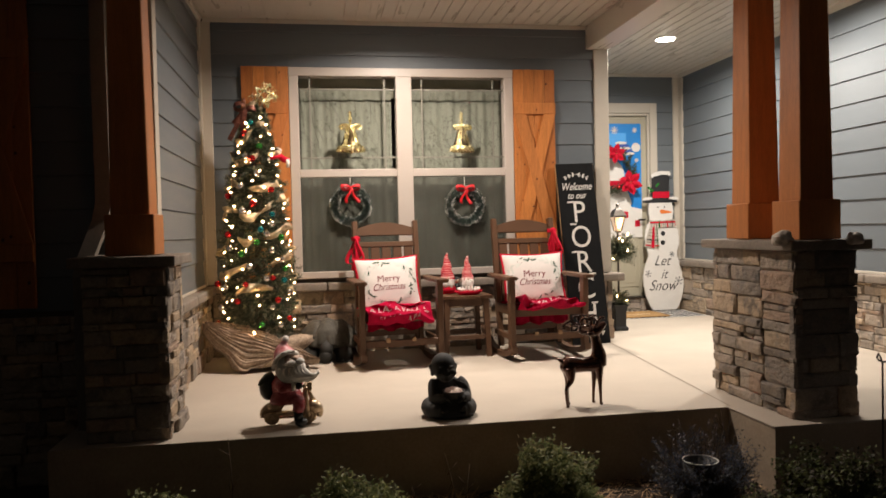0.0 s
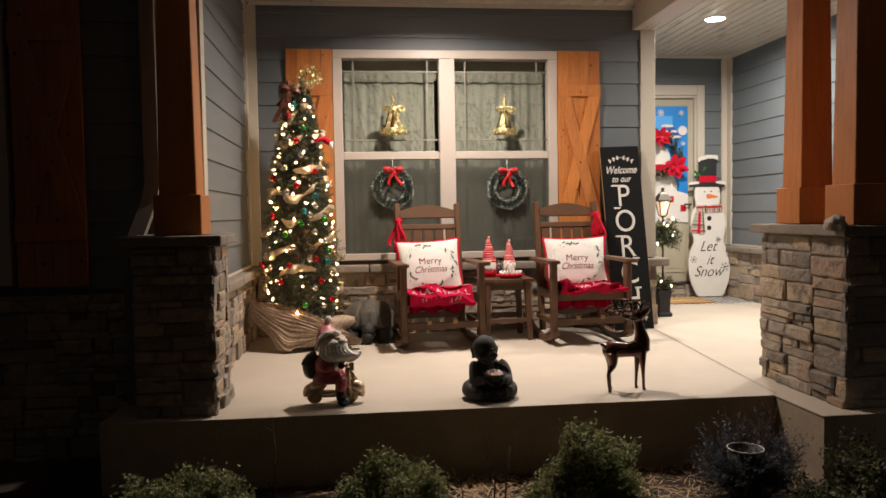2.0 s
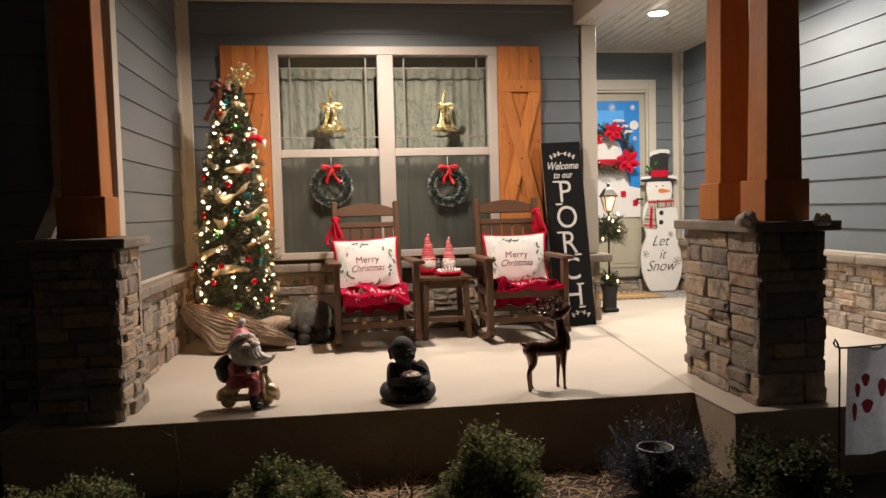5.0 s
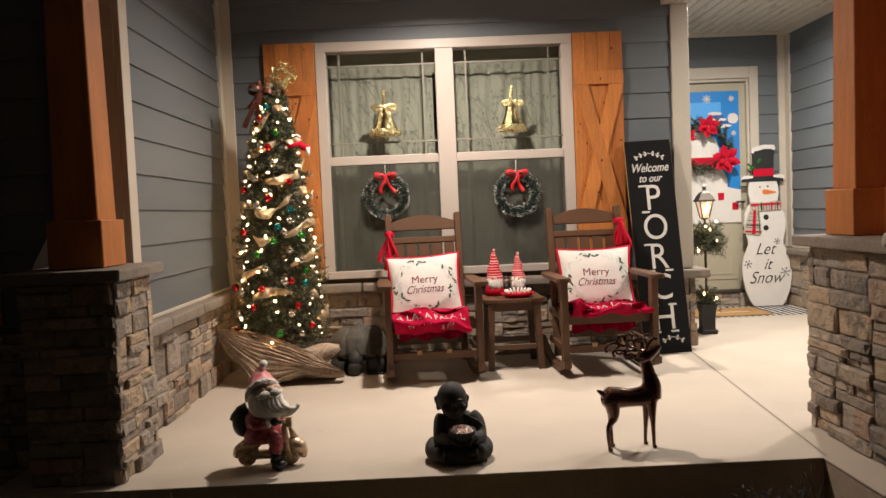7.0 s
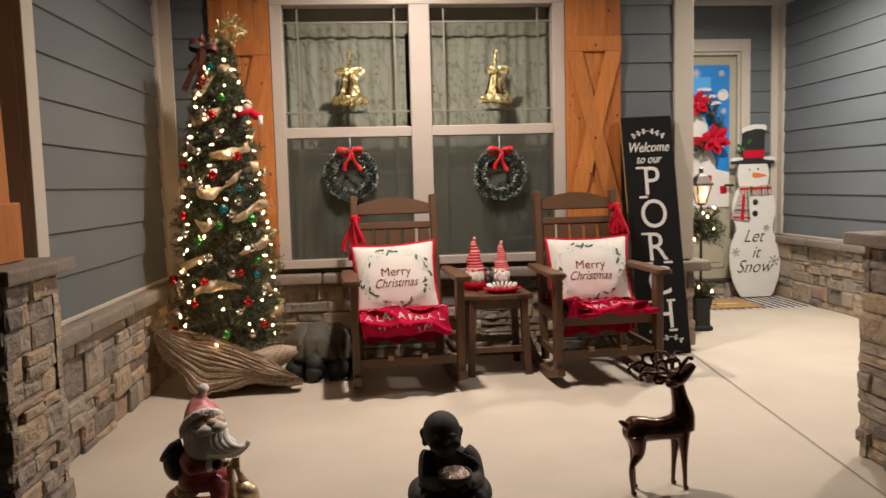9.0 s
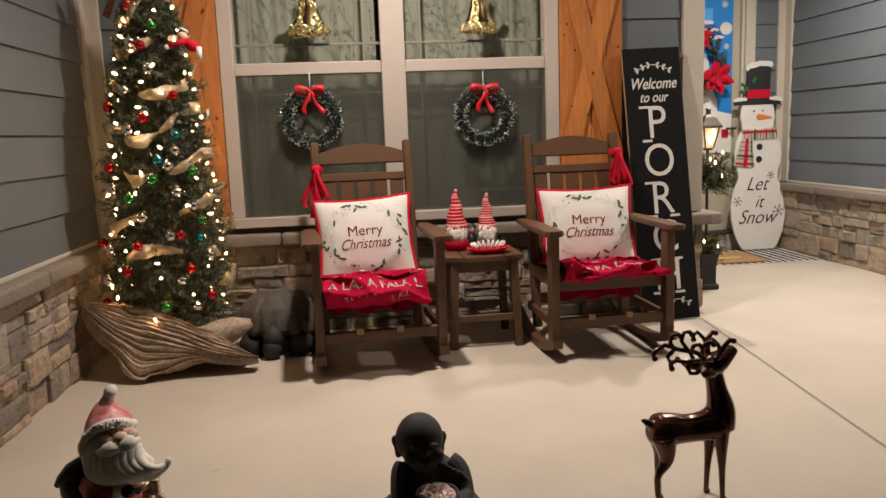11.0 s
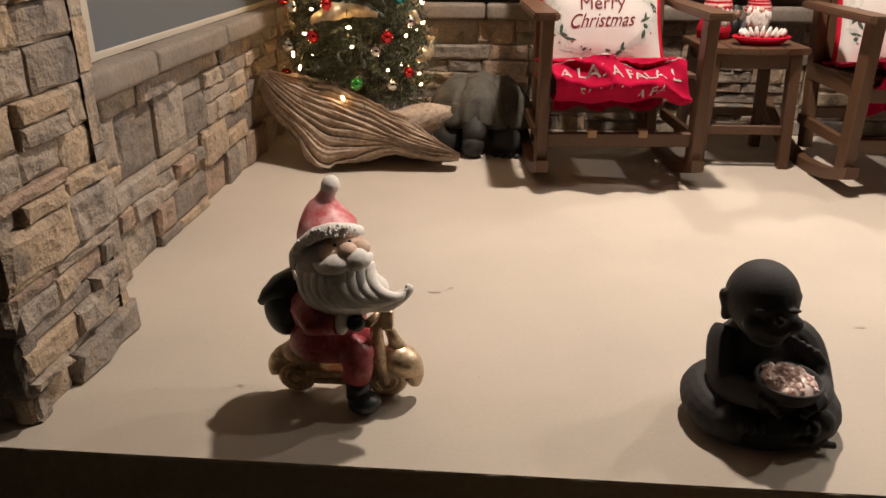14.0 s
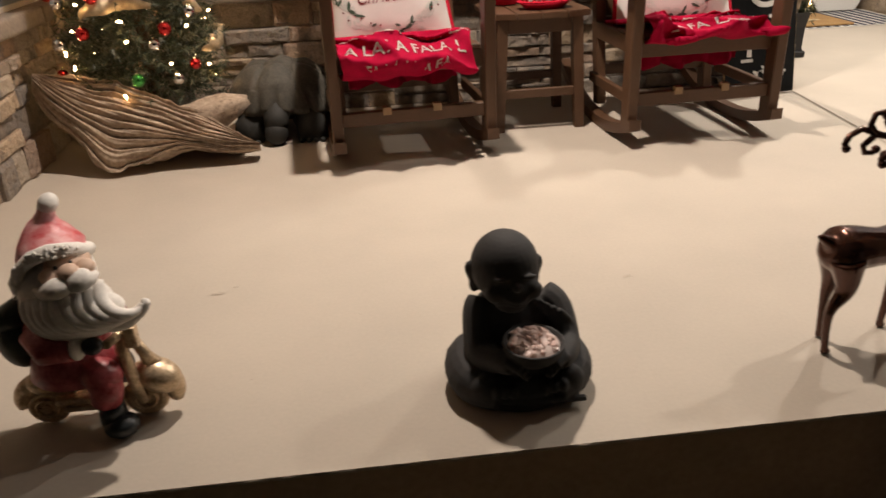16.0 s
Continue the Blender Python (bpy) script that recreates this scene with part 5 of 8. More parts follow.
body = half([(0.14, 0.0), (0.175, 0.05), (0.215, 0.14), (0.24, 0.26), (0.243, 0.36), (0.225, 0.46), (0.19, 0.54), (0.172, 0.58), (0.175, 0.62), (0.198, 0.70), (0.205, 0.77), (0.195, 0.86), (0.165, 0.93), (0.135, 0.96), (0.138, 1.0), (0.15, 1.06), (0.145, 1.13), (0.13, 1.17)])
part("body", prism(bmesh.new(), body, 0.02, bevel=0.002), M_WHITE, sn)
hat = part("hat", prism(bmesh.new(), [(-0.205, 1.165), (0.2, 1.165), (0.2, 1.205), (0.105, 1.215), (0.112, 1.36), (0.12, 1.49), (-0.085, 1.475), (-0.095, 1.36), (-0.10, 1.215), (-0.205, 1.205)], 0.022, Matrix.Translation((0, -0.003, 0)), bevel=0.002), M_BLACK, sn, "black top hat")
part("hat_band", prism(bmesh.new(), [(-0.097, 1.215), (0.103, 1.215), (0.107, 1.285), (-0.093, 1.285)], 0.004, Matrix.Translation((0, -0.016, 0))), M_RED, hat, "red hat band")
for o in ([(-0.105, 1.44), (-0.09, 1.43), (-0.07, 1.45), (-0.03, 1.455), (0.02, 1.47), (0.09, 1.468), (0.12, 1.455), (0.134, 1.475), (0.12, 1.505), (0.02, 1.51), (-0.06, 1.495), (-0.1, 1.475)],
          [(-0.215, 1.19), (-0.15, 1.195), (-0.10, 1.20), (-0.10, 1.222), (-0.18, 1.224), (-0.214, 1.21)], [(0.1, 1.205), (0.15, 1.195), (0.205, 1.19), (0.212, 1.215), (0.16, 1.23), (0.1, 1.222)]):
    part("snow_edge", prism(bmesh.new(), o, 0.004, Matrix.Translation((0, -0.0165, 0))), M_WHITE, hat)
for cx, cz, t in ((-0.105, 1.30, 2.5), (-0.055, 1.335, 0.9), (-0.075, 1.3, 3.4)):
    d, e = V((math.cos(t), math.sin(t))), V((-math.sin(t), math.cos(t)))
    part("holly_leaf", prism(bmesh.new(), [(cx + d.x * a + e.x * b, cz + d.y * a + e.y * b) for a, b in ((0, 0), (0.018, -0.016), (0.03, -0.008), (0.045, -0.016), (0.062, 0), (0.045, 0.016), (0.03, 0.008), (0.018, 0.016))], 0.003, Matrix.Translation((0, -0.0195, 0))), M_GREENBALL, hat)
part("nose", prism(bmesh.new(), [(-0.012, 1.055), (0.012, 1.042), (0.125, 1.057), (0.12, 1.066), (0.03, 1.088), (0.0, 1.09), (-0.014, 1.075)], 0.004, Matrix.Translation((0, -0.0125, 0))), M_CARROT, sn)
for x, z, r in ((-0.035, 1.115, 0.008), (0.042, 1.118, 0.008)):
    part("eye", prism(bmesh.new(), [(x + r * math.cos(a), z + r * math.sin(a)) for a in [k * math.pi / 5 for k in range(10)]], 0.003, Matrix.Translation((0, -0.0125, 0))), M_BLACK, sn)
for x, z in ((0.012, 0.83), (0.006, 0.73)):
    part("button", prism(bmesh.new(), [(x + 0.026 * math.cos(a), z + 0.026 * math.sin(a)) for a in [k * math.pi / 8 for k in range(16)]], 0.005, Matrix.Translation((0, -0.013, 0)), bevel=0.001), M_BLACK, sn)
sc = part("scarf", prism(bmesh.new(), [(-0.145, 0.90), (-0.05, 0.885), (0.16, 0.895), (0.165, 0.955), (0.14, 0.985), (0.0, 0.965), (-0.14, 0.975)], 0.006, Matrix.Translation((0, -0.015, 0)), bevel=0.001), M_PLAID, sn, "red and cream plaid scarf")
tail = [(-0.15, 0.90), (-0.055, 0.89), (-0.04, 0.68), (-0.075, 0.665), (-0.205, 0.685), (-0.225, 0.69)]
part("scarf_tail", prism(bmesh.new(), tail, 0.006, Matrix.Translation((0, -0.0185, 0)), bevel=0.001), M_PLAID, sc)
for k, (o, mt) in enumerate((([(-0.14, 0.94), (0.16, 0.945), (0.16, 0.962), (-0.14, 0.957)], M_RED), ([(-0.04, 0.89), (-0.025, 0.89), (-0.025, 0.97), (-0.04, 0.97)], M_GREENBALL), ([(0.06, 0.89), (0.068, 0.89), (0.068, 0.97), (0.06, 0.97)], M_RED), ([(0.12, 0.895), (0.128, 0.895), (0.128, 0.975), (0.12, 0.975)], M_BLACK),
                    ([(-0.115, 0.90), (-0.09, 0.90), (-0.105, 0.675), (-0.14, 0.68)], M_RED), ([(-0.19, 0.76), (-0.05, 0.75), (-0.05, 0.758), (-0.19, 0.768)], M_BLACK), ([(-0.21, 0.70), (-0.045, 0.688), (-0.045, 0.70), (-0.21, 0.712)], M_RED), ([(-0.07, 0.89), (-0.063, 0.89), (-0.058, 0.67), (-0.066, 0.67)], M_GREENBALL))):
    part("scarf_stripe", prism(bmesh.new(), o, 0.002, Matrix.Translation((0, -0.0228 - 0.0006 * k, 0))), mt, sc)
for k in range(11):      # thin plaid lines round the neck and down the tail
    x = -0.125 + 0.028 * k
    part("scarf_stripe", prism(bmesh.new(), [(x, 0.892), (x + 0.005, 0.892), (x + 0.005, 0.966), (x, 0.966)], 0.002, Matrix.Translation((0, -0.0196 - 0.0002 * k, 0))), (M_GREY, M_RED, M_BLACK)[k % 3], sc)
for k in range(6):
    z = 0.705 + 0.033 * k
    part("scarf_stripe", prism(bmesh.new(), [(-0.20 + 0.009 * k, z), (-0.050, z - 0.008), (-0.050, z - 0.003), (-0.20 + 0.009 * k, z + 0.005)], 0.0012, Matrix.Translation((0, -0.0225, 0))), (M_GREY, M_BLACK)[k % 2], sc)
F2 = Matrix(((1, 0, 0, 0), (0, 0, -1, -0.0118), (0, 1, 0, 0), (0, 0, 0, 1)))
for text, x, z, size in (("Let", -0.018, 0.530, 0.160), ("it", 0.0, 0.387, 0.150), ("Snow", -0.020, 0.262, 0.162)):
    words("lettering", text, size, Matrix.Translation((x, 0, z)) @ F2, M_BLACKINK, sn, 0.45, bold=-0.0016, width=0.92)
for cx, cz, r in ((-0.185, 0.395, 0.04), (0.175, 0.31, 0.05), (0.11, 0.60, 0.032)):
    bm = bmesh.new()
    for k in range(3):
        a = k * math.pi / 3 + 0.2
        ribbon(bm, [(cx - math.cos(a) * r, -0.0115, cz - math.sin(a) * r), (cx + math.cos(a) * r, -0.0115, cz + math.sin(a) * r)], 0.006, V((-math.sin(a), 0, math.cos(a))))
    for k in range(6):
        a = k * math.pi / 3 + 0.2
        for sg in (-0.6, 0.6):
            p = V((cx + math.cos(a) * r * 0.6, -0.012, cz + math.sin(a) * r * 0.6))
            ribbon(bm, [p, p + V((math.cos(a + sg), 0, math.sin(a + sg))) * r * 0.35], 0.005, V((-math.sin(a), 0, math.cos(a))))
    part("snowflake", bm, M_GREY, sn)

# ---- mats at the door ----
rug = tagged(empty("striped_rug"), "navy and white striped woven rug before the door", "rug")
part("weave", span(bmesh.new(), 2.76, 4.01, 7.51, 8.17, 0.0, 0.006, 0.002), M_RUG, rug)
for k in range(20):
    x = 2.77 + 0.0625 * k
    part("stripe", span(bmesh.new(), x, x + 0.031, 7.515, 8.165, 0.0055, 0.0078), M_STRIPE, rug)
cm = tagged(empty("coir_doormat"), "tan coir doormat with a pale print, on the rug", "doormat")
part("coir", span(bmesh.new(), 2.90, 3.60, 7.54, 8.0, 0.0079, 0.022, 0.004), M_COIR, cm)
part("print_bar", span(bmesh.new(), 3.12, 3.46, 7.70, 7.75, 0.0215, 0.0228), M_COIRINK, cm)


# ---- greenery ----
def needles(bm, p, d, length, count, nl, rr, w=0.0016, mats=(0, 1), droop=0.0):
    """A sprig: needles round a stem from p along d."""
    d = d.normalized()
    a = d.orthogonal().normalized()
    b = d.cross(a)
    for k in range(count):
        s = (k + rr.random()) / count
        o = p + d * length * s - V((0, 0, droop * s * s))
        t = rr.uniform(0, 2 * math.pi)
        out = (a * math.cos(t) + b * math.sin(t)) * 0.85 + d * rr.uniform(0.35, 0.8)
        q = o + out.normalized() * nl * rr.uniform(0.7, 1.15)
        side = out.cross(V((rr.uniform(-1, 1), rr.uniform(-1, 1), rr.uniform(-1, 1)))).normalized() * w
        f = bm.faces.new((bm.verts.new(o - side), bm.verts.new(o + side), bm.verts.new(q)))
        f.material_index = mats[0] if rr.random() < 0.6 else mats[1]


# ---- Christmas tree ----
TX, TY = -0.495, 5.925
tree = tagged(empty("christmas_tree", Matrix.Translation((TX, TY, 0))), "slim artificial fir with lit string lights, gold ribbon and baubles", "Christmas tree")
rad = lambda z: 0.03 + 0.275 * (1 - max(0.0, min(1.0, (z - 0.2) / 1.85)) ** 2.2)
bm = bmesh.new()
tube(bm, [(0, 0, 0.0), (0, 0, 1.0), (-0.01, 0, 1.9)], [0.022, 0.018, 0.006], 8)
part("trunk", bm, M_BARK, tree)
bm = bmesh.new()
for k in range(4):
    a = k * math.pi / 2 + 0.4
    tube(bm, [(0, 0, 0.10), (math.cos(a) * 0.16, math.sin(a) * 0.16, 0.012)], 0.011, 6)
part("stand", bm, M_LANTERN, tree)
bm = bmesh.new()
rr = random.Random(9)
for k in range(900):
    z = 0.20 + 1.72 * (k / 900) ** 0.92
    a = k * 2.399963
    r = rad(z) * rr.uniform(0.72, 1.05)
    base = V((math.cos(a) * 0.02, math.sin(a) * 0.02, z + 0.03))
    tip = V((math.cos(a) * r, math.sin(a) * r, z - 0.01 + rr.uniform(-0.02, 0.03)))
    needles(bm, base + (tip - base) * 0.3, tip - base, (tip - base).length * 0.7, 30, 0.038, rr, 0.0030)
    for sg in (-0.6, 0.6, 0.1):
        dv = Matrix.Rotation(sg + rr.uniform(-0.2, 0.2), 3, "Z") @ (tip - base).normalized() + V((0, 0, rr.uniform(-0.1, 0.45)))
        needles(bm, base + (tip - base) * rr.uniform(0.5, 0.75), dv, r * rr.uniform(0.3, 0.42), 18, 0.034, rr, 0.0026)
for k in range(24):
    needles(bm, V((-0.01, 0, 1.84 + 0.004 * k)), V((rr.uniform(-1, 1), rr.uniform(-1, 1), 0.8)), 0.07, 18, 0.03, rr, 0.002)
part("crown", bm, [M_NEEDLE, M_NEEDLE2], tree)["kind"] = "stuff"
# gold ribbon wound round it
garland = tagged(empty("gold_garland", Matrix.Translation((TX, TY, 0))), "sheer gold ribbon wound round the tree", "ribbon")
cr_ = random.Random(21)
for turn in range(8):
    k0 = 0
    while k0 < 40:
        k1 = min(40, k0 + cr_.randint(4, 10))
        bm = bmesh.new()
        pts, ups, wd = [], [], []
        tilt, lift = cr_.uniform(-0.8, 0.8), cr_.uniform(-0.055, 0.055)
        steps = (k1 - k0) * 4
        for i in range(steps + 1):
            k = k0 + i / 4
            a = -0.5 + 2 * math.pi * k / 40 + turn * 0.35
            z = 0.42 + turn * 0.205 + 0.17 * k / 40 + 0.02 * math.sin(a * 3 + turn) + lift * math.sin(math.pi * i / steps)
            r = rad(z) * (0.98 + 0.06 * math.sin(a * 9 + turn * 2)) * (0.90 + 0.13 * math.sin(math.pi * i / steps))
            pts.append((math.cos(a) * r, math.sin(a) * r, z))
            ups.append(V((0.5 * math.sin(a * 9 + tilt * 5), 0.5 * math.cos(a * 7), 1 + tilt * math.sin(a * 6))).normalized())
            wd.append(0.066 * (0.30 + 0.70 * math.sin(math.pi * i / steps)) * cr_.uniform(0.85, 1.1))
        ribbon(bm, pts, wd, ups)
        part("loop", bm, M_GOLDRIB, garland).modifiers.new("t", "SOLIDIFY").thickness = 0.0012
        k0 = k1 + cr_.choice((0, 1, 2, 3, 4))
# string of lights
lights = tagged(empty("string_lights", Matrix.Translation((TX, TY, 0))), "warm white mini lights wound through the tree, all lit", "string lights")
bm = bmesh.new()
lathe(bm, [(0.0, 0.013), (0.0032, 0.009), (0.0046, 0.0), (0.0038, -0.007), (0.0, -0.010)], 8)
BULB = finish("bulb", bm, M_BULB, True)
spots = []
NB = 135
for k in range(NB):
    z = 0.26 + 1.60 * (k / NB) ** 0.95 + rr.uniform(-0.02, 0.02)
    a = k * 2.399963 + rr.uniform(-0.3, 0.3)
    r = rad(z) * (0.86 + 0.2 * max(0.0, -math.sin(a))) * rr.uniform(0.97, 1.03)
    spots.append((a, z, r))
    share("bulb", BULB, lights, Matrix.Translation((math.cos(a) * r, math.sin(a) * r, z)) @ pose(0, 0, 0, rr.uniform(0, 360), rr.uniform(0, 360), 0))
bm = bmesh.new()
wire = [(math.cos(2 * math.pi * 9 * s) * rad(0.25 + 1.62 * s) * 0.9, math.sin(2 * math.pi * 9 * s) * rad(0.25 + 1.62 * s) * 0.9, 0.25 + 1.62 * s) for s in [k / 260 for k in range(261)]]
tube(bm, wire, 0.002, 4)
part("wire", bm, M_NEEDLE, lights, "green wire")
# baubles
BALLS = {}


def bauble(mt, r, a, z, out=1.03, label=""):
    key = mt.name
    if key not in BALLS:
        b1 = ball(bmesh.new(), (0, 0, 0), 1.0, 18, 12)
        b2 = lathe(bmesh.new(), [(0.25, 0.96), (0.25, 1.18), (0.0, 1.2)], 10)
        BALLS[key] = finish("glass_ball", b1, mt, True), finish("ornament_cap", b2, M_GOLD)
    rr0 = rad(z) * out
    o = tagged(empty("bauble", Matrix.Translation((TX + math.cos(a) * rr0, TY + math.sin(a) * rr0, z))), label, "bauble", "tree baubles")
    for nm, me in zip(("glass_ball", "ornament_cap"), BALLS[key]):
        share(nm, me, o, Matrix.Scale(r, 4))


PI = math.pi
for mt, word, rows in ((M_REDBALL, "shiny red glass bauble hung on the fir tree", ((-1.62, 1.53), (-2.55, 1.26), (-1.60, 1.20), (-2.35, 0.98), (-1.80, 0.62), (-1.05, 0.50), (-2.75, 0.33), (-0.75, 0.36), (-1.0, 1.30), (-2.1, 1.72), (-1.15, 0.66), (-2.0, 0.5), (-2.8, 0.62))),
                       (M_TEALBALL, "shiny teal glass bauble hung on the fir tree", ((-1.40, 1.01), (-1.05, 1.12), (-1.75, 1.80), (-0.85, 0.64))),
                       (M_GREENBALL, "shiny green glass bauble hung on the fir tree", ((-0.85, 0.95), (-1.3, 1.62), (-0.8, 0.72), (-1.45, 0.33), (-1.9, 0.84), (-1.5, 0.92))),
                       (M_SILVER, "mirror silver glass bauble hung on the fir tree", ((-1.15, 0.86), (-0.9, 0.79), (-1.3, 0.66), (-1.2, 0.45), (-1.0, 0.32), (-2.25, 0.88), (-2.35, 0.60), (-1.45, 1.42), (-2.0, 1.33), (-1.9, 1.15), (-1.1, 1.05), (-1.7, 0.75), (-2.5, 0.45), (-0.7, 0.55), (-1.25, 0.98), (-1.9, 1.55)))):
    for a, z in rows:
        bauble(mt, rr.uniform(0.021, 0.027), a, z, label=word)
# star spray on top and the dark ribbon bow beside it
st = tagged(empty("tree_topper", pose(TX + 0.09, TY - 0.06, 2.005, 0, 24, 0) @ Matrix.Scale(1.12, 4)), "gold glitter wire star topper, tilted", "tree topper")
bm = bmesh.new()
for k in range(5):
    a0, a1 = 2 * PI * k / 5 + PI / 2, 2 * PI * (k + 2) / 5 + PI / 2
    tube(bm, [(0.085 * math.cos(a0), 0, 0.085 * math.sin(a0)), (0.085 * math.cos(a1), 0.004 * (k - 2), 0.085 * math.sin(a1))], 0.0055, 6)
for k in range(110):
    a, r0 = rr.uniform(0, 2 * PI), 0.075 * math.sqrt(rr.random())
    p = V((r0 * math.cos(a), rr.uniform(-0.012, 0.012), r0 * math.sin(a)))
    q = p + V((rr.uniform(-1, 1), rr.uniform(-0.4, 0.4), rr.uniform(-1, 1))).normalized() * 0.02
    tube(bm, [p, q], 0.0022, 4)
part("star", bm, M_GOLD, st)
part("spike", tube(bmesh.new(), [(-0.10, 0, -0.05), (-0.04, 0, -0.02)], [0.002, 0.006], 6), M_GOLD, st)
M_TINSEL = mat("tinsel_ribbon", (0.10, 0.02, 0.02), 0.3, metal=0.5, vary=0.9, scale=140, fine=400, bump=0.5, col2=(0.34, 0.13, 0.09))
tbw = tagged(empty("tinsel_bow", Matrix.Translation((TX - 0.05, TY - 0.07, 1.90))), "dark red glitter ribbon bow at the tree top", "bow")
for k, (ang, L) in enumerate(((-0.5, 0.26), (-0.2, 0.28), (-0.75, 0.14))):
    bm = bmesh.new()
    ribbon(bm, [(math.sin(ang) * L * s, -0.01 - 0.02 * math.sin(3 * s + k), -math.cos(ang) * L * s) for s in [i / 8 for i in range(9)]], 0.034, [V((math.cos(ang), 0.3 * math.sin(i), math.sin(ang))).normalized() for i in range(9)])
    part("tail", bm, M_TINSEL, tbw)
for sx, sz in ((-1, 0.02), (0.8, -0.01), (-0.3, 0.045)):
    bm = bmesh.new()
    ribbon(bm, [(sx * 0.045 * (1 - math.cos(a)), -0.03 * math.sin(a), sz + 0.022 * math.sin(a)) for a in [2 * PI * i / 12 for i in range(13)]], 0.035, V((0, 0.4, 0.9)))
    part("loop", bm, M_TINSEL, tbw)
# felt doll tucked in the branches
bm = bmesh.new()
ball(bm, (0.03, 0, 0.012), (0.026, 0.022, 0.026), 14, 10, mi=1)
ball(bm, (0.034, 0.008, 0.030), (0.027, 0.022, 0.016), 14, 8, mi=3)
ball(bm, (0.036, 0.004, 0.042), (0.024, 0.024, 0.010), 14, 8, mi=2)
tube(bm, [(0.02, 0, 0.0), (-0.03, 0.01, -0.01), (-0.075, 0.02, 0.0)], [0.02, 0.026, 0.02], 10, mi=0)
tube(bm, [(0.0, -0.015, 0.0), (0.04, -0.025, -0.035), (0.068, -0.03, -0.062)], [0.014, 0.013, 0.010], 8, mi=0)
ball(bm, (0.072, -0.03, -0.07), 0.012, 10, 8, mi=2)
tube(bm, [(-0.06, 0.0, 0.0), (-0.09, -0.01, -0.05)], [0.016, 0.012], 8, mi=2)
ob = new("felt_doll", finish("felt_doll", bm, [M_RED, M_SKIN, M_WHITE, M_BLACK]))
ob.matrix_basis = pose(-0.300, 5.79, 1.548, 0, 28, 8) @ Matrix.Diagonal((-0.92, 0.95, 0.95, 1))
tagged(ob, "small red felt doll with a white cap, tucked in the tree", "doll")

# ---- driftwood ----
A, B, C = V((-0.875, 5.74, 0.325)), V((-0.565, 5.55, 0.145)), V((-0.06, 5.60, 0.055))


def drift(s, t, side):
    """A fluted, twisted sheet of old wood; s along it, t across."""
    c = A * (1 - s) ** 2 + B * 2 * s * (1 - s) + C * s * s
    w = (0.014 + 0.146 * math.sin(PI * (s * 0.935 + 0.03)) ** 0.8) * (1.14 - 0.34 * s) * (1 - 0.62 * max(0.0, (s - 0.78) / 0.22) ** 2)
    acr = V((0.10 - 0.2 * s, 0.55 - 0.1 * s, 0.78)).normalized()
    nrm = V((0.15 + 0.25 * (1 - s), -0.8, 0.55)).normalized()
    ridge = 0.022 * noise.noise((s * 3.2 + 1, t * 2.2, 7)) + (0.027 + 0.022 * noise.noise((s * 3, t * 4, 3))) * (abs(math.sin(t * 17 + 3.4 * noise.noise((s * 2.4, t * 1.6, 0)) + 2 * s)) ** 0.7 - 0.6) + 0.006 * noise.noise((s * 5, t * 9, 2)) + 0.003 * math.sin(t * 61 + s * 4)
    edge = 1 + 0.20 * noise.noise((s * 7, side * 3 + t * 0.8, 5)) + (0.07 * noise.noise((s * 26, t, 9)) if abs(t) > 0.9 else 0)
    t0 = t * ((0.74 + 0.40 * s) if t > 0 else 1 - 0.62 * math.exp(-((s - 0.76) / 0.20) ** 2) + 0.28 * math.exp(-((s - 0.42) / 0.13) ** 2))
    return c + acr * w * t0 * edge + nrm * ((1 - t * t) * (0.055 - 0.02 * s) + ridge * math.sin(PI * (0.06 + 0.9 * s)) ** 0.4) * 1.0 - nrm * (0.02 if side else 0)


bm = bmesh.new()
ns, nt = 110, 120
g = {(i, j): bm.verts.new(drift(i / ns, 2 * j / nt - 1, 0)) for i in range(ns + 1) for j in range(nt + 1)}
h = {(i, j): bm.verts.new(drift(i / ns, 2 * j / nt - 1, 1) + V((0.0, 0.035, -0.01))) for i in range(0, ns + 1) for j in (0, nt)}
for i in range(ns):
    for j in range(nt):
        bm.faces.new((g[i, j], g[i + 1, j], g[i + 1, j + 1], g[i, j + 1])).smooth = True
    bm.faces.new((h[i, 0], h[i + 1, 0], g[i + 1, 0], g[i, 0]))
    bm.faces.new((g[i, nt], g[i + 1, nt], h[i + 1, nt], h[i, nt]))
    bm.faces.new((h[i, nt], h[i + 1, nt], h[i + 1, 0], h[i, 0]))
for v in bm.verts:
    v.co.z = max(v.co.z, 0.003)
ob = part("driftwood_log", bm, M_DRIFT)
tagged(ob, "large fluted tan driftwood slab lying before the tree", "driftwood", "driftwood pieces")
bm = bmesh.new()
pts = [V((-0.50, 5.80, 0.06)), V((-0.36, 5.72, 0.11)), V((-0.26, 5.71, 0.155)), V((-0.17, 5.74, 0.185)), V((-0.10, 5.77, 0.20))]
tube(bm, pts, [0.06, 0.085, 0.075, 0.055, 0.02], 18)
tube(bm, [V((-0.36, 5.75, 0.10)), V((-0.25, 5.73, 0.06)), V((-0.13, 5.72, 0.03))], [0.06, 0.06, 0.028], 14)
bmesh.ops.subdivide_edges(bm, edges=bm.edges[:], cuts=2)
for v in bm.verts:
    v.co += V((0.5, -1, 0.6)) * (0.030 * noise.noise(v.co * 15) + 0.024 * noise.noise(V((v.co.x * 9, v.co.y * 42, v.co.z * 42))))
    v.co.z = max(v.co.z, 0.002)
tagged(part("driftwood_root", bm, M_DRIFT, smooth=True), "knotty tan driftwood root behind the large slab", "driftwood", "driftwood pieces")

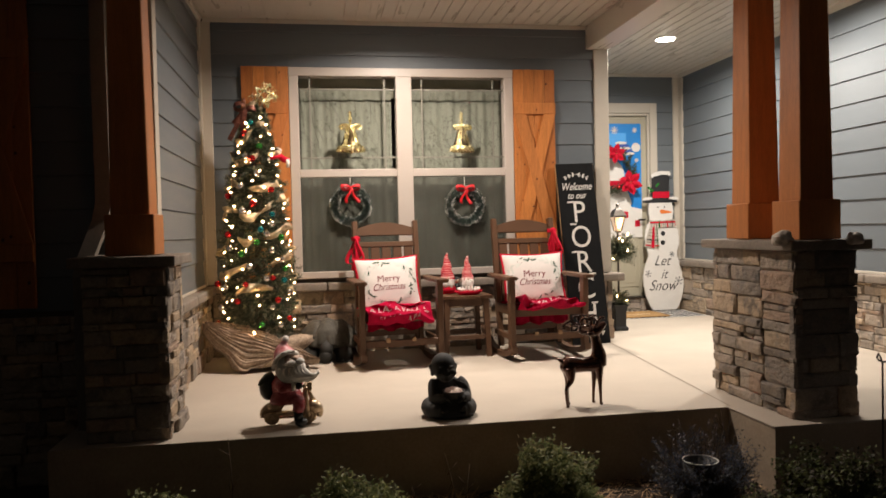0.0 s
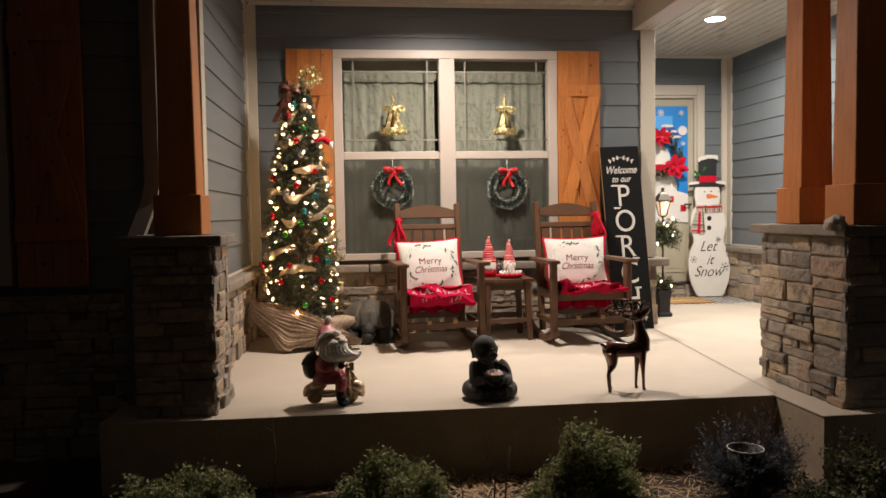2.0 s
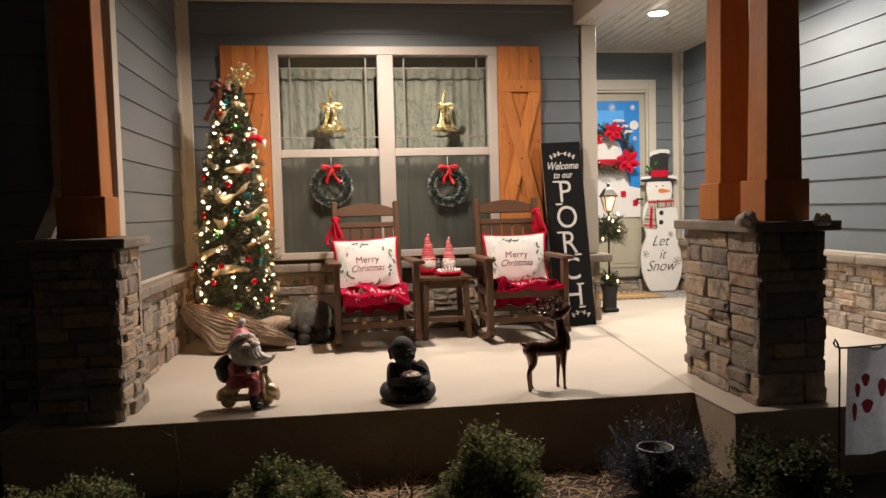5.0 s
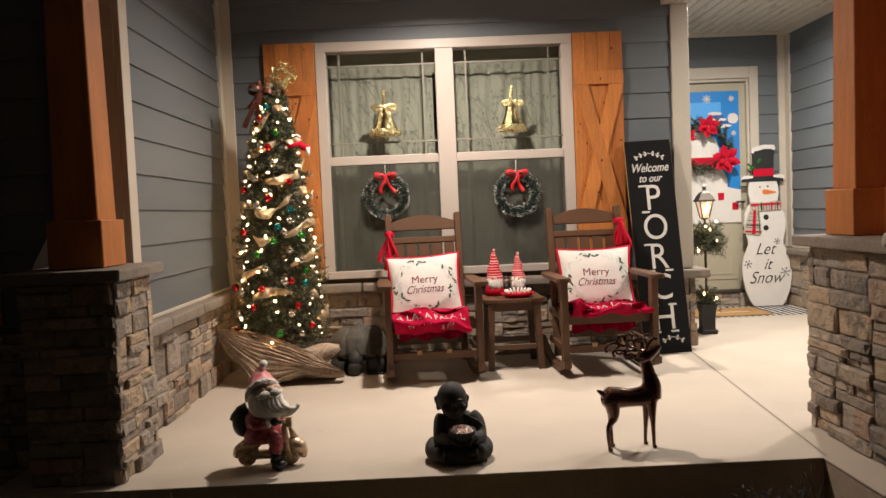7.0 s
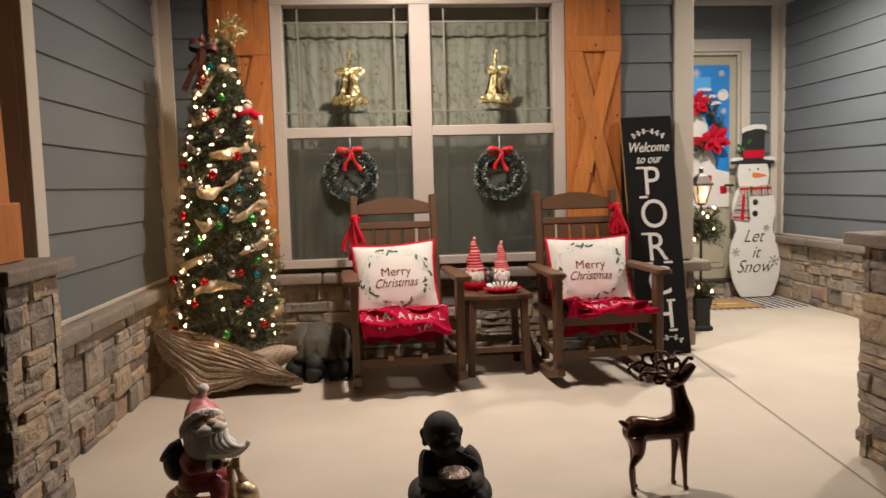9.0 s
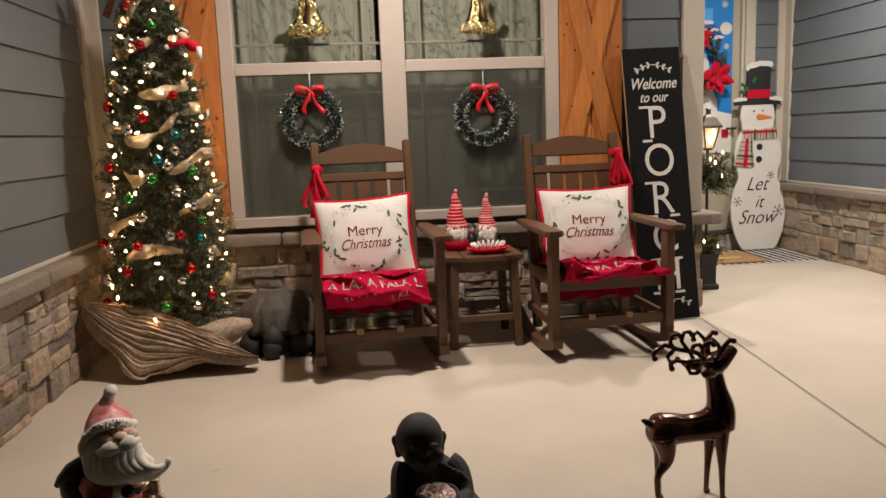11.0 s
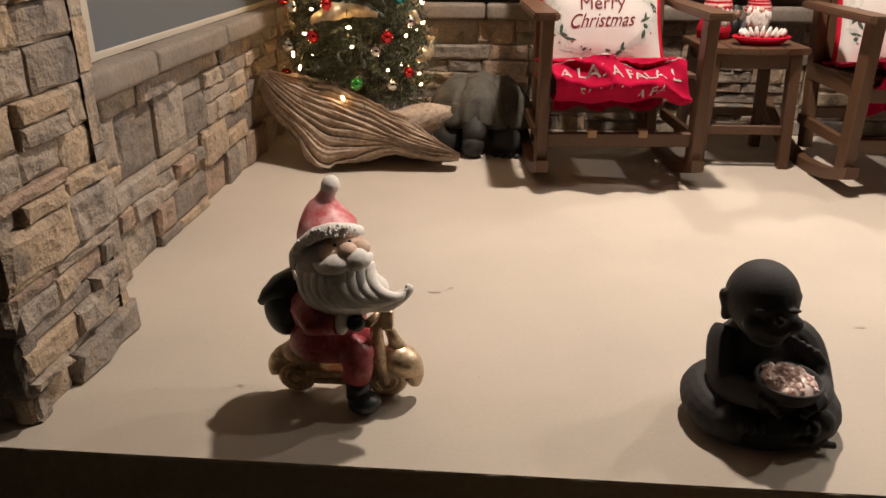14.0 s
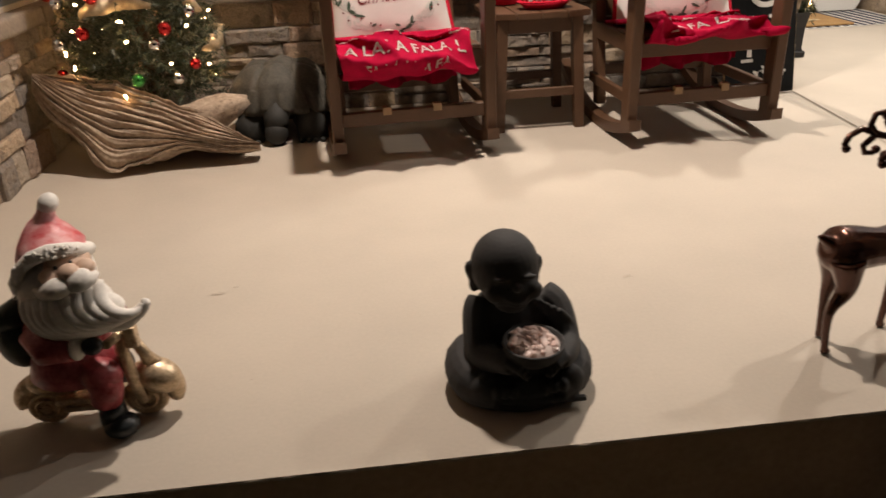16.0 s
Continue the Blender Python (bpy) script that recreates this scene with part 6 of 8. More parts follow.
# ---- stone turtle ----
bm = bmesh.new()
SCUTES = [(0, -0.105), (0, -0.01), (0, 0.085), (0, 0.16)] + [(sx * 0.100, y) for sx in (-1, 1) for y in (-0.075, 0.025, 0.115)]
NT, NR = 120, 44
rows_t = []
for i in range(NR + 1):
    f = i / NR
    ring_t = []
    for k in range(NT):
        a = 2 * math.pi * k / NT
        c, s_ = math.cos(a), math.sin(a)
        lift = 0.030 * max(0.0, -s_) ** 6                # the rim arches up over the neck
        r = 0.195 * math.sin(f * math.pi / 2)
        x, y = r * c, r * s_ * 0.98
        z = 0.158 + lift * f + 0.140 * max(0.0, math.cos(f * math.pi / 2)) ** 0.85
        if f < 0.80:
            ds = sorted(math.hypot(x - p, y - q) for p, q in SCUTES)
            z += 0.020 * max(0.0, 1 - ds[0] / 0.06) - 0.020 * max(0.0, 1 - (ds[1] - ds[0]) / 0.018)
        else:                                            # marginal plates flare out, a notch between each two
            flare = (f - 0.80) / 0.20
            notch = abs(math.sin(a * 10)) ** 0.35
            x, y = x * (1 + 0.13 * flare * notch), y * (1 + 0.13 * flare * notch)
            z -= 0.050 * flare + 0.010 * (1 - notch)
        ring_t.append(bm.verts.new((x, y, z)))
    rows_t.append(ring_t)
rows_t.append([bm.verts.new((v.co.x * 0.9, v.co.y * 0.9, v.co.z - 0.016)) for v in rows_t[-1]])
for ra, rb in zip(rows_t, rows_t[1:]):
    for k in range(NT):
        bm.faces.new((ra[k], rb[k], rb[(k + 1) % NT], ra[(k + 1) % NT])).smooth = True
bm.faces.new(rows_t[-1][::-1])
bmesh.ops.remove_doubles(bm, verts=rows_t[0], dist=0.0005)
# belly, neck, head and legs use the stone colour darkened for shade
ball(bm, (0, 0, 0.110), (0.165, 0.165, 0.05), 24, 12, mi=1)
tube(bm, [(0.0, -0.08, 0.125), (0.0, -0.165, 0.135), (-0.004, -0.205, 0.105), (-0.006, -0.220, 0.060)], [0.046, 0.047, 0.046, 0.040], 14, mi=1)
ball(bm, (-0.006, -0.226, 0.050), (0.043, 0.040, 0.050), 18, 12, mi=1)
for sx, sy, r in ((-1, -0.135, 0.056), (1, -0.135, 0.058), (-1, 0.13, 0.048), (1, 0.13, 0.048)):
    tube(bm, [(sx * 0.085, sy * 0.7, 0.115), (sx * 0.112, sy - 0.01, 0.062), (sx * 0.118, sy - 0.02, 0.0)], [r, r, r * 1.02], 14, mi=1)
    for k in range(4):
        ball(bm, (sx * (0.080 + 0.026 * k), sy - 0.02 - (0.055 if sy < 0 else -0.05), 0.010), (0.011, 0.014, 0.010), 8, 6, mi=1)
turtle = tagged(part("turtle_statue", bm, [M_TURTLE, M_TURTLELEG]), "dark weathered stone turtle statue on the porch floor", "statue")
turtle.matrix_basis = pose(0.010, 6.01, 0, 0, 0, -4) @ Matrix.Diagonal((1.12, 1.0, 1.0, 1))


def fuse(ob, voxel, smooth=4):
    """Melts overlapping forms into one skin."""
    r = ob.modifiers.new("skin", "REMESH")
    r.mode, r.voxel_size, r.use_smooth_shade = "VOXEL", voxel, True
    s = ob.modifiers.new("ease", "SMOOTH")
    s.factor, s.iterations = 0.5, smooth
    return ob



# ---- seated monk statue with a bowl ----
def bend(pts, k=4):
    """A smooth line through the points."""
    q = [V(p) for p in pts]
    out = []
    for i in range(len(q) - 1):
        a, b, c, d = q[max(i - 1, 0)], q[i], q[i + 1], q[min(i + 2, len(q) - 1)]
        for s in [j / k for j in range(k)]:
            out.append(0.5 * (2 * b + (c - a) * s + (2 * a - 5 * b + 4 * c - d) * s * s + (3 * b - a - 3 * c + d) * s ** 3))
    return out + [q[-1]]


bm = bmesh.new()
HX = -0.012
ball(bm, (HX, 0.006, 0.266), (0.067, 0.070, 0.072), 28, 20)
ball(bm, (HX + 0.005, -0.020, 0.234), (0.057, 0.050, 0.042), 20, 14)
ball(bm, (HX + 0.005, -0.030, 0.204), (0.034, 0.032, 0.020), 16, 10)
for sx in (-1, 1):
    ball(bm, (HX + 0.006 + sx * 0.032, -0.048, 0.236), (0.024, 0.018, 0.020), 14, 10)
    ball(bm, (HX + 0.006 + sx * 0.024, -0.060, 0.271), (0.018, 0.007, 0.005), 12, 8)
    tube(bm, bend([(HX + sx * 0.062, 0.016, 0.274), (HX + sx * 0.066, 0.012, 0.258), (HX + sx * 0.062, 0.010, 0.234), (HX + sx * 0.058, 0.012, 0.214)]), [0.010, 0.012, 0.013, 0.013, 0.012, 0.010, 0.009, 0.008, 0.009, 0.010, 0.010, 0.009, 0.006], 10)
ball(bm, (HX + 0.008, -0.068, 0.254), (0.011, 0.010, 0.009), 12, 8)
tube(bm, bend([(HX - 0.016, -0.062, 0.232), (HX + 0.008, -0.071, 0.224), (HX + 0.030, -0.062, 0.232)]), 0.0045, 8)
tube(bm, bend([(HX - 0.008, -0.060, 0.220), (HX + 0.008, -0.067, 0.215), (HX + 0.023, -0.060, 0.220)]), 0.0055, 8)
# robe: shoulders, sleeves down to the bowl, crossed legs
ball(bm, (0.010, 0.030, 0.120), (0.094, 0.078, 0.092), 24, 16)
ball(bm, (0.008, 0.030, 0.172), (0.072, 0.052, 0.036), 18, 12)
ball(bm, (0.012, -0.01, 0.072), (0.100, 0.085, 0.060), 20, 14)
for sx, ex, ez in ((-1, -0.062, 0.100), (1, 0.094, 0.104)):
    tube(bm, bend([(0.010 + sx * 0.058, 0.032, 0.176), (ex, 0.012, 0.150), (ex + sx * 0.006, -0.038, ez), (0.020 + sx * 0.064, -0.088, 0.110), (0.020 + sx * 0.047, -0.120, 0.116)]), [0.034, 0.036, 0.037, 0.037, 0.036, 0.035, 0.034, 0.033, 0.032, 0.031, 0.029, 0.027, 0.025, 0.023, 0.021, 0.019, 0.016], 14)
    for k in range(3):
        tube(bm, bend([(0.020 + sx * (0.060 - 0.013 * k), -0.116 - 0.004 * k, 0.126 - 0.010 * k), (0.020 + sx * (0.034 - 0.008 * k), -0.138, 0.117 - 0.010 * k)]), 0.0085, 8)
    tube(bm, bend([(sx * 0.055 + 0.010, 0.050, 0.050), (sx * 0.100 + 0.010, 0.018, 0.050), (sx * 0.100 + 0.010, -0.056, 0.044), (sx * 0.050 + 0.010, -0.096, 0.038)]), [0.048, 0.049, 0.048, 0.046, 0.045, 0.045, 0.045, 0.044, 0.042, 0.041, 0.039, 0.037, 0.034], 16)
    ball(bm, (sx * 0.100 + 0.010, -0.034, 0.038), (0.040, 0.050, 0.038), 18, 12)
    ball(bm, (0.010 + sx * 0.082, -0.092, 0.050), (0.034, 0.026, 0.034), 16, 12)
    for k in range(3):
        ball(bm, (0.010 + sx * (0.066 - 0.017 * k), -0.116 + 0.003 * k, 0.056 - 0.004 * k), (0.010, 0.013, 0.014), 10, 8)
for k in range(5):      # folds of the robe across the lap and over the left shoulder
    tube(bm, bend([(-0.080 + 0.03 * k, -0.082, 0.022 + 0.004 * k), (-0.030 + 0.03 * k, -0.112, 0.030 - 0.002 * k), (0.035 + 0.022 * k, -0.114, 0.018)]), 0.007, 8)
    tube(bm, bend([(0.040 + 0.012 * k, -0.012 - 0.006 * k, 0.196 - 0.005 * k), (0.070 + 0.010 * k, -0.030, 0.165 - 0.004 * k), (0.086 + 0.008 * k, -0.036, 0.128)]), 0.006, 8)
lathe(bm, [(0.0, 0.0), (0.104, 0.0), (0.112, 0.010), (0.108, 0.040), (0.09, 0.066), (0, 0.08)], 28, m=Matrix.Translation((0.010, -0.020, 0)) @ Matrix.Diagonal((1.04, 0.90, 1, 1)))
BC = (0.020, -0.096, 0.120)
BOWL = Matrix.Translation(BC) @ Matrix.Rotation(radians(2), 4, "X")
lathe(bm, [(0.0, -0.014), (0.034, -0.010), (0.052, 0.008), (0.061, 0.032), (0.056, 0.034), (0.046, 0.022), (0.0, 0.014)], 30, m=BOWL)
monk = part("monk_statue", bm, M_MONK)
fuse(monk, 0.0026, 3)
MK = pose(0.604, 4.034, 0, 0, 0, 2) @ Matrix.Diagonal((0.98, 1.0, 0.975, 1))
monk.matrix_basis = MK
tagged(monk, "charcoal seated child monk statue holding a bowl", "statue")
cr = tagged(empty("crystal_chips", MK @ BOWL), "pale rose quartz chips heaped in the statue's bowl", "crystals")
part("chip_bed", lathe(bmesh.new(), [(0.052, 0.024), (0.044, 0.032), (0.028, 0.040), (0.0, 0.043)], 20), M_QUARTZ, cr, "pale chips beneath")
rr = random.Random(3)
for k in range(75):
    a, r0 = rr.uniform(0, 2 * PI), 0.047 * math.sqrt(rr.random())
    bm = bmesh.new()
    b2 = bmesh.new()
    bmesh.ops.create_icosphere(b2, subdivisions=1, radius=1)
    for v in b2.verts:
        v.co *= rr.uniform(0.7, 1.15)
    merge(bm, b2, pose(r0 * math.cos(a), r0 * math.sin(a), 0.031 + (0.047 - r0) * 0.40 * rr.uniform(0.6, 1), rr.uniform(0, 360), rr.uniform(0, 360)) @ Matrix.Diagonal((rr.uniform(0.005, 0.009), rr.uniform(0.008, 0.013), rr.uniform(0.005, 0.009), 1)))
    part("chip", bm, M_QUARTZ, cr)

# ---- bearded figurine on a gold scooter: one glazed ceramic mesh ----
RED_, WHT, SKN, GLD, SCK, BLK = range(6)
bm = bmesh.new()


def ring(c, R0, r, mi, n=20, k=8, ax="Y"):
    pts = [V(c) + V((R0 * math.cos(2 * PI * i / n), 0, R0 * math.sin(2 * PI * i / n))) for i in range(n + 1)]
    tube(bm, pts, r, k, mi=mi, cap=False)


for wx, wz, wr in ((-0.130, 0.043, 0.031), (0.057, 0.044, 0.034)):
    ring((wx, 0, wz), wr, 0.011, GLD)
    ring((wx, -0.012, wz), wr * 0.62, 0.004, GLD, 18, 6)
    tube(bm, [(wx, -0.010, wz), (wx, 0.010, wz)], wr * 0.8, 18, mi=GLD)
    tube(bm, [(wx, -0.017, wz), (wx, 0.016, wz)], wr * 0.3, 12, mi=GLD)
    for k in range(6):
        a = k * PI / 3
        ball(bm, (wx + wr * 0.46 * math.cos(a), -0.011, wz + wr * 0.46 * math.sin(a)), 0.003, 6, 5, mi=GLD)
# mudguards: swept shells over the wheels
for wx, wz, r0, a0, a1, deep in ((-0.132, 0.050, 0.045, 0.2, 3.25, 0.032), (0.064, 0.050, 0.052, -0.30, 2.2, 0.036)):
    tube(bm, [(wx + r0 * math.cos(a), 0, wz + r0 * math.sin(a) * 1.08) for a in [a0 + (a1 - a0) * i / 12 for i in range(13)]], [deep * (0.35 + 0.65 * math.sin(PI * (0.08 + 0.84 * i / 12))) * 0.72 for i in range(13)], 12, mi=GLD)
ball(bm, (0.090, -0.004, 0.094), (0.046, 0.038, 0.034), 20, 14, rot=Euler((0, radians(35), 0)), mi=GLD)
ball(bm, (-0.112, 0.0, 0.105), (0.048, 0.036, 0.028), 18, 12, mi=GLD)
box(bm, (-0.040, -0.010, 0.066), (0.13, 0.045, 0.016), 0.005, mi=GLD, seg=2)
box(bm, (-0.045, -0.010, 0.046), (0.09, 0.040, 0.012), 0.004, mi=GLD, seg=2)
tube(bm, [(0.058, -0.026, 0.050), (0.052, -0.034, 0.115), (0.044, -0.032, 0.180), (0.046, -0.03, 0.205)], [0.010, 0.012, 0.013, 0.012], 10, mi=GLD)
tube(bm, [(0.036, -0.078, 0.222), (0.052, -0.02, 0.216), (0.048, 0.05, 0.212)], 0.009, 8, mi=GLD)
box(bm, (0.068, -0.035, 0.212), (0.024, 0.024, 0.046), 0.005, Matrix(), GLD, 2)
tube(bm, [(0.062, -0.012, 0.19), (0.074, -0.006, 0.150), (0.084, 0.0, 0.115)], [0.010, 0.012, 0.020], 12, mi=GLD)
# coat, legs, arms, sack
ball(bm, (-0.056, 0.002, 0.216), (0.078, 0.062, 0.082), 26, 20, mi=RED_)
lathe(bm, [(0.03, 0.225), (0.068, 0.195), (0.082, 0.168), (0.089, 0.144), (0.091, 0.130), (0.085, 0.122), (0.03, 0.122)], 30, m=Matrix.Translation((-0.050, -0.004, 0)) @ Matrix.Diagonal((0.98, 0.82, 1, 1)), mi=RED_)
tube(bm, [(-0.016, -0.036, 0.150), (0.008, -0.058, 0.140), (0.012, -0.064, 0.112), (0.006, -0.062, 0.084)], [0.036, 0.035, 0.030, 0.028], 16, mi=RED_)
ball(bm, (0.012, -0.056, 0.140), (0.032, 0.030, 0.030), 16, 12, mi=RED_)
tube(bm, [(0.006, -0.054, 0.082), (0.010, -0.058, 0.036)], [0.023, 0.026], 14, mi=BLK)
ball(bm, (0.022, -0.066, 0.026), (0.034, 0.030, 0.025), 18, 12, mi=BLK)
tube(bm, [(-0.02, 0.035, 0.14), (0.006, 0.05, 0.100), (0.004, 0.055, 0.02)], [0.03, 0.026, 0.024], 10, mi=BLK)
tube(bm, [(-0.094, -0.040, 0.240), (-0.066, -0.070, 0.216), (-0.020, -0.080, 0.222)], [0.030, 0.030, 0.023], 16, mi=RED_)
ball(bm, (-0.012, -0.080, 0.224), (0.014, 0.022, 0.025), 16, 12, mi=WHT)
ball(bm, (0.015, -0.082, 0.226), (0.019, 0.018, 0.018), 16, 12, mi=BLK)
tube(bm, [(-0.080, 0.055, 0.235), (-0.02, 0.066, 0.22), (0.03, 0.055, 0.214)], [0.026, 0.024, 0.018], 10, mi=RED_)
ball(bm, (-0.146, 0.018, 0.206), (0.045, 0.052, 0.070), 22, 18, mi=SCK)
tube(bm, [(-0.118, 0.005, 0.268), (-0.150, -0.006, 0.258), (-0.176, -0.010, 0.240), (-0.190, -0.012, 0.224)], [0.034, 0.028, 0.016, 0.008], 12, mi=SCK)
# head: pale hood of hair and beard, the face looking out to the front
ball(bm, (-0.046, 0.004, 0.325), (0.064, 0.062, 0.074), 26, 20, mi=WHT)
ball(bm, (-0.066, -0.022, 0.318), (0.044, 0.042, 0.054), 20, 14, mi=WHT)
ball(bm, (-0.018, -0.030, 0.364), (0.040, 0.042, 0.035), 24, 18, mi=SKN)
ball(bm, (-0.024, -0.030, 0.296), (0.078, 0.044, 0.050), 24, 18, mi=WHT)
ball(bm, (0.012, -0.040, 0.284), (0.062, 0.034, 0.036), 20, 14, mi=WHT)
LOCKS = 9
for k in range(LOCKS):
    f = k / (LOCKS - 1)
    arch = math.sin(PI * f)
    s0 = V((-0.088 + 0.124 * f, -0.050 - 0.030 * arch, 0.322 + 0.020 * f))
    s1 = V((-0.082 + 0.122 * f, -0.062 - 0.028 * arch, 0.290 + 0.022 * f))
    s2 = V((-0.056 + 0.112 * f, -0.072 - 0.018 * arch, 0.262 + 0.030 * f))
    s3 = V((-0.004 + 0.080 * f, -0.074 - 0.006 * arch, 0.249 + 0.034 * f))
    s4 = V((0.046 + 0.050 * f, -0.066, 0.254 + 0.026 * f))
    s5 = V((0.088 + 0.020 * f, -0.056, 0.272 + 0.014 * f))
    tube(bm, bend([s0, s1, s2, s3, s4, s5], 3), [0.011, 0.0125, 0.0140, 0.0150, 0.0155, 0.0155, 0.0150, 0.0145, 0.0135, 0.0125, 0.0115, 0.0100, 0.0085, 0.0070, 0.0055, 0.0040], 10, mi=WHT)
tube(bm, bend([V((0.030, -0.058, 0.268)), V((0.070, -0.058, 0.262)), V((0.098, -0.054, 0.274)), V((0.113, -0.050, 0.290)), V((0.106, -0.048, 0.296))]), [0.026, 0.025, 0.023, 0.022, 0.020, 0.018, 0.016, 0.014, 0.013, 0.012, 0.011, 0.010, 0.009, 0.008, 0.006, 0.005, 0.003], 12, mi=WHT)
tube(bm, bend([V((0.003, -0.090, 0.353)), V((-0.022, -0.092, 0.350)), V((-0.044, -0.082, 0.340)), V((-0.064, -0.070, 0.343))]), [0.011, 0.014, 0.0165, 0.0175, 0.0175, 0.0165, 0.015, 0.013, 0.011, 0.009, 0.007, 0.005, 0.003], 12, mi=WHT)
tube(bm, bend([V((0.003, -0.090, 0.354)), V((0.022, -0.088, 0.360)), V((0.036, -0.078, 0.358)), V((0.044, -0.066, 0.362))]), [0.011, 0.0145, 0.017, 0.0185, 0.0190, 0.0185, 0.017, 0.015, 0.013, 0.010, 0.008, 0.006, 0.004], 12, mi=WHT)
ball(bm, V((-0.034, -0.066, 0.362)), (0.022, 0.016, 0.014), 14, 10, mi=SKN)
ball(bm, V((0.023, -0.064, 0.372)), (0.018, 0.016, 0.014), 14, 10, mi=SKN)
ball(bm, V((0.002, -0.084, 0.374)), (0.018, 0.016, 0.0135), 16, 12, mi=SKN)
ball(bm, V((-0.025, -0.070, 0.377)), (0.0034, 0.003, 0.0034), 8, 6, mi=BLK)
ball(bm, V((0.003, -0.073, 0.386)), (0.0034, 0.003, 0.0034), 8, 6, mi=BLK)
# hat: fur brim from ear to ear over the forehead, red bag, bobble
front = [V((-0.112, -0.012, 0.316)), V((-0.107, -0.034, 0.343)), V((-0.089, -0.054, 0.372)), V((-0.058, -0.066, 0.394)), V((-0.024, -0.068, 0.404)), V((0.004, -0.058, 0.402)), V((0.020, -0.038, 0.392)), V((0.024, -0.012, 0.380))]
rear = [V((0.020, 0.026, 0.368)), V((-0.006, 0.056, 0.358)), V((-0.052, 0.066, 0.343)), V((-0.092, 0.048, 0.323)), V((-0.111, 0.016, 0.310))]
front, rear = [[V((-0.112 + (p.x + 0.112) * 0.87, p.y, p.z)) for p in q] for q in (front, rear)]
tube(bm, front + rear + front[:1], [0.0125 + 0.0010 * math.sin(k * 2.3) for k in range(14)], 10, mi=WHT, cap=False)
for k in range(150):
    f = rr.random() * 6.9
    i0 = int(f)
    p = front[i0].lerp(front[i0 + 1], f - i0)
    ball(bm, p + V((rr.uniform(-0.006, 0.006), -0.011 + rr.uniform(-0.002, 0.004), rr.uniform(-0.009, 0.011))), 0.0034, 6, 5, mi=WHT)
loopb = front + rear
mid_b = sum(loopb, V()) / len(loopb)
rings = [[bm.verts.new(p + (mid_b - p) * 0.06) for p in loopb]]
for cx, cy, cz, r0, keep in ((-0.057, 0.004, 0.390, 0.058, 0.5), (-0.062, 0.004, 0.406, 0.049, 0.2), (-0.064, 0.004, 0.420, 0.038, 0.03), (-0.066, 0.003, 0.431, 0.027, 0.0), (-0.062, 0.002, 0.440, 0.020, 0.0), (-0.058, 0.001, 0.450, 0.0165, 0.0), (-0.054, 0.0, 0.460, 0.0145, 0.0)):
    rg = []
    for p in loopb:
        d = V((p.x - mid_b.x, p.y - mid_b.y, 0)).normalized()
        rg.append(bm.verts.new((V((cx, cy, cz)) + d * r0) * (1 - keep) + (p + V((0, 0, 0.022))) * keep))
    rings.append(rg)
for ra, rb in zip(rings, rings[1:]):
    for k in range(len(ra)):
        f = bm.faces.new((ra[k], ra[(k + 1) % len(ra)], rb[(k + 1) % len(ra)], rb[k]))
        f.smooth, f.material_index = True, 6
ball(bm, V((-0.052, 0, 0.464)), 0.0185, 18, 14, mi=WHT)
for v in bm.verts:      # the head leans back a little
    v.co.z *= 0.945
    v.co.y += 0.42 * max(0.0, v.co.z - 0.30)
ob = new("scooter_figurine", finish("scooter_figurine", bm, [M_SANTARED, M_SANTAWHITE, M_SKIN, M_GOLDPAINT, M_SACK, M_BOOT, M_SANTAHAT]))
ob.matrix_basis = pose(-0.174, 4.043, 0.0, 0, 0, 0) @ Matrix.Scale(0.985, 4)
tagged(ob, "glazed ceramic bearded figurine in red riding a gold scooter", "figurine")

# ---- bronze deer ----
def sleek(bm, pts, radii, n=12):
    """A smooth limb through the points, its girth eased from one to the next."""
    tube(bm, bend(pts), [max(0.001, v.x) for v in bend([(r, 0, 0) for r in radii])], n)


bm = bmesh.new()
sleek(bm, [(-0.115, 0, 0.232), (-0.095, 0, 0.228), (-0.05, 0, 0.226), (0.0, 0, 0.222), (0.05, 0, 0.224), (0.085, 0, 0.232), (0.105, 0, 0.25)], [0.024, 0.047, 0.046, 0.040, 0.043, 0.049, 0.03], 16)
sleek(bm, [(0.088, 0, 0.22), (0.096, 0, 0.27), (0.084, 0, 0.33), (0.072, 0, 0.385)], [0.048, 0.040, 0.028, 0.025], 14)
sleek(bm, [(0.050, 0, 0.388), (0.068, 0, 0.402), (0.092, 0, 0.416), (0.122, 0, 0.436), (0.136, 0, 0.446)], [0.022, 0.033, 0.030, 0.019, 0.013], 14)
sleek(bm, [(-0.11, 0, 0.245), (-0.132, 0, 0.26), (-0.142, 0, 0.262)], [0.014, 0.008, 0.002], 8)
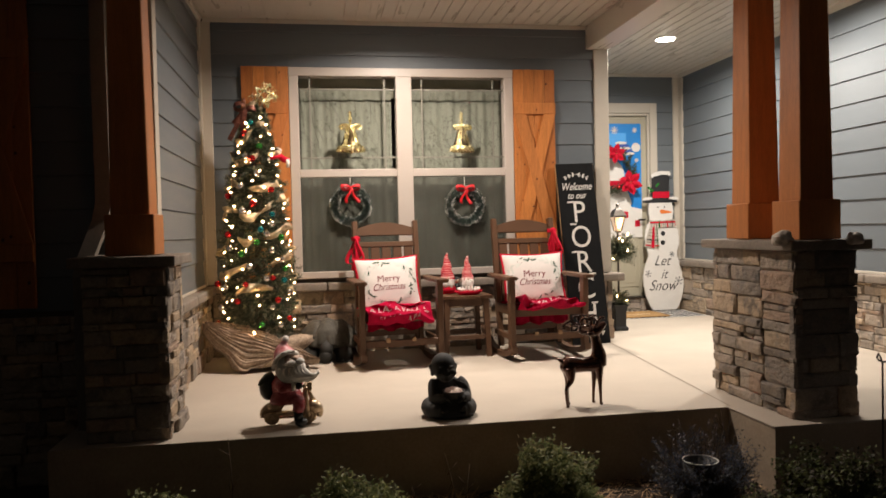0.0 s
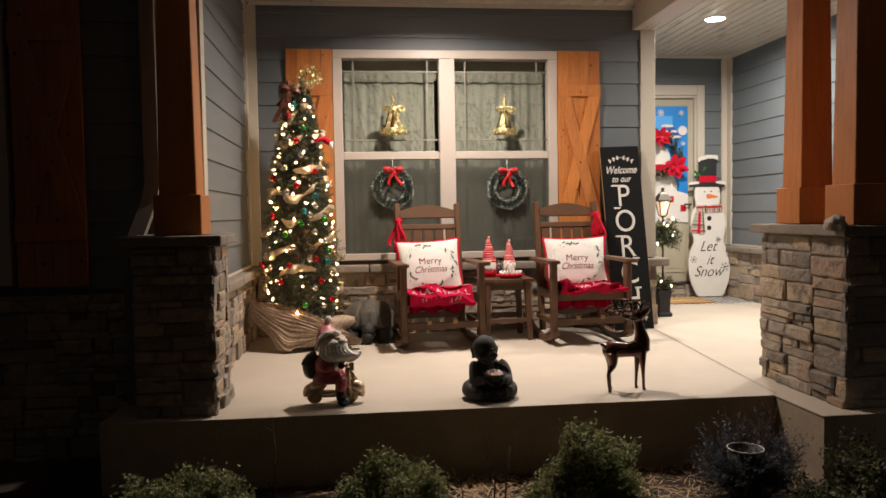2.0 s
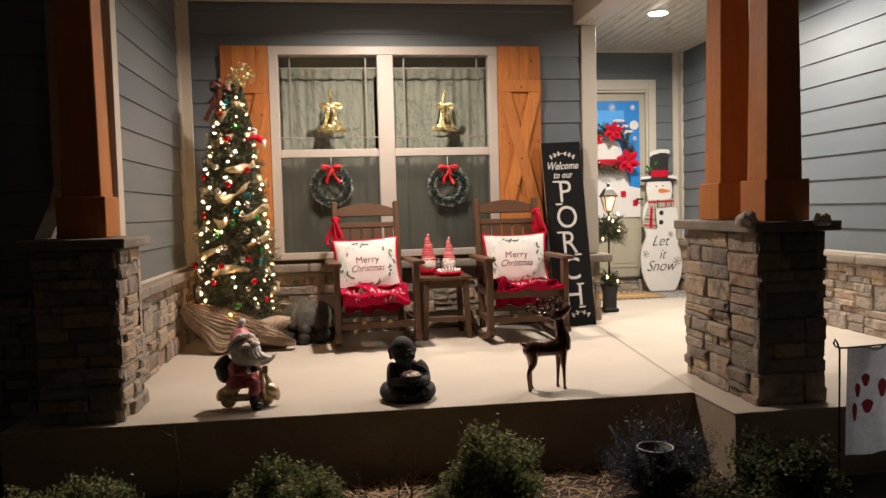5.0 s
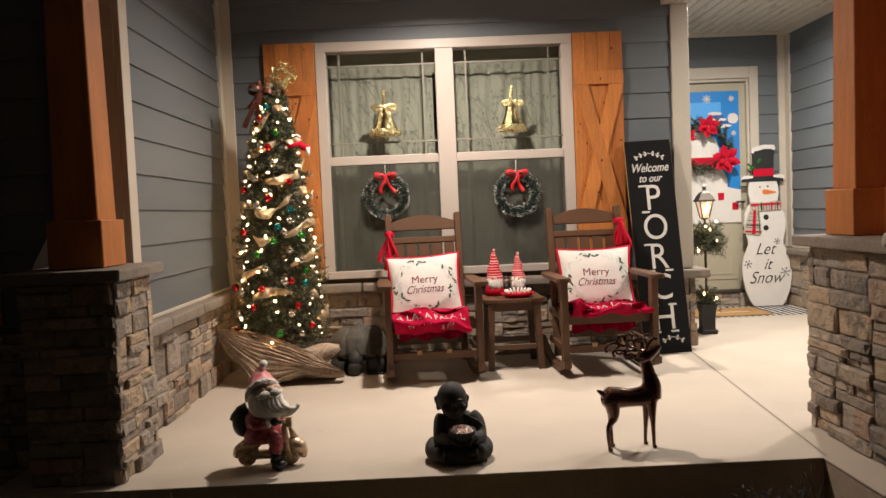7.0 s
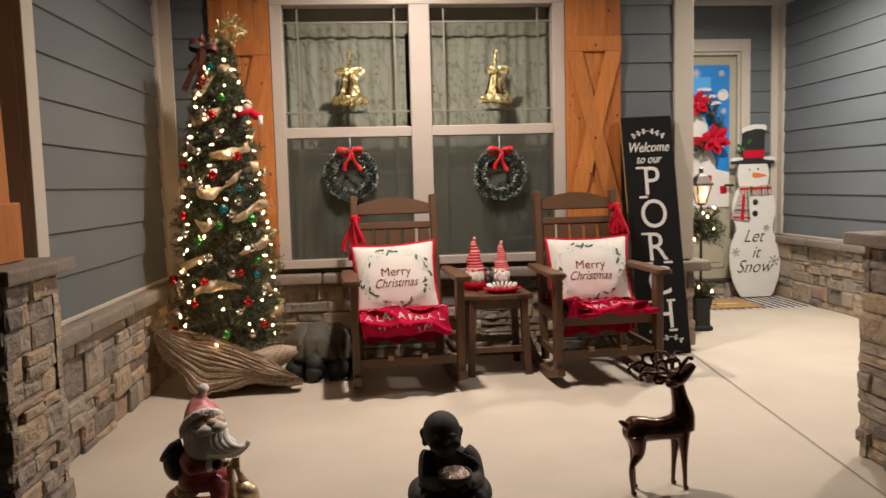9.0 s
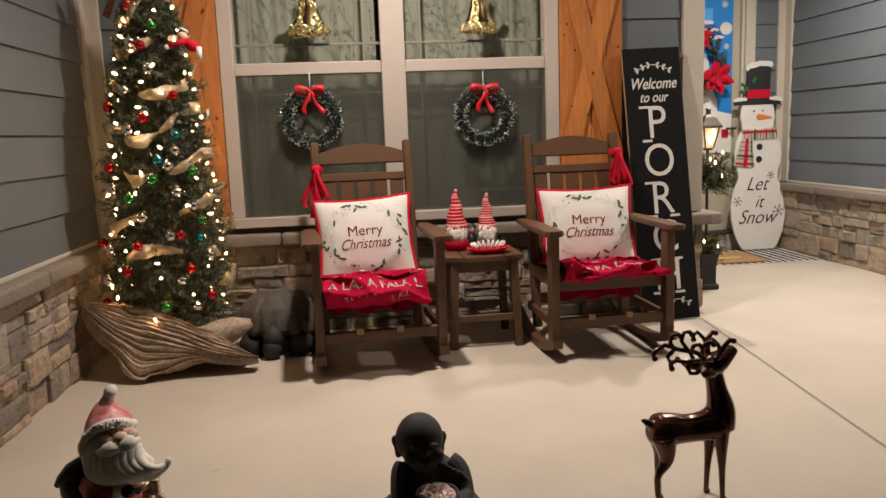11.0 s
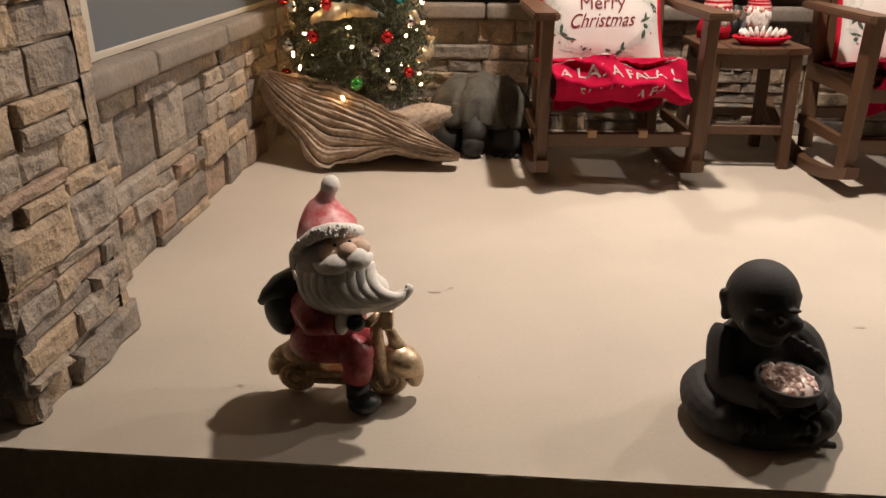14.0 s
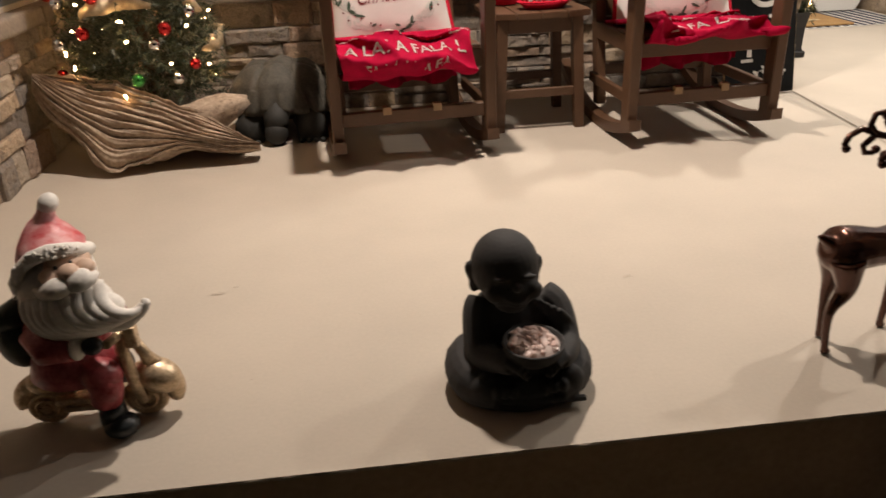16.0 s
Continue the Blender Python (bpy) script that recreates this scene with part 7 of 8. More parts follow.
for sy in (-1, 1):
    ball(bm, (0.036, sy * 0.040, 0.393), (0.036, 0.013, 0.015), 12, 8, rot=Euler((0, radians(12), radians(-sy * 25))))
    sleek(bm, [(0.085, sy * 0.022, 0.215), (0.088 - 0.01 * (sy > 0), sy * 0.026, 0.11), (0.09 - 0.016 * (sy > 0), sy * 0.028, 0.012)], [0.025, 0.011, 0.0075], 10)
    dx = 0.0 if sy < 0 else 0.03
    sleek(bm, [(-0.085 + dx * 0.3, sy * 0.022, 0.215), (-0.078 + dx * 0.3, sy * 0.026, 0.15), (-0.105 + dx, sy * 0.027, 0.098), (-0.100 + dx, sy * 0.028, 0.012)], [0.036, 0.020, 0.0100, 0.0075], 10)
    ball(bm, (0.093 - 0.016 * (sy > 0), sy * 0.028, 0.007), (0.012, 0.009, 0.008), 8, 6)
    ball(bm, (-0.097 + dx, sy * 0.028, 0.007), (0.012, 0.009, 0.008), 8, 6)
deer = part("deer_statue", bm, M_BRONZE)
fuse(deer, 0.003, 6)
DM = pose(1.366, 4.050, 0.0, 0, 0, 6) @ Matrix.Diagonal((1.05, 1.05, 1.0, 1))
deer.matrix_basis = DM
tagged(deer, "polished dark bronze reindeer statue with raised head", "statue", "reindeer")
for sy in (-1, 1):
    bm = bmesh.new()
    o = V((0.066, sy * 0.016, 0.412))
    tube(bm, [o, o + V((-0.026, sy * 0.02, 0.020)), o + V((-0.068, sy * 0.035, 0.028)), o + V((-0.108, sy * 0.04, 0.036 + 0.008 * sy)), o + V((-0.136, sy * 0.035, 0.034)), o + V((-0.148, sy * 0.03, 0.020)), o + V((-0.143, sy * 0.03, 0.010))], [0.008, 0.0075, 0.007, 0.0065, 0.006, 0.006, 0.007], 8)
    ball(bm, o + V((-0.143, sy * 0.03, 0.010)), 0.0085, 8, 6)
    for bx, L, up in ((-0.046, 0.050, 1), (-0.080, 0.046, 1), (-0.088, 0.036, -1)):
        p = o + V((bx, sy * 0.03, 0.028))
        q = [p, p + V((-0.014, sy * 0.006, up * L * 0.5)), p + V((-0.006, sy * 0.008, up * L * 0.95)), p + V((0.012, sy * 0.008, up * L)), p + V((0.018, sy * 0.008, up * L * 0.82))]
        tube(bm, q, [0.0065, 0.006, 0.0058, 0.0058, 0.0065], 8)
        ball(bm, q[-1], 0.0085, 8, 6)
    q = [o, o + V((0.006, sy * 0.014, 0.030)), o + V((0.014, sy * 0.024, 0.058)), o + V((0.028, sy * 0.026, 0.074)), o + V((0.038, sy * 0.026, 0.070))]
    tube(bm, q, [0.009, 0.008, 0.007, 0.0065, 0.007], 8)
    ball(bm, q[-1], 0.0085, 8, 6)
    q = [o + V((0.010, sy * 0.014, 0.03)), o + V((-0.004, sy * 0.02, 0.062)), o + V((-0.022, sy * 0.02, 0.08)), o + V((-0.036, sy * 0.018, 0.072)), o + V((-0.034, sy * 0.018, 0.06))]
    tube(bm, q, 0.006, 8)
    ball(bm, q[-1], 0.008, 8, 6)
    part("antler", bm, M_BRONZE, deer, smooth=True)

# ---- window wreaths and bells ----
M_TINSELG = mat("green_tinsel", (0.018, 0.045, 0.035), 0.35, metal=0.3, vary=0.5, scale=60, fine=200, bump=0)
M_TINSELS = mat("silver_tinsel", (0.74, 0.76, 0.73), 0.35, metal=0.35, vary=0.1, bump=0)


def tinsel_wreath(m, seed):
    w = tagged(empty("window_wreath", m), "dark green tinsel wreath with silver tips, on the window", "wreath", "window wreaths")
    rr = random.Random(seed)
    bm = bmesh.new()
    for k in range(4600):
        a = rr.uniform(0, 2 * PI)
        c = V((0.132 * math.cos(a), 0, 0.132 * math.sin(a)))
        t = rr.uniform(0, 2 * PI)
        rad0 = V((math.cos(a), 0, math.sin(a)))
        out = rad0 * math.cos(t) + V((0, 1, 0)) * math.sin(t) + V((-math.sin(a), 0, math.cos(a))) * rr.uniform(-0.5, 0.5)
        p, q = c + out * 0.012, c + out.normalized() * rr.uniform(0.026, 0.056)
        if q.y > 0.03:
            q.y = 0.03
        side = out.cross(V((rr.uniform(-1, 1), rr.uniform(-1, 1), rr.uniform(-1, 1)))).normalized() * 0.0016
        mid = p + (q - p) * rr.uniform(0.35, 0.85)
        q = mid + (q - mid).normalized() * 0.012
        bm.faces.new((bm.verts.new(p - side), bm.verts.new(p + side), bm.verts.new(mid + side), bm.verts.new(mid - side))).material_index = 0
        if rr.random() < 0.27:
            s2 = side * 2.0
            f = bm.faces.new((bm.verts.new(mid - s2), bm.verts.new(mid + s2), bm.verts.new(q)))
            f.material_index = 1
    part("tinsel", bm, [M_TINSELG, M_TINSELS], w)["kind"] = "stuff"
    part("wire_ring", tube(bmesh.new(), [(0.132 * math.cos(a), 0, 0.132 * math.sin(a)) for a in [2 * PI * k / 40 for k in range(41)]], 0.006, 6, cap=False), M_TINSELG, w)
    part("hook", tube(bmesh.new(), [(0, 0.0, 0.135), (0.0, 0.0, 0.24)], 0.0025, 5), M_WHITE, w, "clear hook")
    return w


for k, (x, z) in enumerate(((0.222, 1.192), (1.165, 1.175))):
    tinsel_wreath(Matrix.Translation((x, 6.262, z)), k)
    bow("wreath_bow", Matrix.Translation((x + 0.0, 6.23, z + 0.138)), 0.086, [(-0.32, 0.125), (0.5 if k == 0 else 0.28, 0.130)], "red velvet bow on the window wreath", "wreath bows", k)
M_BELLDARK = mat("dark_bell_metal", (0.05, 0.035, 0.015), 0.25, metal=0.9, vary=0.2, bump=0.05)


def bell(m):
    b = tagged(empty("window_bell", m), "gold glitter bell ornament hung before the window pane", "bell", "window bells")
    flat = Matrix.Diagonal((1, 0.5, 1, 1))
    bb = part("bell_body", lathe(bmesh.new(), [(0.0, 0.178), (0.03, 0.174), (0.042, 0.158), (0.050, 0.12), (0.064, 0.068), (0.088, 0.024), (0.098, 0.012)], 28, m=flat), M_BELLDARK, b, "dark bronze bell body")
    part("bell_rim", lathe(bmesh.new(), [(0.092, 0.030), (0.104, 0.024), (0.114, 0.008), (0.117, -0.004), (0.117, -0.022), (0.106, -0.022), (0.09, 0.01)], 34, m=flat), M_GOLD, b)
    for a, w0 in ((-2.2, 1.0), (-0.82, 1.1)):
        bm = bmesh.new()
        line, wide = [], []
        for k in range(15):
            f = k / 14
            r = 0.036 + 0.018 * f + 0.048 * f ** 2.4
            line.append((r * 1.04 * math.cos(a + 0.06 * math.sin(k * 1.9)), (r + 0.010 + 0.004 * math.sin(k * 2.3)) * 0.5 * math.sin(a) - 0.002, 0.182 - 0.178 * f))
            wide.append(w0 * (0.026 + 0.014 * math.sin(PI * min(1, f * 1.4) * 0.5) + 0.004 * math.sin(k * 2.9)))
        ribbon(bm, line, wide, V((math.cos(a + 1.57), 0.4 * math.sin(a + 1.57), 0)), smooth=False)
        part("gold_strap", bm, M_GOLD, bb).modifiers.new("t", "SOLIDIFY").thickness = 0.004
    for sx in (-1, 1):
        bm = bmesh.new()
        tube(bm, [(0, -0.012, 0.180), (sx * 0.035, -0.020, 0.194), (sx * 0.070, -0.020, 0.192), (sx * 0.086, -0.016, 0.180), (sx * 0.074, -0.016, 0.164), (sx * 0.040, -0.020, 0.166), (0, -0.014, 0.176)], [0.010, 0.014, 0.014, 0.012, 0.012, 0.012, 0.009], 7, smooth=False)
        part("bow_loop", bm, M_GOLD, b)
    part("bow_knot", ball(bmesh.new(), (0, -0.022, 0.182), (0.015, 0.011, 0.014), 12, 8, smooth=False), M_GOLD, b)
    part("finial", lathe(bmesh.new(), [(0.012, 0.185), (0.016, 0.200), (0.008, 0.216), (0.017, 0.236), (0.011, 0.252), (0.013, 0.266), (0.009, 0.280), (0.015, 0.292), (0.010, 0.306), (0.0, 0.312)], 10, smooth=False), M_GOLD, b)
    part("clapper", ball(bmesh.new(), (0, 0, -0.024), 0.014, 12, 8), M_GOLD, b)
    return b


b1 = bell(Matrix.Translation((0.235, 6.262, 1.647)))
copy_thing(b1, Matrix.Translation((1.150, 6.262, 1.642)) @ pose(0, 0, 0, 0, 0, 24))

# ---- door banner and wreath ----
DP = DY + 0.012
bn = tagged(empty("door_banner"), "bright blue winter banner with a snowman shape, covering the upper door", "banner")
part("cloth", span(bmesh.new(), 2.82, 3.618, DP + 0.002, DP + 0.004, 0.84, 2.135), M_BLUE, bn)
part("pale_sky", span(bmesh.new(), 2.95, 3.44, DP - 0.0005, DP + 0.0018, 1.78, 2.03), M_LTBLUE, bn)


def blob(nm, cx, cz, rx, rz, mt, dy):
    return part(nm, prism(bmesh.new(), [(cx + rx * math.cos(a), cz + rz * math.sin(a)) for a in [2 * PI * k / 26 for k in range(26)]], 0.001, Matrix.Translation((0, DP - dy, 0))), mt, bn)


part("snow_ground", prism(bmesh.new(), [(2.82, 0.84), (3.618, 0.84), (3.618, 1.16), (3.45, 1.2), (3.2, 1.14), (2.95, 1.19), (2.82, 1.15)], 0.001, Matrix.Translation((0, DP - 0.002, 0))), M_WHITE, bn)
blob("snowman_body", 3.22, 1.22, 0.27, 0.26, M_WHITE, 0.0035)
blob("snowman_head", 3.22, 1.56, 0.19, 0.18, M_WHITE, 0.005)
blob("moon", 3.555, 1.865, 0.052, 0.052, M_WHITE, 0.003)
for k in range(5):
    blob("hat_stripe", 3.375 + 0.012 * k, 1.915 - 0.030 * k, 0.070 + 0.012 * k, 0.018, M_WHITE if k % 2 == 0 else M_CAPBLUE, 0.0065)
part("red_scarf", prism(bmesh.new(), [(3.02, 1.40), (3.42, 1.40), (3.42, 1.49), (3.02, 1.49)], 0.001, Matrix.Translation((0, DP - 0.0065, 0))), M_RED, bn)
for cx, cz in ((3.42, 1.10), (3.56, 1.00)):
    part("red_gift", span(bmesh.new(), cx - 0.03, cx + 0.03, DP - 0.0075, DP - 0.0065, cz - 0.035, cz + 0.035), M_RED, bn)
for cx, cz, r in ((3.30, 2.06, 0.045), (3.54, 2.06, 0.03), (3.56, 1.72, 0.025), (3.54, 1.55, 0.025), (3.05, 1.98, 0.03), (3.54, 1.4, 0.02), (3.55, 1.9, 0.012)):
    bm = bmesh.new()
    for k in range(4):
        a = k * PI / 4
        ribbon(bm, [(cx - math.cos(a) * r, DP - 0.004, cz - math.sin(a) * r), (cx + math.cos(a) * r, DP - 0.004, cz + math.sin(a) * r)], 0.009, V((-math.sin(a), 0, math.cos(a))))
    part("snowflake", bm, M_WHITE, bn)
dw = tagged(empty("door_wreath", Matrix.Translation((3.235, DP - 0.055, 1.60))), "green fir wreath with red poinsettias, hung on the door", "wreath")
bm = bmesh.new()
rr = random.Random(77)
for k in range(130):
    a = 2 * PI * k / 130
    c = V((0.22 * math.cos(a), 0, 0.22 * math.sin(a)))
    d = V((-math.sin(a), -0.2, math.cos(a))) + V((math.cos(a), 0, math.sin(a))) * rr.uniform(-1.0, 1.0) + V((0, rr.uniform(-0.8, 0.2), 0))
    needles(bm, c, d, 0.10, 30, 0.036, rr, 0.0042)
part("greenery", bm, [M_NEEDLE, M_NEEDLE2], dw)["kind"] = "stuff"
for cx, cz, r in ((0.035, 0.185, 0.115), (0.20, -0.14, 0.145), (-0.17, 0.10, 0.09)):
    flower = part("poinsettia", ball(bmesh.new(), (cx, -0.062, cz), 0.012, 10, 8), M_GOLD, dw, "red velvet poinsettia with a gold middle")
    for ring_k, (n_p, rr0, tilt_p) in enumerate(((6, 1.0, 0.15), (5, 0.62, 0.5))):
        for k in range(n_p):
            a = 2 * PI * k / n_p + ring_k * 0.5 + cx * 9
            d = V((math.cos(a), -tilt_p, math.sin(a)))
            e = V((-math.sin(a), 0, math.cos(a)))
            L, W = r * rr0, r * rr0 * 0.34
            o = V((cx, -0.045 - 0.01 * ring_k, cz))
            fl = bmesh.new()
            vs = [fl.verts.new(o + d * L * a1 + e * W * b1 + V((0, -0.012 * (1 - abs(b1)), 0))) for a1, b1 in ((0.05, 0), (0.4, -0.9), (0.7, -0.8), (1, 0), (0.7, 0.8), (0.4, 0.9))]
            ctr = fl.verts.new(o + d * L * 0.55 + V((0, -0.014, 0)))
            for i in range(6):
                fl.faces.new((vs[i], vs[(i + 1) % 6], ctr))
            part("petal", fl, M_RED, flower)
for a in (-1.25, 2.4, 4.0):
    part("red_ball", ball(bmesh.new(), (0.2 * math.cos(a), -0.06, 0.2 * math.sin(a)), 0.024), M_REDBALL, dw)

# ---- lantern planter by the corner ----
PLX, PLY = 2.72, 6.79
pl = tagged(empty("lantern_planter", Matrix.Translation((PLX, PLY, 0))), "black planter with a lit lamp post and garlanded greenery", "planter")
part("base", span(bmesh.new(), -0.066, 0.066, -0.066, 0.066, 0, 0.035, 0.006), M_BLACK, pl)
bm = bmesh.new()
lathe(bm, [(0.066, 0.035), (0.060, 0.05), (0.062, 0.16), (0.074, 0.225), (0.078, 0.24), (0.06, 0.24), (0.055, 0.20)], 4, m=pose(0, 0, 0, 0, 0, 45) @ Matrix.Diagonal((1.15, 1.15, 1, 1)), smooth=False)
part("pot", bm, M_BLACK, pl)
part("pole", tube(bmesh.new(), [(0, 0, 0.2), (0, 0, 0.93)], 0.010, 8), M_LANTERN, pl)
for zc, n_s, L, nm in ((0.27, 60, 0.10, "lower_greenery"), (0.74, 210, 0.165, "upper_greenery")):
    bm = bmesh.new()
    for k in range(n_s):
        a, el = rr.uniform(0, 2 * PI), rr.uniform(-0.6, 1.2)
        needles(bm, V((0, 0, zc + rr.uniform(-0.05, 0.05))), V((math.cos(a), math.sin(a), el)), L * rr.uniform(0.7, 1.1), 26, 0.036, rr, 0.0038)
    part(nm, bm, [M_NEEDLE, M_NEEDLE2], pl)["kind"] = "stuff"
for k in range(11):
    a = rr.uniform(-2.9, 0.4)
    lowr = k < 4
    r0, z = (rr.uniform(0.05, 0.09), rr.uniform(0.25, 0.34)) if lowr else (rr.uniform(0.09, 0.14), rr.uniform(0.66, 0.90))
    share("bulb", BULB, pl, Matrix.Translation((r0 * math.cos(a), r0 * math.sin(a), z)))
bm = bmesh.new()
for k in range(4):
    a = PI / 4 + k * PI / 2
    tube(bm, [(0.037 * math.cos(a), 0.037 * math.sin(a), 0.928), (0.074 * math.cos(a), 0.074 * math.sin(a), 1.062)], 0.005, 6)
lan = part("lantern", bm, M_LANTERN, pl, "dark bronze lit lantern")
bm = bmesh.new()
lathe(bm, [(0.030, 0.915), (0.032, 0.925), (0.034, 0.93)], 4, m=pose(0, 0, 0, 0, 0, 45), smooth=False)
part("lantern_foot", bm, M_LANTERN, lan)
part("lantern_glass", lathe(bmesh.new(), [(0.036, 0.93), (0.072, 1.06)], 4, m=pose(0, 0, 0, 0, 0, 45), smooth=False), M_LANTGLASS, lan, "glowing frosted glass")
for k, (bx, bz) in enumerate(((0.0, 0.985), (0.012, 1.012), (-0.014, 0.968), (0.004, 1.036))):
    share("bulb", BULB, lan, Matrix.Translation((bx, -0.052 - 0.004 * k, bz)) @ Matrix.Scale(1.5 if k == 0 else 1.0, 4))
part("lantern_roof", lathe(bmesh.new(), [(0.094, 1.058), (0.09, 1.072), (0.05, 1.125), (0.018, 1.145), (0.014, 1.165), (0.020, 1.178), (0.0, 1.195)], 4, m=pose(0, 0, 0, 0, 0, 45), smooth=False), M_LANTERN, lan)

# ---- rocks on the pier ----
for k, (x, y, s, mt, lab) in enumerate(((2.215, 3.50, 0.05, M_STONELT, "rough white quartz rock on the pier cap"), (2.545, 3.42, 0.04, M_STONELT, "rough pale rock on the pier cap"))):
    bm = bmesh.new()
    b2 = bmesh.new()
    bmesh.ops.create_icosphere(b2, subdivisions=3, radius=1)
    for v in b2.verts:
        v.co *= 1 + 0.35 * noise.noise(v.co * 1.6 + V((k * 5, 0, 0))) + 0.12 * noise.noise(v.co * 5)
        v.co.z = max(v.co.z, -0.7)
    merge(bm, b2, Matrix.Translation((x, y, 0.864 + s * 0.7 * 0.9)) @ Matrix.Diagonal((s, s * 0.9, s * 0.9, 1)))
    tagged(part("quartz_rock", bm, mt), lab, "rock", "rocks on the pier")


# ---- planting bed ----
def shrub(x, y, r, h, seed, mats, label, leaf=0.0105, count=2600, name="boxwood_shrub"):
    s = tagged(empty(name, Matrix.Translation((x, y, -0.345))), label, "shrub", "low shrubs")
    rr = random.Random(seed)
    leaves = bmesh.new()
    tips = []
    for k in range(60):
        a, el = rr.uniform(0, 2 * PI), math.asin(rr.uniform(0.02, 0.98))
        lump = 1 + 0.28 * noise.noise((math.cos(a) * 2 + seed, math.sin(a) * 2, el * 2))
        tip = V((math.cos(a) * math.cos(el) * r * lump, math.sin(a) * math.cos(el) * r * lump, 0.07 + math.sin(el) * h * lump)) * rr.uniform(0.82, 1.08)
        stem = bmesh.new()
        tube(stem, [(0, 0, 0.0), tip * 0.5 + V((0, 0, 0.02)), tip], [0.006, 0.004, 0.0015], 4, cap=False)
        part("stem", stem, M_BARK, s)
        tips.append(tip)
    for k in range(count):
        t = rr.choice(tips)
        q = t * rr.uniform(0.55, 1.04) + V((rr.gauss(0, 0.022), rr.gauss(0, 0.022), rr.gauss(0, 0.022)))
        d = V((rr.uniform(-1, 1), rr.uniform(-1, 1), rr.uniform(-0.3, 1))).normalized()
        e = d.cross(V((rr.uniform(-1, 1), rr.uniform(-1, 1), rr.uniform(-1, 1)))).normalized()
        L, W = leaf * rr.uniform(0.8, 1.3), leaf * rr.uniform(0.42, 0.62)
        f = leaves.faces.new([leaves.verts.new(q + d * a1 * L + e * b1 * W) for a1, b1 in ((-1, 0), (-0.2, -1), (1, 0), (-0.2, 1))])
        f.material_index = 0 if rr.random() < 0.55 else 1
    part("foliage", leaves, mats, s)["kind"] = "stuff"
    return s


shrub(0.885, 3.12, 0.235, 0.305, 1, [M_LEAF, M_LEAF2], "rounded green boxwood shrub in the mulch bed", count=34000)
shrub(0.07, 3.06, 0.24, 0.27, 2, [M_LEAF, M_LEAF2], "rounded green boxwood shrub in the mulch bed", count=30000)
shrub(-0.73, 3.06, 0.25, 0.26, 3, [M_LEAF, M_LEAF2], "rounded green boxwood shrub in the mulch bed", count=30000)
M_DULL = mat("dull_brown_leaves", (0.045, 0.038, 0.02), 0.7, vary=0.5, bump=0)
shrub(2.05, 2.95, 0.26, 0.28, 4, [M_LEAF, M_DULL], "sparse dull shrub at the slab corner", count=11000)
sp = tagged(empty("blue_shrub", Matrix.Translation((1.70, 3.36, -0.345))), "straggling blue-grey juniper round the garden pot", "shrub", "low shrubs")
bm = bmesh.new()
rr = random.Random(31)
for k in range(430):
    a = rr.uniform(0, 2 * PI)
    r0 = rr.uniform(0.12, 0.30)
    p = V((math.cos(a) * 0.10, math.sin(a) * 0.08, rr.uniform(0.02, 0.12)))
    q = V((math.cos(a) * r0, math.sin(a) * r0 * 0.75, rr.uniform(0.06, 0.30) + 0.09 * max(0.0, math.sin(a + 0.4))))
    if k % 5 == 0:
        part("stem", tube(bmesh.new(), [p, q], [0.003, 0.001], 4, cap=False), M_BARK, sp)
    needles(bm, p, q - p, (q - p).length, 34, 0.02, rr, 0.0022, (0, 1))
part("foliage", bm, [M_BLUELEAF, M_DULL], sp)["kind"] = "stuff"
pot = tagged(empty("garden_pot", Matrix.Translation((1.675, 3.34, -0.345))), "dark buried pot with a thin bright metal rim", "pot")
part("pot_wall", lathe(bmesh.new(), [(0.072, 0.0), (0.078, 0.23), (0.073, 0.23), (0.067, 0.02), (0, 0.02)], 28), M_BLACK, pot)
part("rim", tube(bmesh.new(), [(0.079 * math.cos(a), 0.079 * math.sin(a), 0.233) for a in [2 * PI * k / 36 for k in range(37)]], 0.0030, 6, cap=False), M_WHITE, pot, "bright metal rim")
# straw, chips and dead stems
bm = bmesh.new()
for k in range(7500):
    x, y = rr.uniform(-1.2, 2.1), rr.uniform(2.75, 3.76)
    z = -0.335 + rr.uniform(0, 0.02)
    a, L = rr.uniform(0, PI), rr.uniform(0.015, 0.055)
    d = V((math.cos(a), math.sin(a), rr.uniform(-0.15, 0.25))) * L
    w = V((-math.sin(a), math.cos(a), 0)) * rr.uniform(0.0012, 0.004)
    f = bm.faces.new([bm.verts.new(V((x, y, z)) + v) for v in (-d - w, d - w * 0.5, d + w * 0.5, -d + w)])
    f.material_index = 0 if rr.random() < (0.85 if 0.25 < x < 0.98 else 0.45 if x > 0.98 else 0.06) else 1
tagged(part("straw_litter", bm, [M_STRAW, M_MULCH]), "dry straw and bark chips scattered over the bed", "straw", kind="stuff")
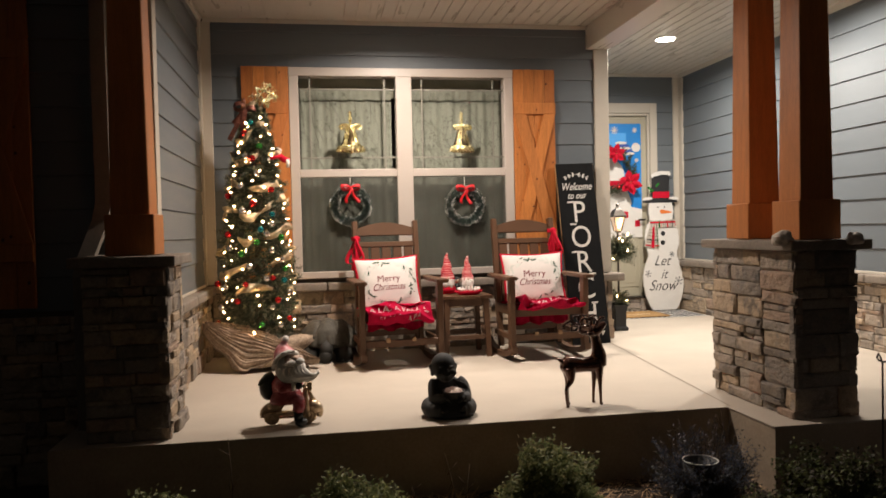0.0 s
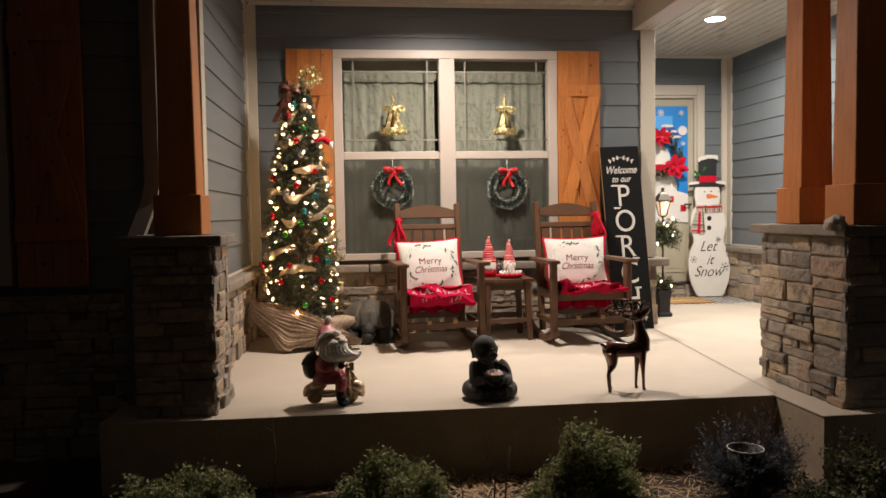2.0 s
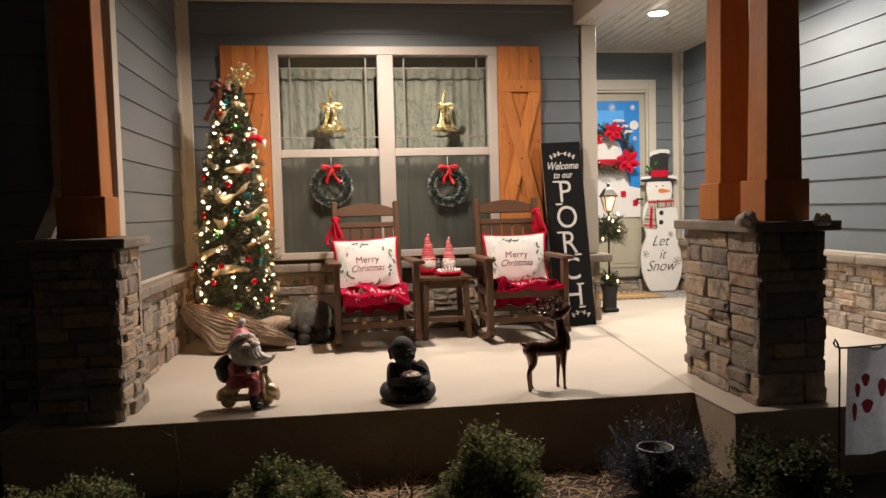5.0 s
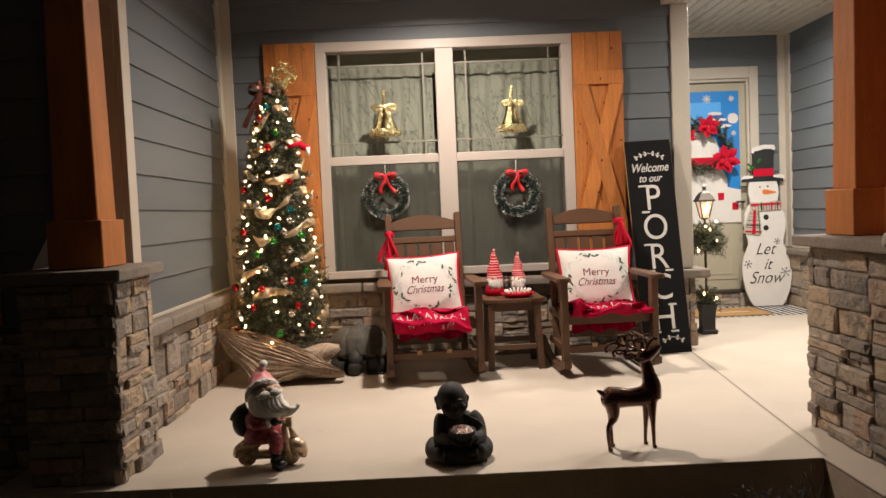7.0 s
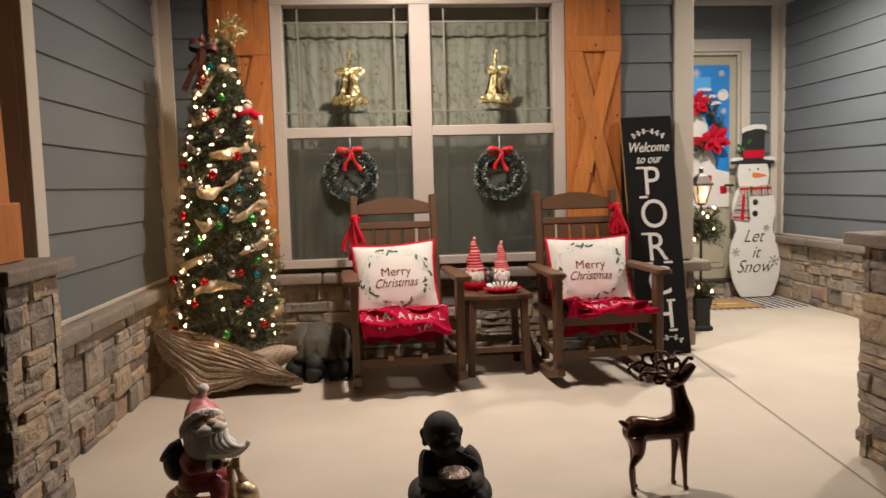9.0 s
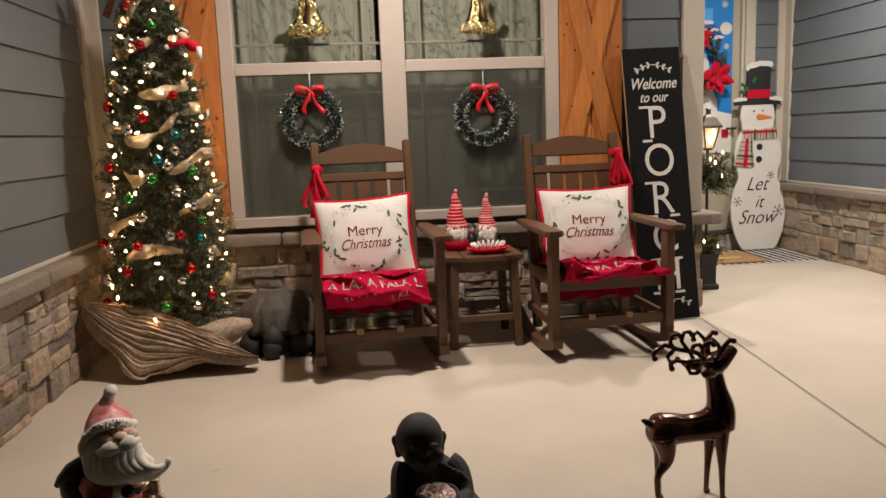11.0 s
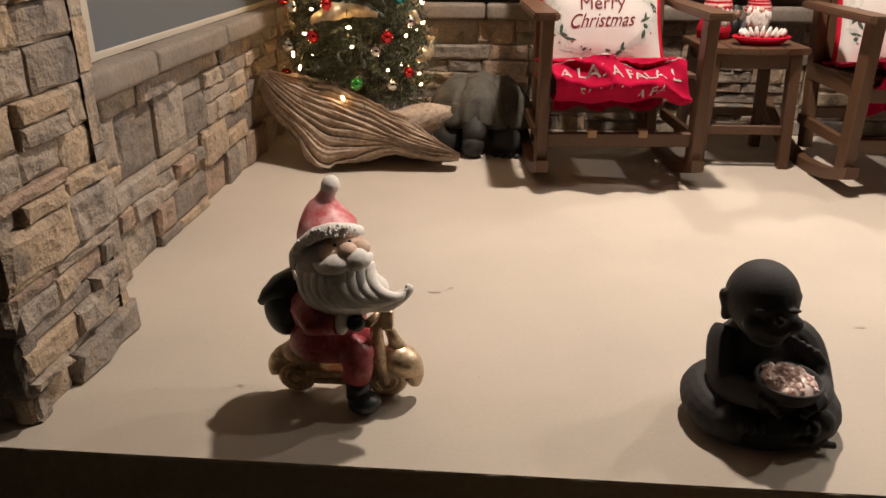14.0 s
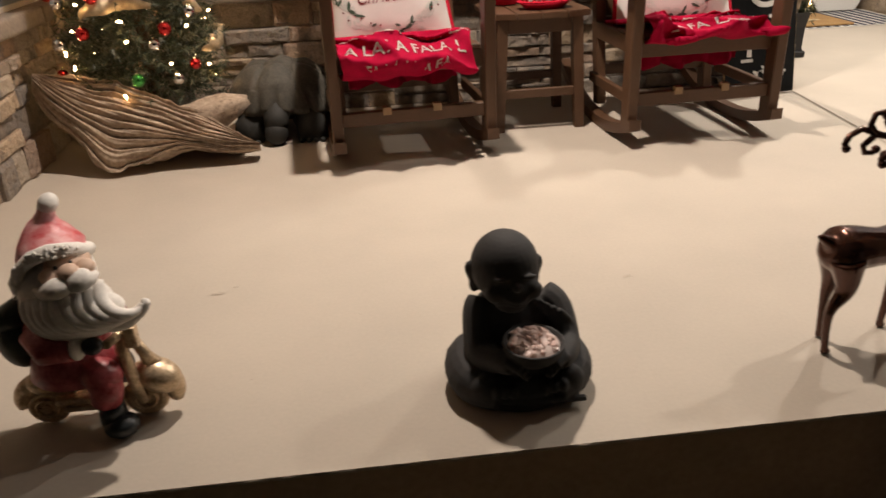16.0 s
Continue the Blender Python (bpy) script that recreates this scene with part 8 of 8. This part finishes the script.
for k, (x, y, h) in enumerate(((-0.46, 3.55, 0.42), (0.50, 3.30, 0.36), (0.56, 3.36, 0.28), (1.95, 3.62, 0.40), (0.36, 3.32, 0.22))):
    bm = bmesh.new()
    top = V((x + rr.uniform(-0.05, 0.05), y + rr.uniform(-0.03, 0.03), -0.345 + h))
    tube(bm, [(x, y, -0.35), (x + 0.012, y, -0.345 + h * 0.5), top], [0.004, 0.003, 0.0012], 5)
    for j in range(4):
        s = rr.uniform(0.4, 0.95)
        p = V((x, y, -0.345)).lerp(top, s)
        tube(bm, [p, p + V((rr.uniform(-0.05, 0.05), rr.uniform(-0.03, 0.03), rr.uniform(0.02, 0.06)))], [0.002, 0.0008], 4)
    tagged(part("dead_stem", bm, M_BARK), "bare brown dead plant stem in the bed", "plant stem", "dead stems")
for k, (x, y, s) in enumerate(((-0.42, 3.33, 0.022), (-0.33, 3.12, 0.02), (-0.58, 3.2, 0.016))):
    bm = bmesh.new()
    b2 = bmesh.new()
    bmesh.ops.create_icosphere(b2, subdivisions=2, radius=1)
    for v in b2.verts:
        v.co *= 1 + 0.3 * noise.noise(v.co * 2 + V((k, 0, 0)))
    merge(bm, b2, Matrix.Translation((x, y, -0.33)) @ Matrix.Diagonal((s, s, s * 0.6, 1)))
    tagged(part("pebble", bm, M_STONELT), "small pale stone lying on the mulch", "stone", "pale stones")

# ---- garden flag ----
gf = tagged(empty("garden_flag", pose(2.31, 2.96, 0, 0, 0, 8)), "grey-blue printed cloth flag on a thin black stand", "flag")
part("stand", tube(bmesh.new(), [(0.0, 0, -0.36), (0.0, 0, 0.37), (-0.012, 0, 0.40), (-0.022, 0, 0.415), (-0.03, 0, 0.40), (-0.02, 0, 0.385), (0.0, 0, 0.378), (0.03, 0, 0.376), (0.36, 0, 0.376)], 0.004, 7), M_BLACK, gf)
bm = bmesh.new()
g = {(i, j): bm.verts.new((0.035 + 0.30 * i / 20, -0.004 + 0.010 * math.sin(i * 0.5 + j * 0.1), 0.374 - 0.45 * j / 12)) for i in range(21) for j in range(13)}
for i in range(20):
    for j in range(12):
        bm.faces.new((g[i, j], g[i, j + 1], g[i + 1, j + 1], g[i + 1, j])).smooth = True
flag_cloth = part("cloth", bm, M_FLAGCLOTH, gf)
for x, z, w, h, mt in ((0.075, 0.20, 0.014, 0.03, M_FLAGRED), (0.060, 0.11, 0.012, 0.04, M_FLAGRED), (0.115, 0.24, 0.02, 0.028, M_FLAGRED), (0.125, 0.13, 0.028, 0.03, M_FLAGRED), (0.20, 0.20, 0.022, 0.04, M_FLAGRED), (0.25, 0.14, 0.02, 0.035, M_FLAGRED)):
    bm = bmesh.new()
    bm.faces.new([bm.verts.new((x + w * math.cos(a) * (1 + 0.2 * math.sin(3 * a)), -0.017, z + h * math.sin(a))) for a in [2 * PI * k / 14 for k in range(14)]])
    part("printed_patch", bm, mt, flag_cloth)

# ---- stone pieces of the walls ----
stonework(wall_left, SY - 4.28, 0.0, 0.503, Matrix.Translation((SX, 4.28, 0)) @ pose(0, 0, 0, 0, 0, 90), 31)
stonework(wall_back, 3.29, 0.0, 0.503, Matrix.Translation((-0.88, SY, 0)), 32)
stonework(wall_right, 5.4, 0.0, 0.503, Matrix.Translation((RX, DY, 0)) @ pose(0, 0, 0, 0, 0, -90), 33)
stonework(wall_return, DY - SY + 0.03, 0.0, 0.503, Matrix.Translation((2.42, SY - 0.03, 0)) @ pose(0, 0, 0, 0, 0, 90), 34)
stonework(wall_door, 1.58, 0.0, 0.142, Matrix.Translation((2.46, DY, 0)), 35)
stonework(wall_door, 0.25, 0.145, 0.503, Matrix.Translation((3.80, DY, 0)), 36)
stonework(wall_wing, 3.1, -0.35, 0.56, Matrix.Translation((-4.2, 4.47, 0)), 37)
